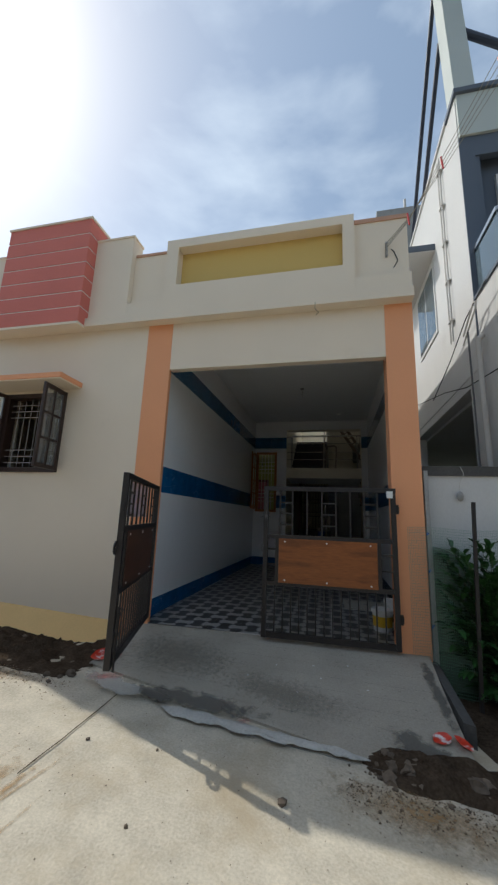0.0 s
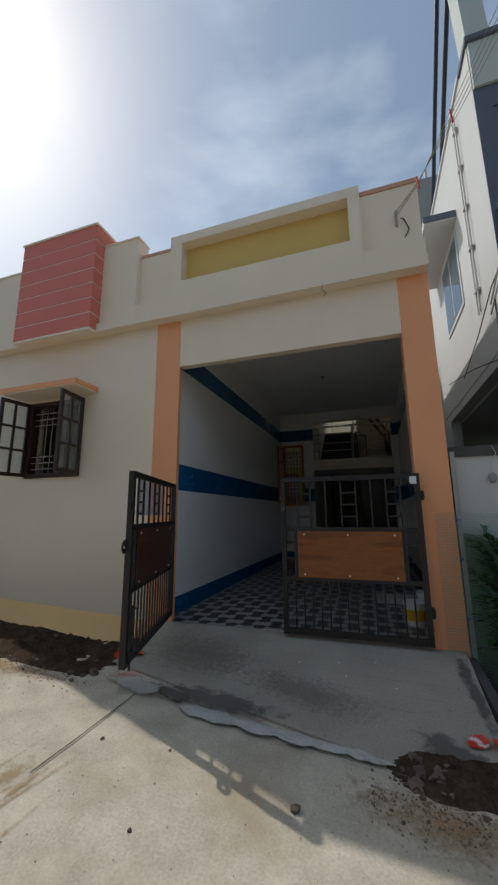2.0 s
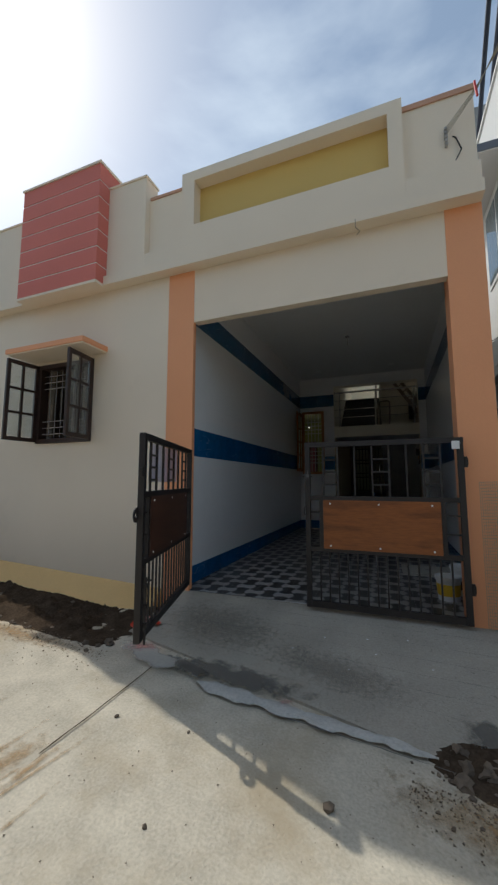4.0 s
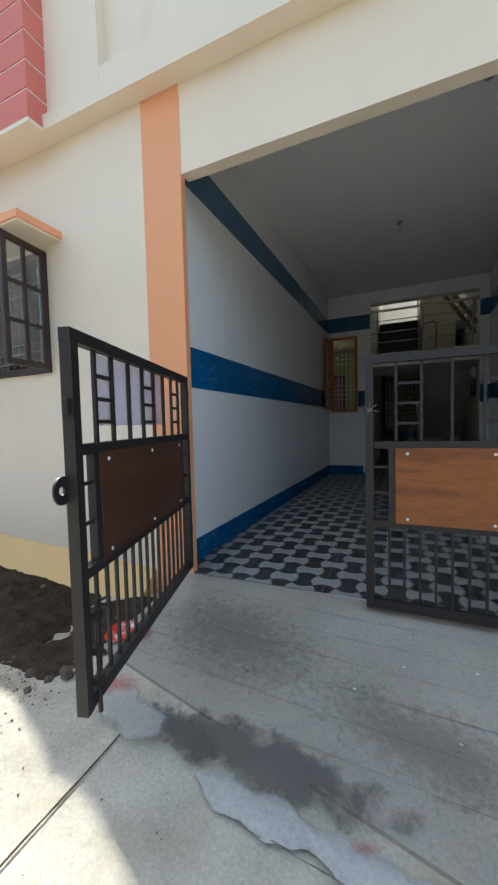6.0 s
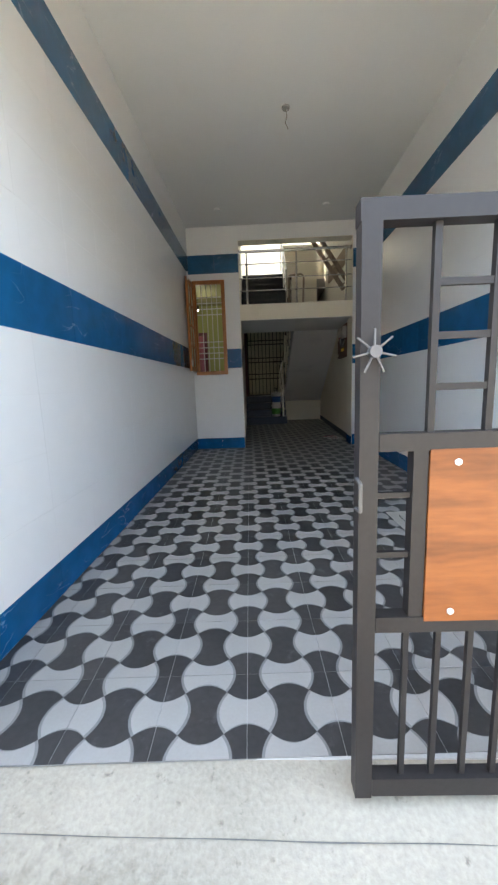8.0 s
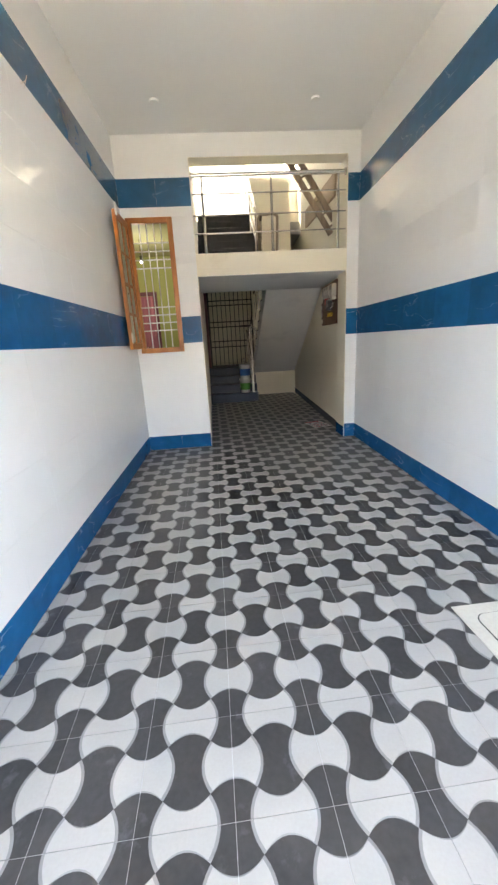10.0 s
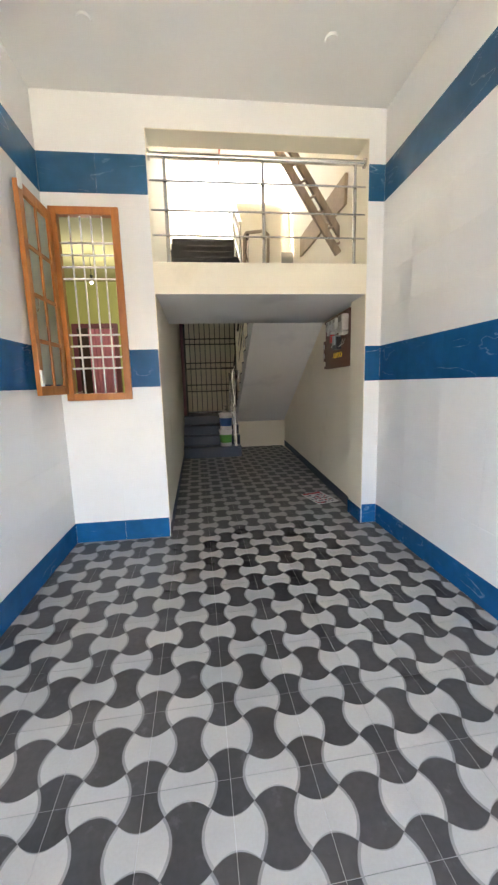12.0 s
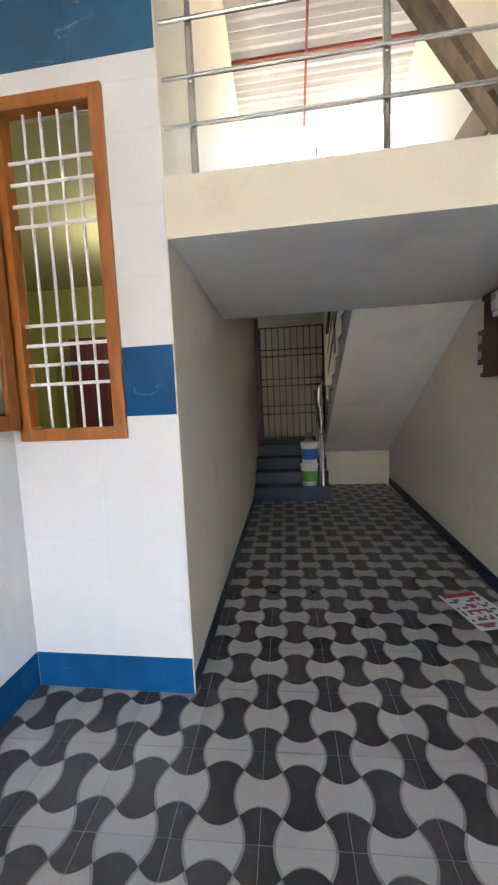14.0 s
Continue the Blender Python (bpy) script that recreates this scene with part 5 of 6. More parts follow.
def build_grille_gate():
    th = empty("grille_gate", "dark brown barred steel grille gate above the lower flight", "gate")
    y, x0, x1, z0, z1 = 10.90, 0.84, 2.0, 0.80, 2.92
    part("frame_bar", bar(B(), (x0, y, z0 - 0.024), (x0, y, z1), 0.04, 0.04), M_IRON, th)
    part("frame_bar", bar(B(), (x1, y, z0 - 0.024), (x1, y, z1), 0.03, 0.03), M_IRON, th)
    for z in (z0 + 0.02, z0 + 0.53, z0 + 0.68, z0 + 1.05, z0 + 1.18, z0 + 1.60, z0 + 1.72, z1):
        part("cross_bar", bar(B(), (x0, y, z), (x1, y, z), 0.014, 0.024), M_IRON, th)
    n = 10
    for i in range(1, n):
        x = x0 + (x1 - x0) * i / n
        part("upright", bar(B(), (x, y, z0), (x, y, z1), 0.016, 0.016), M_IRON, th)
    part("latch", box(B(), x1 - 0.36, x1 - 0.02, y - 0.05, y - 0.012, 1.83, 1.87, 0.004), M_IRON, th)
    post = box(B(), x0 - 0.12, x0 - 0.022, y - 0.05, y + 0.05, 0.776, 3.1, 0.004)
    part("hinge_post", post, M_MAROON, th)


build_grille_gate()


def bucket(name, at, h, r0, r1, label, label_mat, lid=True):
    th = empty(name, label, "bucket", at=pose(*at))
    t = 0.004
    part("pail", lathe(B(), [(r0, 0), (r1, h), (r1 + 0.006, h), (r1 + 0.006, h - 0.03), (r1 + 0.001, h - 0.035)], (0, 0, 0), 28), M_PLASTIC_W, th, smooth=True)
    k0, k1 = 0.22, 0.72
    part("label", lathe(B(), [(r0 + (r1 - r0) * k0 + 0.0015, h * k0), (r0 + (r1 - r0) * k1 + 0.0015, h * k1)], (0, 0, 0), 28), label_mat, th, smooth=True)
    if lid:
        part("lid", lathe(B(), [(r1 + 0.010, h - 0.02), (r1 + 0.010, h + 0.008), (r1 - 0.01, h + 0.012), (r1 - 0.02, h + 0.004), (0.0002, h + 0.004)], (0, 0, 0), 28), M_PLASTIC_W, th, smooth=True)
    return th


bucket("paint_bucket", (1.655, 9.745, 0.2125), 0.33, 0.115, 0.135, "white paint bucket with green label on the step", M_GREEN_L)
bucket("paint_bucket", (1.665, 9.745, 0.5585), 0.33, 0.115, 0.135, "white paint bucket with blue label stacked on another", M_BLUE_L)
pot = empty("steel_pot", "small steel pot standing on the stacked buckets", "pot", at=pose(1.665, 9.745, 0.9035))
part("bowl", lathe(B(), [(0.05, 0), (0.075, 0.02), (0.07, 0.05), (0.035, 0.08), (0.033, 0.12), (0.045, 0.14), (0.040, 0.143), (0.0002, 0.13)], (0, 0, 0), 24), M_STEEL, pot, smooth=True)
# yellow labelled paint bucket behind the closed gate leaf
bucket("paint_bucket", (2.67, 0.66, 0.002), 0.22, 0.098, 0.112, "white paint bucket with yellow label on the porch floor", M_YELLOW_L)
bucket("paint_tin", (2.83, 0.90, 0.002), 0.28, 0.10, 0.108, "dark paint tin beside the yellow bucket", M_BLACKPL)


def build_meter_board():
    th = empty("meter_board", "brown wooden meter board with white meters and yellow wires", "meter board")
    q = math.degrees(math.atan2(-0.045, 1))
    th.matrix_world = pose(xr(6.066) - 0.003, 6.066, 1.635, 0, 0, q)
    # local: y along the wall, -x into the room
    part("board", box(B(), -0.055, 0, 0, 0.95, 0, 0.60, 0.004), M_BOARD, th)
    part("edge_strip", box(B(), -0.07, -0.055, 0, 0.95, 0, 0.035, 0.003), M_BOARD, th)
    part("edge_strip", box(B(), -0.07, -0.055, 0, 0.95, 0.565, 0.60, 0.003), M_BOARD, th)
    for y, w, h in ((0.06, 0.16, 0.17), (0.30, 0.10, 0.12), (0.44, 0.10, 0.12), (0.58, 0.10, 0.12)):
        mt = part("meter", box(B(), -0.13, -0.055, y, y + w, 0.60 - 0.05 - h, 0.55, 0.012), M_PIPE, th, "white plastic energy meter", smooth=True)
        part("meter_window", box(B(), -0.133, -0.129, y + 0.02, y + w - 0.02, 0.60 - 0.04 - h * 0.5, 0.535), M_GREYWALL, mt, "grey display window")
        part("terminal_cover", box(B(), -0.12, -0.055, y + 0.01, y + w - 0.01, 0.60 - 0.09 - h, 0.60 - 0.055 - h, 0.006), M_PIPE, mt)
    part("cutout", box(B(), -0.12, -0.055, 0.30, 0.44, 0.20, 0.34, 0.008), M_BLACKPL, th, "black fuse cutout")
    part("cutout", box(B(), -0.13, -0.055, 0.32, 0.42, 0.25, 0.36, 0.008), M_GREYWALL, th, "grey switch")
    part("fuse", box(B(), -0.10, -0.055, 0.55, 0.63, 0.30, 0.44, 0.01), M_REDPL, th, "red fuse carrier")
    part("side_box", box(B(), -0.06, 0, 0.955, 1.03, 0.10, 0.36, 0.004), M_BOARD, th)
    part("switch_plate", box(B(), -0.066, -0.06, 0.965, 1.02, 0.14, 0.20, 0.002), M_PIPE, th)
    part("switch_plate", box(B(), -0.066, -0.06, 0.965, 1.02, 0.26, 0.32, 0.002), M_PIPE, th)
    rnd = random.Random(5)
    for k in range(6):
        y0 = 0.22 + 0.05 * k
        pts = [(-0.075, y0 + 0.03 * math.sin(j * 1.3 + k) + 0.012 * j, 0.14 + 0.03 * math.sin(j * 1.1 + k * 2)) for j in range(7)]
        part("wire", tube(B(), pts, 0.0045, 6), M_YWIRE, th, "loose yellow wire")
    for k, y in enumerate((0.10, 0.17, 0.36, 0.53)):
        part("wire", tube(B(), [(-0.08, y, 0.30), (-0.10, y + 0.01, 0.24), (-0.08, 0.35, 0.22)], 0.004, 6), M_PIPE, th, "white wire")


build_meter_board()


def build_sump_cover():
    """Cement surround with a round-cornered lid, set in the porch floor."""
    th = empty("sump_cover", "pale cement sump cover with a round cornered lid", "sump cover", at=pose(2.275, 1.55, 0.001, 0, 0, 1.5))
    w2, d2 = 0.62, 0.61
    part("surround", box(B(), 0, w2, 0, d2, -0.004, 0.003, 0.0005), M_SUMP, th, "pale cement surround")

    def rounded(m, r, z0, z1, mat, name, label=""):
        pts = []
        for cx, cy, a0 in ((w2 - m - r, d2 - m - r, 0), (m + r, d2 - m - r, 90), (m + r, m + r, 180), (w2 - m - r, m + r, 270)):
            for k in range(7):
                a = radians(a0 + 15 * k)
                pts.append((cx + r * math.cos(a), cy + r * math.sin(a)))
        part(name, poly_prism(B(), pts, 2, z0, z1), mat, th, label)
    rounded(0.070, 0.06, 0.0036, 0.0046, M_BLACKPL, "gap", "dark gap round the lid")
    rounded(0.076, 0.055, 0.0047, 0.009, M_SUMP, "lid", "pale cement lid")
    part("lifting_ring", tube(B(), [(0.28, 0.30, 0.010), (0.30, 0.32, 0.014), (0.33, 0.31, 0.014), (0.34, 0.29, 0.010)], 0.004, 6), M_DULL, th, "small steel lifting ring")


build_sump_cover()


def build_flyer():
    th = empty("flyer", "printed paper flyer lying on the tiled floor", "paper", at=pose(2.675, 6.58, 0.0035, 0, 0, 14))
    bm = B()
    nx, ny = 14, 18
    g = [[bm.verts.new((-0.15 + 0.30 * i / nx, -0.22 + 0.44 * j / ny, 0.003 + 0.006 * abs(noise.noise((i * 0.3, j * 0.3, 1))) + (0.02 * max(0, i / nx - 0.8)))) for j in range(ny + 1)] for i in range(nx + 1)]
    for i in range(nx):
        for j in range(ny):
            f = bm.faces.new((g[i][j], g[i + 1][j], g[i + 1][j + 1], g[i][j + 1]))
            if j in (16, 17) and 0 < i < 13:
                f.material_index = 2
            elif 0 < i < 13 and 0 < j < 15 and j % 3 != 0:
                f.material_index = random.Random(i * 31 + j).choice((0, 1, 0, 1, 2))
    part("sheet", bm, [M_PAPER, M_INK, M_REDINK], th, smooth=True)


build_flyer()


def build_ladder():
    th = empty("ladder", "weathered wooden ladder leaning in the stair well", "ladder")
    a, b = Vector((2.90, 6.62, 2.94)), Vector((1.72, 6.62, 4.72))
    n = Vector((0.135, 0.06, 0.09))
    for s in (0.0, 1.0):
        off = n * s
        part("rail", bar(B(), a + off, b + off, 0.05, 0.075), M_LADDER, th)
    for k in range(11):
        f = (k + 0.5) / 11
        p = a.lerp(b, f)
        part("rung", rod(B(), p, p + n, 0.014, 8), M_LADDER, th)


build_ladder()
bm = B()
bar(bm, (2.90, 6.40, 3.53), (3.0, 8.70, 3.74), 0.03, 0.30)
solid("timber_plank", bm, M_PLANK, "long tan timber plank propped along the stair wall", "plank")

# ---- ceiling points ----
def ceiling_point(x, y, label, hook=False, grey=False):
    th = empty("ceiling_hook" if hook else "ceiling_box", label, "ceiling fitting")
    part("rose", lathe(B(), [(0.045, 0), (0.05, -0.006), (0.045, -0.02), (0.0002, -0.022)] if not hook else [(0.04, 0), (0.035, -0.02), (0.0002, -0.025)], (x, y, CEIL), 20),
         M_GREYWALL if hook or grey else M_WHITE, th, smooth=True)
    if hook:
        part("wire", tube(B(), [(x, y, CEIL - 0.02), (x + 0.01, y, CEIL - 0.08), (x - 0.005, y, CEIL - 0.14), (x + 0.02, y + 0.01, CEIL - 0.19)], 0.004, 6), M_WIRE_T, th, "bare hanging wire")
        part("wire", tube(B(), [(x + 0.01, y, CEIL - 0.02), (x + 0.016, y, CEIL - 0.1), (x + 0.02, y, CEIL - 0.17)], 0.004, 6), M_WHITEBAR, th, "white hanging wire")


for x, y in ((0.62, 5.1), (2.28, 5.1)):
    ceiling_point(x, y, "round white ceiling junction box")
for x, y in ((0.57, 1.08), (2.22, 1.13)):
    ceiling_point(x, y, "round grey smudged ceiling junction box", grey=True)
ceiling_point(1.52, 3.1, "ceiling fan hook with hanging wires", True)


cable("wall_wire", [(0.0, 3.44, 3.05), (0.03, 3.46, 3.08), (0.035, 3.47, 3.11), (0.02, 3.43, 3.02)], 0.0022, M_PIPE, "short bare wire end poking from the tiled wall")

# ---- boundary wall, netting and shrub beside the ramp ----
wall_boxes("boundary_wall", [(3.06, 4.55, 0.12, 0.27, -0.6, 1.70)], M_WHITE_N, "weathered white plastered boundary wall")
wall_boxes("boundary_coping", [(3.045, 4.56, 0.10, 0.29, 1.70, 1.80)], M_COPING, "dark stained coping on the boundary wall", "coping")
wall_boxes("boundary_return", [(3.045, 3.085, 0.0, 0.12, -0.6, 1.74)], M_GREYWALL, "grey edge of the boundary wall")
bm = B()
poly_prism(bm, [(3.0, 0.02), (3.07, 0.02), (3.09, -0.88), (3.02, -0.85)], 2, -0.6, -0.13)
solid("kerb", bm, M_COPING, "rough grey kerb beside the ramp", "kerb", kind="structure")
for v in bpy.data.objects["kerb"].data.vertices:
    if v.co.z > -0.3:
        v.co.z = -0.06 + 0.12 * v.co.y


def build_netting():
    th = empty("garden_netting", "green netting tied in front of the shrub", "netting")
    a, b = Vector((2.86, -0.035, 0)), Vector((4.5, -0.30, 0))
    wires = B()
    n, m = 110, 60
    z0, z1 = -0.36, 1.16

    def spot(u, v):
        p = a.lerp(b, u)
        return Vector((p.x, p.y - (0.02 * math.sin(u * 9) if u > 0.12 else 0), z0 + (z1 - z0) * v + 0.008 * math.sin(u * 14)))
    for i in range(n + 1):
        u = i / n
        for k in range(6):
            p, q = spot(u, k / 6), spot(u, (k + 1) / 6)
            d = Vector((0.0011, 0, 0))
            wires.faces.new([wires.verts.new(c) for c in (p - d, p + d, q + d, q - d)])
    for j in range(m + 1):
        v = j / m
        for k in range(24):
            p, q = spot(k / 24, v), spot((k + 1) / 24, v)
            d = Vector((0, 0, 0.0011))
            wires.faces.new([wires.verts.new(c) for c in (p - d, q - d, q + d, p + d)])
    w = part("wire_mesh", wires, M_WIRE, th, "fine pale green wire mesh")
    tagged(w, kind="stuff")
    net = B()
    nn, mm = 30, 14
    g = []
    for i in range(nn + 1):
        u = 0.13 + 0.87 * i / nn
        top = 0.55 + 0.33 * math.sin(u * 4.2 + 1.0) * (1 if u < 0.5 else 0.6)
        g.append([net.verts.new(spot(u, top * j / mm) + Vector((0, 0.03 + 0.02 * noise.noise((u * 6, j * 0.4, 0)), 0))) for j in range(mm + 1)])
    for i in range(nn):
        for j in range(mm):
            net.faces.new((g[i][j], g[i + 1][j], g[i + 1][j + 1], g[i][j + 1]))
    part("shade_cloth", net, M_NET, th, "dark green shade cloth", smooth=True)
    part("post", bar(B(), (3.30, -0.33, -0.45), (3.375, -0.33, 1.41), 0.028, 0.028), M_IRON, th, "black steel post")
    for z in (0.25, 0.75, 1.10):
        part("tie", rod(B(), (3.035, -0.05, z), (3.055, -0.005, z + 0.01), 0.01, 8), M_BLUE_L, th, "small blue tie")


build_netting()


def leaf(bm, base, direction, length, width, droop, up):
    d = direction.normalized()
    s = d.cross(up)
    if s.length < 1e-3:
        s = Vector((1, 0, 0))
    s.normalize()
    pts = []
    for f, w in ((0.0, 0.08), (0.3, 0.9), (0.6, 1.0), (0.85, 0.55), (1.0, 0.03)):
        c = base + d * length * f - Vector((0, 0, droop * length * f * f))
        pts.append((bm.verts.new(c - s * width * w), bm.verts.new(c + Vector((0, 0, -width * 0.3 * w))), bm.verts.new(c + s * width * w)))
    for a, b in zip(pts, pts[1:]):
        bm.faces.new((a[0], a[1], b[1], b[0]))
        bm.faces.new((a[1], a[2], b[2], b[1]))


def build_shrub(x, y, z, height, spread, seed, label, fronds):
    th = empty("shrub", label, "shrub")
    rnd = random.Random(seed)
    stems, leaves = B(), B()
    for k in range(fronds):
        a = rnd.random() * 2 * math.pi
        h = height * (0.30 + 0.62 * rnd.random())
        base = Vector((x + 0.05 * rnd.uniform(-1, 1), y + 0.04 * rnd.uniform(-1, 1), z))
        mid = Vector((x + 0.35 * spread * math.cos(a), y + 0.22 * spread * math.sin(a), z + h * 0.75))
        tip = Vector((x + spread * math.cos(a) * (0.6 + 0.5 * rnd.random()), y + 0.55 * spread * math.sin(a), z + h * (0.95 + 0.15 * rnd.random())))
        prev = base
        steps = 12
        for i in range(1, steps + 1):
            f = i / steps
            p = base.lerp(mid, f).lerp(mid.lerp(tip, f), f)
            rod(stems, prev, p, 0.007 * (1.2 - f), 5, caps=False)
            if i >= 4:
                d = (p - prev).normalized()
                for side in (-1, 1):
                    o = Vector((rnd.uniform(-1, 1), rnd.uniform(-1, 1), rnd.uniform(-0.2, 0.6)))
                    leaf(leaves, p, d * 0.75 + d.cross(Vector((0, 0, 1))) * side * 0.9 + o * 0.35, 0.14 + 0.06 * rnd.random(), 0.019 + 0.008 * rnd.random(), 0.45, Vector((0, 0, 1)))
            prev = p
    part("stem", stems, M_BARK, th)
    part("foliage", leaves, M_LEAF, th, "dense dark green leaflets")


build_shrub(3.60, -0.08, -0.36, 1.45, 0.46, 3, "leafy dark green shrub behind the netting", 130)
build_shrub(4.15, -0.10, -0.38, 1.35, 0.45, 9, "leafy dark green shrub behind the netting", 80)
build_shrub(3.72, -0.16, -0.36, 0.62, 0.42, 14, "low leafy green plant at the foot of the netting", 60)


def build_creeper():
    th = empty("creeper", "thin leafy creeper climbing the boundary wall", "creeper")
    rnd = random.Random(11)
    st, lv = B(), B()
    prev = Vector((3.98, 0.095, -0.30))
    for i in range(1, 34):
        p = Vector((3.98 + 0.03 * math.sin(i * 0.7), 0.095, -0.30 + 1.98 * i / 33))
        rod(st, prev, p, 0.004, 5)
        for s in (-1, 1):
            leaf(lv, p, Vector((s * 0.8, -0.5, rnd.uniform(-0.3, 0.5))), 0.055 + 0.02 * rnd.random(), 0.02, 0.5, Vector((0, 0, 1)))
        prev = p
    part("stem", st, M_BARK, th)
    part("foliage", lv, M_LEAF, th)


build_creeper()

hang = empty("hanging_tag", "grey bag hanging by a wire on the boundary wall", "bag")
part("wire", tube(B(), [(3.42, 0.095, 1.80), (3.45, 0.09, 1.72), (3.40, 0.088, 1.62), (3.40, 0.088, 1.53)], 0.003, 6), M_PIPE, hang)
bm = B()
bmesh.ops.create_icosphere(bm, subdivisions=2, radius=0.04, matrix=pose(3.40, 0.09, 1.49) @ Matrix.Diagonal((0.9, 0.55, 1.3, 1)))
part("bag", bm, M_GREYWALL, hang, smooth=True)


def build_packet(x, y, turn, r, label):
    """A torn, cupped foil half lying on the ground."""
    th = solid_packet = B()
    n, m = 20, 7
    rings = []
    for j in range(1, m + 1):
        f = j / m
        ring = []
        for i in range(n):
            a = 2 * math.pi * i / n
            k = 1 + 0.25 * noise.noise((math.cos(a) * 2, math.sin(a) * 2, x * 5))
            ring.append(solid_packet.verts.new((r * f * k * math.cos(a) * 1.15, r * f * k * math.sin(a) * 0.8, 0.006 + 0.55 * r * f ** 2.4 * (0.5 + 0.5 * math.sin(a + 0.6)) + 0.006 * noise.noise((i, j, x)))))
        rings.append(ring)
    c = solid_packet.verts.new((0, 0, 0.004))
    for i in range(n):
        solid_packet.faces.new((c, rings[0][i], rings[0][(i + 1) % n]))
        for a, b in zip(rings, rings[1:]):
            solid_packet.faces.new((a[i], b[i], b[(i + 1) % n], a[(i + 1) % n]))
    ob = solid("torn_shell", th, M_FOIL, label, "litter", "red stained shells", smooth=True)
    ob.matrix_world = pose(x, y, ground_or_ramp(x, y) + 0.004, 0, 0, turn)


build_packet(2.84, -1.00, 20, 0.056, "white shell stained red lying on the ramp")
build_packet(2.972, -1.01, 110, 0.058, "white shell stained red lying by the kerb")
build_packet(0.02, -0.72, 60, 0.085, "white shell stained red lying behind the gate leaf")
build_packet(0.10, -0.66, 160, 0.075, "white shell stained red lying behind the gate leaf")
patch("red_stain", 1.52, -1.25, 0.06, 0.035, 0.3, 0.030, S_RED, "small red powder spot on the cement ridge", "stain", smear_z)
patch("red_stain", 0.30, -1.05, 0.22, 0.10, 0.3, 0.026, S_RED, "faint red powder stain near the gate", "stain", smear_z)


# ---- service cables on the parapet ----
for k in range(4):
    o = 0.045 * k
    cable("service_cable", [(2.78, -0.03, 4.40 + 0.5 * o), (3.01, -0.182, 4.60 + 0.3 * o), (3.29 + 0.5 * o, -0.45, 5.04 - 0.3 * o), (3.72 + 0.9 * o, -0.875, 5.66 - 0.6 * o), (5.5 + 1.5 * o, -2.7, 8.3 - o)], 0.003, M_WIRE_T, "thin tan service cable running to the house")
cable("cable_tail", [(2.80, 0.014, 4.44), (2.86, -0.02, 4.36), (2.90, -0.03, 4.22), (2.84, 0.0, 4.12)], 0.006, M_WIRE_K, "black cable tail on the parapet")
cable("cable_tail", [(1.95, -0.152, 3.70), (1.95, -0.17, 3.60), (1.99, -0.175, 3.55), (1.96, -0.17, 3.52)], 0.004, M_WIRE_T, "loose wire end under the cornice")
for p, q in (((2.76, 0.012, 4.46), (2.82, -0.05, 4.30)),):
    bm = B()
    for k in range(5):
        z = 4.30 + 0.04 * k
        rod(bm, (2.78, 0.02, z), (2.78, -0.05, z), 0.014, 10)
    solid("insulator_rack", bm, M_GREYWALL, "small insulator rack fixed on the parapet", "insulator")
for p in ((3.015, -0.182, 4.625), (3.325, -0.45, 5.035), (3.77, -0.875, 5.63)):
    p = Vector(p)
    bm = B()
    rod(bm, p + Vector((0, 0, -0.075)), p + Vector((-0.015, 0, 0.075)), 0.011, 8)
    solid("cable_spacer", bm, M_REDPL, "red plastic spacer on the service cables", "spacer", "cable spacers")


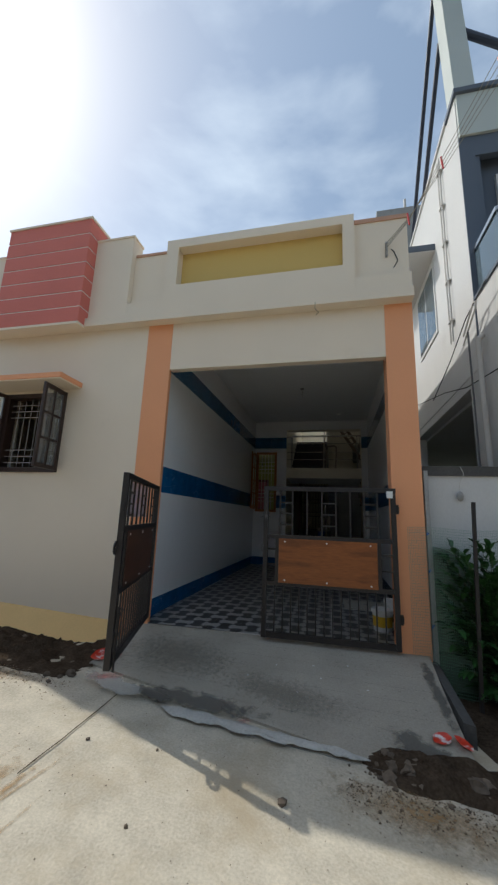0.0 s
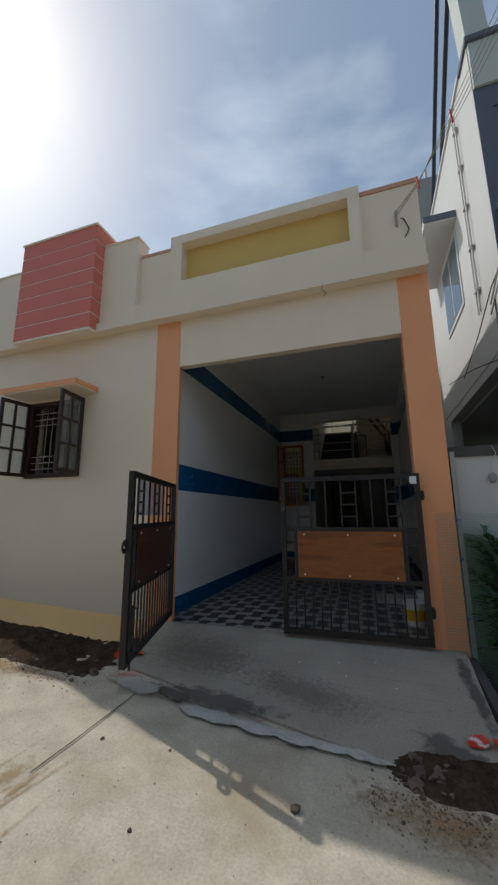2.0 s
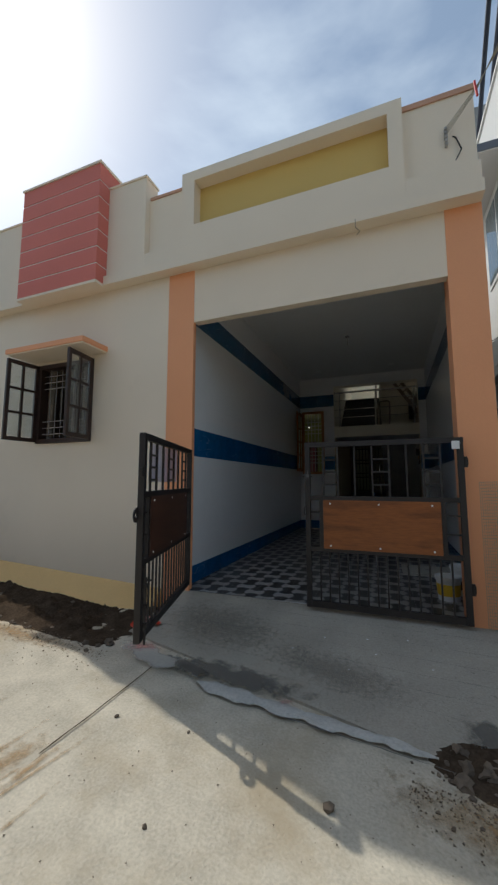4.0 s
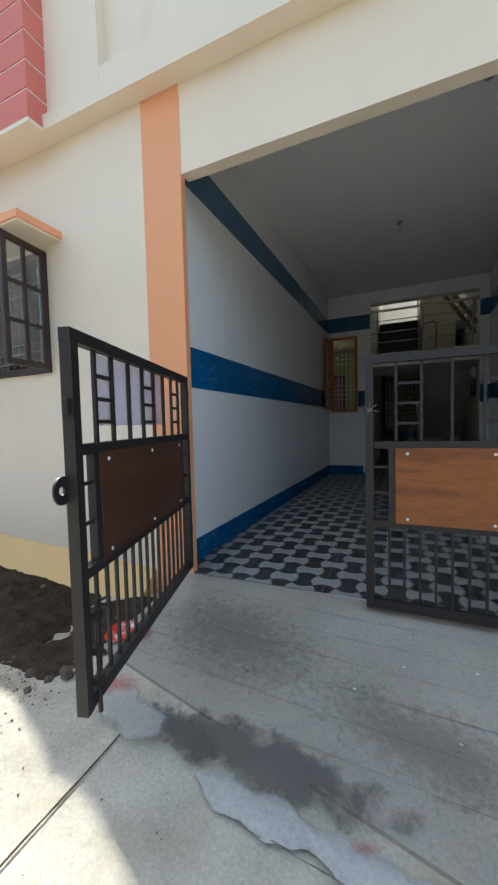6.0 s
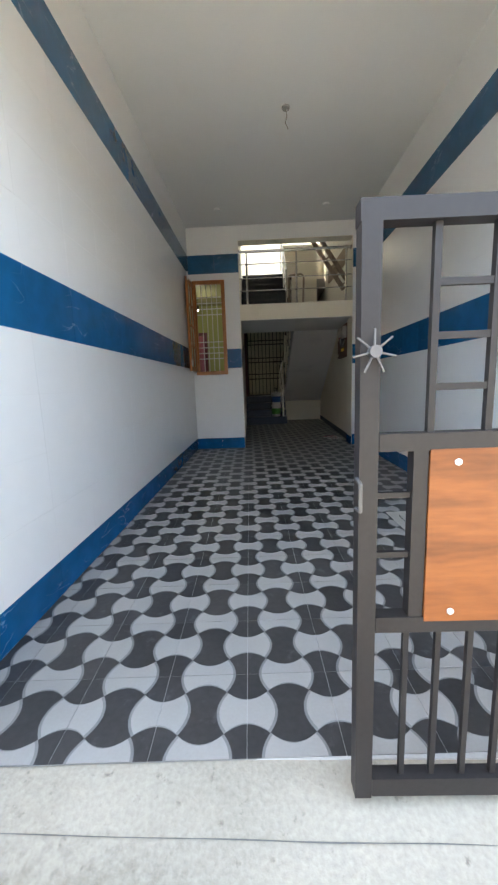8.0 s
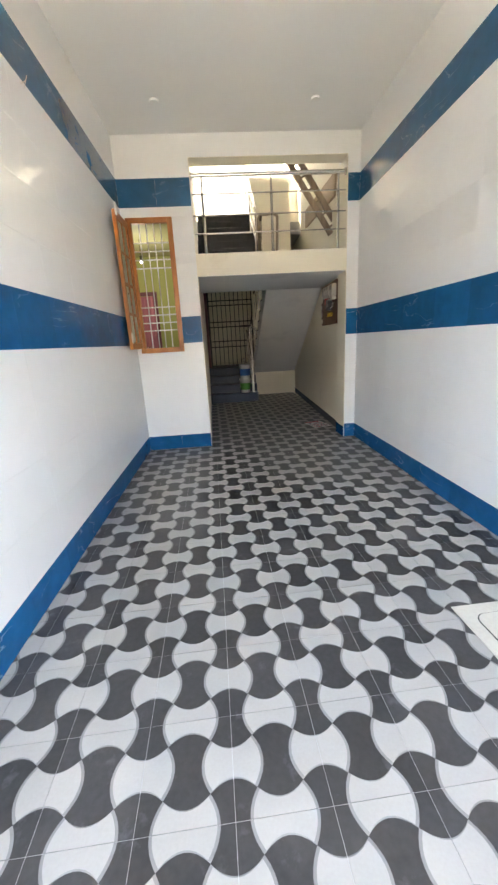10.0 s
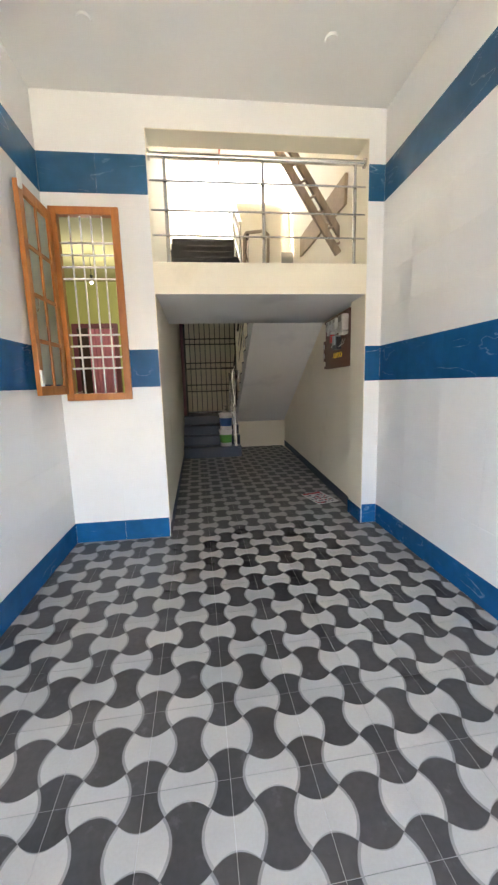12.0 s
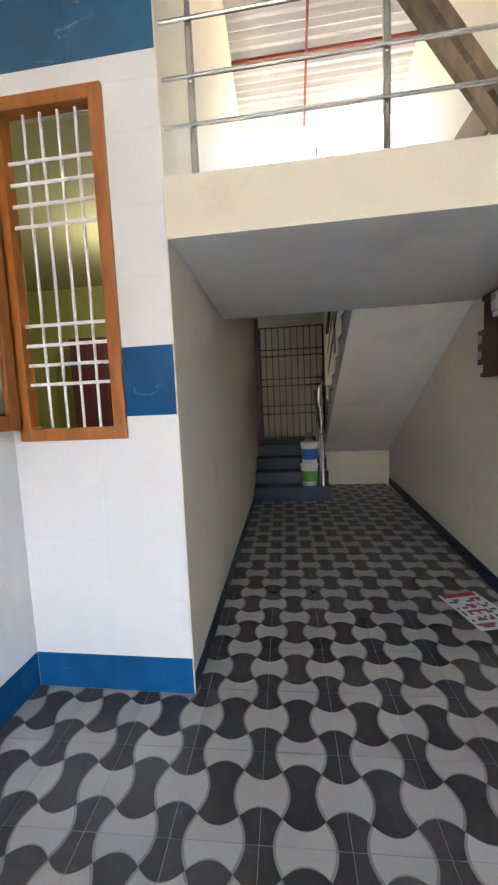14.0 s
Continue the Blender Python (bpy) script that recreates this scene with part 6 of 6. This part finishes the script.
# ---- neighbouring house ----
def build_neighbour():
    th = empty("neighbour_house", "white two storey house with slate blue balcony recess", "house")
    X = 3.98
    part("upper_side_wall", box(B(), X, X + 0.2, 0.85, 9.0, 3.2, 7.6), M_WHITE_N, th, "white sunlit side wall")
    part("lower_beam", box(B(), X + 0.01, X + 0.2, 1.251, 9.0, 3.05, 3.199), M_WHITE_N, th)
    part("lower_pier", box(B(), X + 0.01, X + 0.45, 0.30, 1.25, -0.5, 3.199), M_WHITE_N, th)
    part("lower_wall", box(B(), X + 0.01, X + 0.2, 4.6, 9.0, -0.5, 3.049), M_WHITE_N, th)
    part("inner_wall", box(B(), X + 2.6, X + 2.8, 0.3, 9.0, -0.5, 3.5), M_GREYWALL, th)
    part("floor_slab", box(B(), X + 0.2, X + 6, 0.85, 9.0, 3.0, 3.3), M_WHITE_N, th)
    part("front_wall_low", box(B(), X + 0.451, X + 6, 0.30, 0.55, -0.5, 3.19), M_WHITE_N, th, "pale ground floor wall")
    part("recess_back", box(B(), X + 0.2, X + 6, 1.05, 1.25, 3.3, 7.0), M_GREYBLUE, th, "slate blue balcony back wall")
    part("corner_trim", box(B(), X + 0.001, X + 0.2, 0.835, 0.849, 3.3, 6.80), M_GREYBLUE, th, "slate blue corner band")
    part("recess_cheek", box(B(), X + 0.2, X + 0.26, 0.86, 1.05, 3.3, 6.80), M_GREYBLUE, th, "slate blue cheek wall")
    part("lintel_dark", box(B(), X + 0.2, X + 6, 0.84, 0.94, 6.45, 6.80), M_GREYBLUE, th, "slate blue fascia")
    part("fascia", box(B(), X + 0.012, X + 6, 0.80, 1.2, 6.80, 7.55), M_PALEGREEN, th, "pale grey green fascia")
    part("parapet_cap", box(B(), X - 0.03, X + 6, 0.76, 1.24, 7.56, 7.64), M_GREYBLUE, th)
    part("side_cap", box(B(), X - 0.03, X + 0.22, 1.24, 9.0, 7.60, 7.66), M_WHITE_N, th)
    part("roof", box(B(), X + 0.2, X + 6, 1.2, 9.0, 7.0, 7.2), M_WHITE_N, th)
    # balcony
    part("balcony_slab", box(B(), X + 0.02, X + 6, 0.10, 0.84, 3.58, 4.14), M_WHITE_N, th)
    part("balcony_cap", box(B(), X + 0.0, X + 6, 0.07, 0.86, 4.141, 4.18), M_GREYBLUE, th)
    part("glass_pane", box(B(), X + 0.065, X + 0.075, 0.12, 0.98, 4.22, 4.84), M_DARKGLASS, th, "tinted balcony glass")
    part("glass_pane", box(B(), X + 0.12, X + 3.0, 0.115, 0.125, 4.22, 4.84), M_DARKGLASS, th, "tinted balcony glass")
    part("top_rail", bar(B(), (X + 0.07, 1.02, 4.88), (X + 0.07, 0.12, 4.88), 0.05, 0.05), M_STEEL, th)
    part("top_rail", bar(B(), (X + 0.07, 0.12, 4.88), (X + 6, 0.12, 4.88), 0.05, 0.05), M_STEEL, th)
    part("rail_post", bar(B(), (X + 0.07, 1.0, 4.18), (X + 0.07, 1.0, 4.88), 0.05, 0.05), M_DARKSTEEL, th)
    part("front_wall_mid", box(B(), X + 0.02, X + 6, 0.31, 0.84, 3.201, 3.579), M_WHITE_N, th)
    # balcony door
    wd = part("balcony_door", box(B(), X + 0.50, X + 1.7, 0.99, 1.05, 4.15, 6.22), M_WHITE_N, th, "white framed balcony door")
    part("pane", box(B(), X + 0.58, X + 1.06, 0.98, 0.995, 4.25, 6.12), M_DARKGLASS, wd)
    part("pane", box(B(), X + 1.12, X + 1.62, 0.98, 0.995, 4.25, 6.12), M_DARKGLASS, wd)
    # side window with hood
    wn2 = part("side_window", box(B(), X - 0.02, X, 2.45, 3.75, 4.55, 5.95), M_WHITE_N, th, "white framed sliding window")
    part("pane", box(B(), X - 0.026, X - 0.02, 2.51, 3.07, 4.62, 5.88), M_DARKGLASS, wn2)
    part("pane", box(B(), X - 0.026, X - 0.02, 3.13, 3.69, 4.62, 5.88), M_DARKGLASS, wn2)
    part("window_hood", box(B(), X - 0.50, X, 2.30, 4.4, 6.08, 6.20), M_WHITE_N, th)
    part("hood_edge", box(B(), X - 0.51, X, 2.285, 2.30, 6.10, 6.22), M_GREYBLUE, th)
    # down pipes
    for y, x in ((1.72, X - 0.04), (1.62, X - 0.04)):
        part("conduit", tube(B(), [(x, y, 7.35), (x, y, 3.95)], 0.012, 10), M_PIPE, th, "pale plastic conduit", smooth=True)
    for z in (4.3, 5.0, 5.7, 6.4, 7.1):
        part("conduit_clip", box(B(), X - 0.058, X - 0.0005, 1.595, 1.745, z - 0.012, z + 0.012), M_PIPE, th)
    part("flood_lamp", bar(B(), (X + 0.30, 0.06, 3.52), (X + 0.46, 0.02, 3.78), 0.05, 0.09), M_BLACKPL, th, "black outdoor lamp under the balcony")
    # rear storey with its roof pipe
    part("rear_storey", box(B(), X - 0.05, X + 5.0, 9.2, 13.0, 7.2, 13.55), M_GREYWALL, th, "grey unpainted rear storey")
    part("roof_pipe", rod(B(), (X + 1.05, 9.3, 13.5), (X + 1.05, 9.3, 14.0), 0.05, 8), M_PIPE, th)
    part("down_pipe", tube(B(), [(X - 0.02, 0.62, 3.52), (X - 0.08, 0.62, 3.46), (X - 0.08, 0.62, 1.2), (X - 0.08, 0.62, -0.3)], 0.034, 12), M_PIPE, th, "grey plastic down pipe", smooth=True)
    part("iron_pipe", tube(B(), [(X - 0.10, 0.86, 3.72), (X - 0.10, 0.86, 1.5), (X - 0.10, 0.80, -0.3)], 0.012, 8), M_DULL, th, "dark iron pipe", smooth=True)
    br = B()
    tube(br, [(X - 0.10, 1.05, 3.60), (X - 0.10, 0.55, 3.86), (X - 0.10, 0.52, 3.93), (X - 0.10, 0.60, 3.96), (X - 0.10, 1.02, 3.72)], 0.011, 8)
    part("pole_bracket", br, M_PIPE, th, "bent iron bracket")
    # slanting roof frame
    bm = B()
    poly_prism(bm, [(0.86, 7.66), (1.20, 7.66), (1.42, 10.8), (1.08, 10.8)], 0, X + 0.02, X + 0.31)
    part("roof_fin", bm, M_PALEGREEN, th, "tall slanting concrete fin")
    part("roof_strut", rod(B(), (X + 0.05, 4.3, 7.62), (X + 0.05, 1.35, 10.9), 0.040, 12), M_DARKSTEEL, th, "blue black steel strut")
    part("roof_strut", rod(B(), (X + 0.05, 3.2, 7.62), (X + 0.05, 1.35, 9.5), 0.040, 12), M_DARKSTEEL, th, "blue black steel strut")
    part("roof_beam", rod(B(), (X + 0.30, 1.05, 9.14), (X + 3.0, 1.0, 6.5 + 0.17), 0.06, 12), M_DARKSTEEL, th, "blue black steel beam")
    # wires on the wall
    part("wall_cable", tube(B(), [(X - 0.02, 4.2, 3.75), (X - 0.05, 2.2, 3.32), (X - 0.05, 1.2, 3.05), (X - 0.05, 0.26, 2.92)], 0.008, 6), M_WIRE_K, th, "black cable")
    part("wall_cable", tube(B(), [(X - 0.02, 3.0, 3.45), (X - 0.05, 1.8, 3.7), (X - 0.1, 0.9, 3.9), (X - 0.1, 0.2, 4.0)], 0.007, 6), M_WIRE_K, th, "black cable")


build_neighbour()


# ---- across the road, behind the walk: unseen wall added to keep low sky light out of the porch ----
wall_boxes("wall_skyblock", [(-16.0, 24.0, -10.2, -9.9, -0.6, 5.0)], M_SKYBLOCK, "unseen added wall across the road that blocks low sky light")

# ---- far end of the road ----
bm = B()
poly_prism(bm, [(-3.55, -2.9), (-3.75, -2.9), (-4.75, 0.16), (-4.55, 0.16)], 2, -0.5, 0.86)
solid("end_wall_low", bm, M_LOWWALL, "low stained grey plaster wall at the road end", "wall", kind="structure")
gp = empty("side_pillar", "yellow painted side gate pillar", "pillar")
part("shaft", box(B(), -4.88, -4.58, 0.17, 0.45, -0.4, 1.86, 0.006), M_PLINTH, gp)
part("cap", box(B(), -4.91, -4.55, 0.165, 0.48, 1.86, 1.90, 0.006), M_PLINTH, gp)
sg = empty("side_gate", "dark steel side gate with small square bars", "gate")
for x in [-4.56 + 0.115 * i for i in range(8)]:
    part("upright", bar(B(), (x, 0.25, 0.42), (x, 0.25, 1.84), 0.014, 0.014), M_IRON, sg)
for x in [-4.50 + 0.115 * i for i in range(7)]:
    part("short_upright", bar(B(), (x, 0.25, 0.42), (x, 0.25, 0.88), 0.012, 0.012), M_IRON, sg)
for z in (0.43, 0.88, 1.07, 1.26, 1.45, 1.64, 1.83):
    part("cross_bar", bar(B(), (-4.578, 0.25, z), (-3.742, 0.25, z), 0.014, 0.018), M_IRON, sg)
wall_boxes("side_step", [(-4.70, -3.862, -0.22, 0.10, -0.4, 0.17), (-4.578, -3.742, 0.101, 0.42, -0.4, 0.40)], M_PLINTH, "yellow painted side entrance steps", "step")
wall_boxes("yellow_side_wall", [(-5.75, -3.742, 0.95, 1.10, -0.4, 2.02)], M_PLINTH, "yellow wall behind the side gate")


def far_tree(x, y, h, w, seed, label="dark leafy tree far across the field"):
    th = empty("tree", label, "tree")
    rnd = random.Random(seed)
    tr = B()
    zb = ground_z(x, y)
    rod(tr, (x, y, zb - 0.2), (x, y, zb + h * 0.5), h * 0.035, 8, h * 0.02)
    for k in range(5):
        a = rnd.random() * 6.28
        rod(tr, (x, y, zb + h * (0.3 + 0.04 * k)), (x + w * 0.3 * math.cos(a), y + w * 0.3 * math.sin(a), zb + h * 0.7), h * 0.015, 6, h * 0.006)
    part("trunk", tr, M_BARK, th)
    vs, fs = [], []
    clumps = [(rnd.gauss(0, 0.32) * w, rnd.gauss(0, 0.32) * w, h * (0.22 + 0.66 * rnd.random())) for _ in range(26)]
    for cx, cy, cz in clumps:
        cz = min(cz, h * (1.0 - 0.35 * min(1, math.hypot(cx, cy) / w)))
        for _ in range(110):
            d = Vector((rnd.gauss(0, 1), rnd.gauss(0, 1), rnd.gauss(0, 0.6))) * w * 0.075
            c = Vector((x + cx, y + cy, zb + cz)) + d
            s = h * 0.034 * (0.6 + rnd.random())
            u = Vector((rnd.gauss(0, 1), rnd.gauss(0, 1), rnd.gauss(0, 1))).normalized() * s
            v = Vector((rnd.gauss(0, 1), rnd.gauss(0, 1), rnd.gauss(0, 1))).normalized() * s
            i = len(vs)
            vs += [c - u, c + v, c + u, c - v]
            fs.append((i, i + 1, i + 2, i + 3))
    me = bpy.data.meshes.new("crown")
    me.from_pydata(vs, [], fs)
    me.materials.append(M_TREE)
    ob = new("crown", me)
    ob.parent = th


rt = random.Random(4)
for k in range(16):
    far_tree(-52 - 6 * k + rt.uniform(-3, 3), 22 + 4 * k + rt.uniform(-6, 6), 4.6 + 2.6 * rt.random(), 6 + 3.5 * rt.random(), 40 + k)
for k in range(7):
    far_tree(-75 - 6 * k, -4 + 9 * k + rt.uniform(-3, 3), 4.6 + 2.4 * rt.random(), 6 + 3 * rt.random(), 80 + k)
for x, y, w2, h2 in ((-68, 36, 7, 4.2), (-74, 22, 6, 3.4), (-60, 46, 5, 3.6)):
    fh = empty("far_house", "small blue walled house far across the field", "house")
    z = ground_z(x, y)
    part("wall", box(B(), x - w2 / 2, x + w2 / 2, y - 2.5, y + 2.5, z - 0.3, z + h2), M_FARHOUSE, fh)
    part("roof", box(B(), x - w2 / 2 - 0.3, x + w2 / 2 + 0.3, y - 2.8, y + 2.8, z + h2, z + h2 + 0.25), M_WHITE_N, fh)
    for k in (-1, 1):
        part("window", box(B(), x + w2 / 2, x + w2 / 2 + 0.06, y + k * 1.2 - 0.5, y + k * 1.2 + 0.5, z + 1.2, z + 2.3), M_BLACKPL, fh)


def build_scrub():
    rnd = random.Random(6)
    vs, fs = [], []
    for _ in range(9000):
        x, y = -9 - 45 * rnd.random() ** 1.5, -12 + 60 * rnd.random()
        z = ground_z(x, y)
        h = 0.08 + 0.30 * rnd.random()
        a = rnd.random() * 6.28
        w2 = 0.03 + 0.10 * rnd.random()
        i = len(vs)
        vs += [(x - w2 * math.cos(a), y - w2 * math.sin(a), z), (x + w2 * math.cos(a), y + w2 * math.sin(a), z), (x + rnd.uniform(-0.1, 0.1), y, z + h)]
        fs.append((i, i + 1, i + 2))
    me = bpy.data.meshes.new("scrub")
    me.from_pydata(vs, [], fs)
    me.materials.append(M_SCRUB)
    tagged(new("scrub", me), "low dry green scrub and grass on the field", "grass", kind="stuff")


build_scrub()


# ---- tiles, last ----
TILE_X, TILE_Y, TILE_TURN = 0.315, 0.337, 1.5
TILE_AT = Vector((1.288, 4.749, 0))


def bone_tile_mesh():
    """One cement tile: a whole dark bone, four half pale bones and four quarter dark bones, the pale ones raised with a grey rim."""
    bm = B()
    ax, ay = TILE_X / 2, TILE_Y / 2
    k = 0.20
    gap = 0.0008
    n = 8

    def curved(ci, cj, u, v, light):
        if light:
            x, y = u * (1 + 2 * k * (1 - 4 * v * v)), v * (1 - 2 * k * (1 - 4 * u * u))
        else:
            x, y = u * (1 - 2 * k * (1 - 4 * v * v)), v * (1 + 2 * k * (1 - 4 * u * u))
        return (ci + x) * ax, (cj + y) * ay

    def region(ci, cj, u0, u1, v0, v1, light, z, s):
        """Outline of a cell or a part of it; edges on a cell's own border are drawn in by s."""
        def lim(t):
            return t * s if abs(abs(t) - 0.5) < 1e-6 else t
        out = []
        for i in range(n):
            out.append((u0 + (u1 - u0) * i / n, v0))
        for i in range(n):
            out.append((u1, v0 + (v1 - v0) * i / n))
        for i in range(n):
            out.append((u1 + (u0 - u1) * i / n, v1))
        for i in range(n):
            out.append((u0, v1 + (v0 - v1) * i / n))
        pts = []
        for u, v in out:
            x, y = curved(ci, cj, u, v, light)
            if s < 1:
                x, y = ci * ax + (x - ci * ax) * s, cj * ay + (y - cj * ay) * s
            x, y = min(max(x, gap), TILE_X - gap), min(max(y, gap), TILE_Y - gap)
            pts.append(bm.verts.new((x, y, z)))
        return pts

    cells = [(1, 1, -0.5, 0.5, -0.5, 0.5, False), (1, 0, -0.5, 0.5, 0, 0.5, True), (1, 2, -0.5, 0.5, -0.5, 0, True),
             (0, 1, 0, 0.5, -0.5, 0.5, True), (2, 1, -0.5, 0, -0.5, 0.5, True),
             (0, 0, 0, 0.5, 0, 0.5, False), (2, 0, -0.5, 0, 0, 0.5, False), (0, 2, 0, 0.5, -0.5, 0, False), (2, 2, -0.5, 0, -0.5, 0, False)]
    for ci, cj, u0, u1, v0, v1, light in cells:
        o = region(ci, cj, u0, u1, v0, v1, light, -0.0015, 1.0)
        if light:
            i2 = region(ci, cj, u0, u1, v0, v1, light, 0.0, 0.91)
            f = bm.faces.new(i2)
            f.material_index = 0
            for q in range(len(o)):
                r = (q + 1) % len(o)
                f = bm.faces.new((o[q], o[r], i2[r], i2[q]))
                f.material_index = 2
        else:
            f = bm.faces.new(o)
            f.material_index = 1
    for x0, y0, x1, y1 in ((gap, gap, TILE_X - gap, gap), (TILE_X - gap, gap, TILE_X - gap, TILE_Y - gap), (TILE_X - gap, TILE_Y - gap, gap, TILE_Y - gap), (gap, TILE_Y - gap, gap, gap)):
        f = bm.faces.new([bm.verts.new(c) for c in ((x0, y0, -0.0015), (x1, y1, -0.0015), (x1, y1, -0.006), (x0, y0, -0.006))])
        f.material_index = 2
    for f in bm.faces:
        if f.normal.z < -0.5:
            f.normal_flip()
    me = bpy.data.meshes.new("floor_tile")
    bm.normal_update()
    for f in bm.faces:
        if abs(f.normal.z) > 0.3 and f.normal.z < 0:
            f.normal_flip()
    bm.to_mesh(me)
    bm.free()
    for m in (M_BONE_L, M_BONE_D, M_BONE_R):
        me.materials.append(m)
    return me


def lay_floor():
    me = bone_tile_mesh()
    turn = pose(0, 0, 0, 0, 0, TILE_TURN)
    for j in range(-14, 18):
        for i in range(-5, 6):
            m = Matrix.Translation(TILE_AT) @ turn @ pose(i * TILE_X, j * TILE_Y, 0)
            x, y = m.translation.x, m.translation.y
            if x > W or x + TILE_X < 0:
                continue
            if y > YE + 0.25 and (x + TILE_X < xl(y) - 0.02 or x > xr(y) + 0.05):
                continue
            if y > STEP_Y + 0.1 and x + TILE_X < 1.9:
                continue
            if y > 10.70:
                continue
            ob = new("floor_tile", me)
            ob.parent = FLOOR
            ob.matrix_basis = m


lay_floor()


def tile_wall(parent, origin, along, length, courses, normal, first=0.0, skip=None):
    """Wall tiles, 8 mm thick, in courses of (z0, z1, material, width) laid from origin in the direction along."""
    shared = {}
    along, normal = Vector(along), Vector(normal)
    for row, (z0, z1, mat, width) in enumerate(courses):
        s = -first
        while s < length - 0.001:
            a, b = max(0.0, s), min(length, s + width)
            s += width
            if b - a < 0.012 or (skip and skip(a, b, z0, z1)):
                continue
            key = (round(b - a, 4), round(z1 - z0, 4), mat.name)
            if key not in shared:
                bm = B()
                g = 0.0004
                box(bm, g, b - a - g, -0.0019, 0.0, g, z1 - z0 - g, 0.0005)
                shared[key] = mesh_of("wall_tile", bm, mat)
            ob = new("wall_tile", shared[key])
            ob.parent = parent
            # local x runs along the wall, local -y faces into the wall
            m = Matrix.Identity(4)
            up = Vector((0, 0, 1))
            for c in range(3):
                m[c][0], m[c][1], m[c][2] = along[c], normal[c], up[c]
            m.translation = Vector(origin) + along * a + up * z0
            ob.matrix_basis = m


def courses(tw=0.46):
    rows = [(0.0, 0.198, M_TILE_B, tw)]
    for k in range(4):
        rows.append((0.198 + 1.27 / 4 * k, 0.198 + 1.27 / 4 * (k + 1), M_TILE_W, tw))
    rows.append((1.468, 1.803, M_TILE_B, tw))
    for k in range(4):
        rows.append((1.803 + 1.284 / 4 * k, 1.803 + 1.284 / 4 * (k + 1), M_TILE_W, tw))
    rows.append((3.087, 3.394, M_TILE_SHEEN, tw))
    return rows


tile_wall(WALL_L, (0, 0.052, 0), (0, 1, 0), YE - 0.052, courses(), (1, 0, 0))
tile_wall(WALL_R, (W, 0.245, 0), (0, 1, 0), YE - 0.245, courses(), (-1, 0, 0), first=0.1)


def in_window(a, b, z0, z1):
    return a < WX1 - 0.002 and b > WX0 + 0.002 and z0 < WZ1 and z1 > WZ0


def pier_tiles():
    """Pier beside the window: tiles cut round the frame."""
    for z0, z1, mat, tw in courses():
        spans = [(z0, z1, 0.0, 0.879)]
        if z1 > WZ0 and z0 < WZ1:
            spans = []
            if z0 < WZ0:
                spans.append((z0, WZ0, 0.0, 0.879))
            if z1 > WZ1:
                spans.append((WZ1, z1, 0.0, 0.879))
            a, b = max(z0, WZ0), min(z1, WZ1)
            spans.append((a, b, WX1, 0.879))
            spans.append((a, b, 0.0, WX0))
        for a, b, x0, x1 in spans:
            if b - a > 0.01:
                tile_wall(WALL_E, (x0, YE, 0), (1, 0, 0), x1 - x0, [(a, b, mat, tw)], (0, -1, 0))
    for z0, z1, mat, tw in courses():
        tile_wall(WALL_P, (2.847, YE, 0), (1, 0, 0), W - 2.847, [(z0, z1, mat, tw)], (0, -1, 0))


pier_tiles()


def hall_skirting():
    sk = new("skirting", mesh_of("skirting", box(B(), 2.8462, 2.848, YE + 0.01, YE + 0.02, 0, 0.15), M_TILE_B))
    tagged(sk, "dark blue skirting tiles in the stair hall", "skirting", kind="structure")
    for f, side in ((xr, -1), (xl, 1)):
        y = YE + 0.01
        while y < (10.6 if side < 0 else 9.5):
            y1 = min(y + 0.46, 10.69)
            xa, xb = (f(max(y, YE + 0.232)), f(y1))
            bm = B()
            h = 0.12 if side < 0 else 0.11
            pts = [(xa, y), (xb, y1), (xb + side * 0.009, y1), (xa + side * 0.009, y)]
            poly_prism(bm, pts, 2, 0.0, h)
            ob = new("skirting_tile", mesh_of("skirting_tile", bm, M_STEP))
            ob.parent = sk
            y = y1 + 0.002
    bm = box(B(), 2.834, 2.8412, YE + 0.004, 6.06, 0.0, 0.15)
    ob = new("skirting_tile", mesh_of("skirting_tile", bm, M_TILE_B))
    ob.parent = sk
    return sk


hall_skirting()
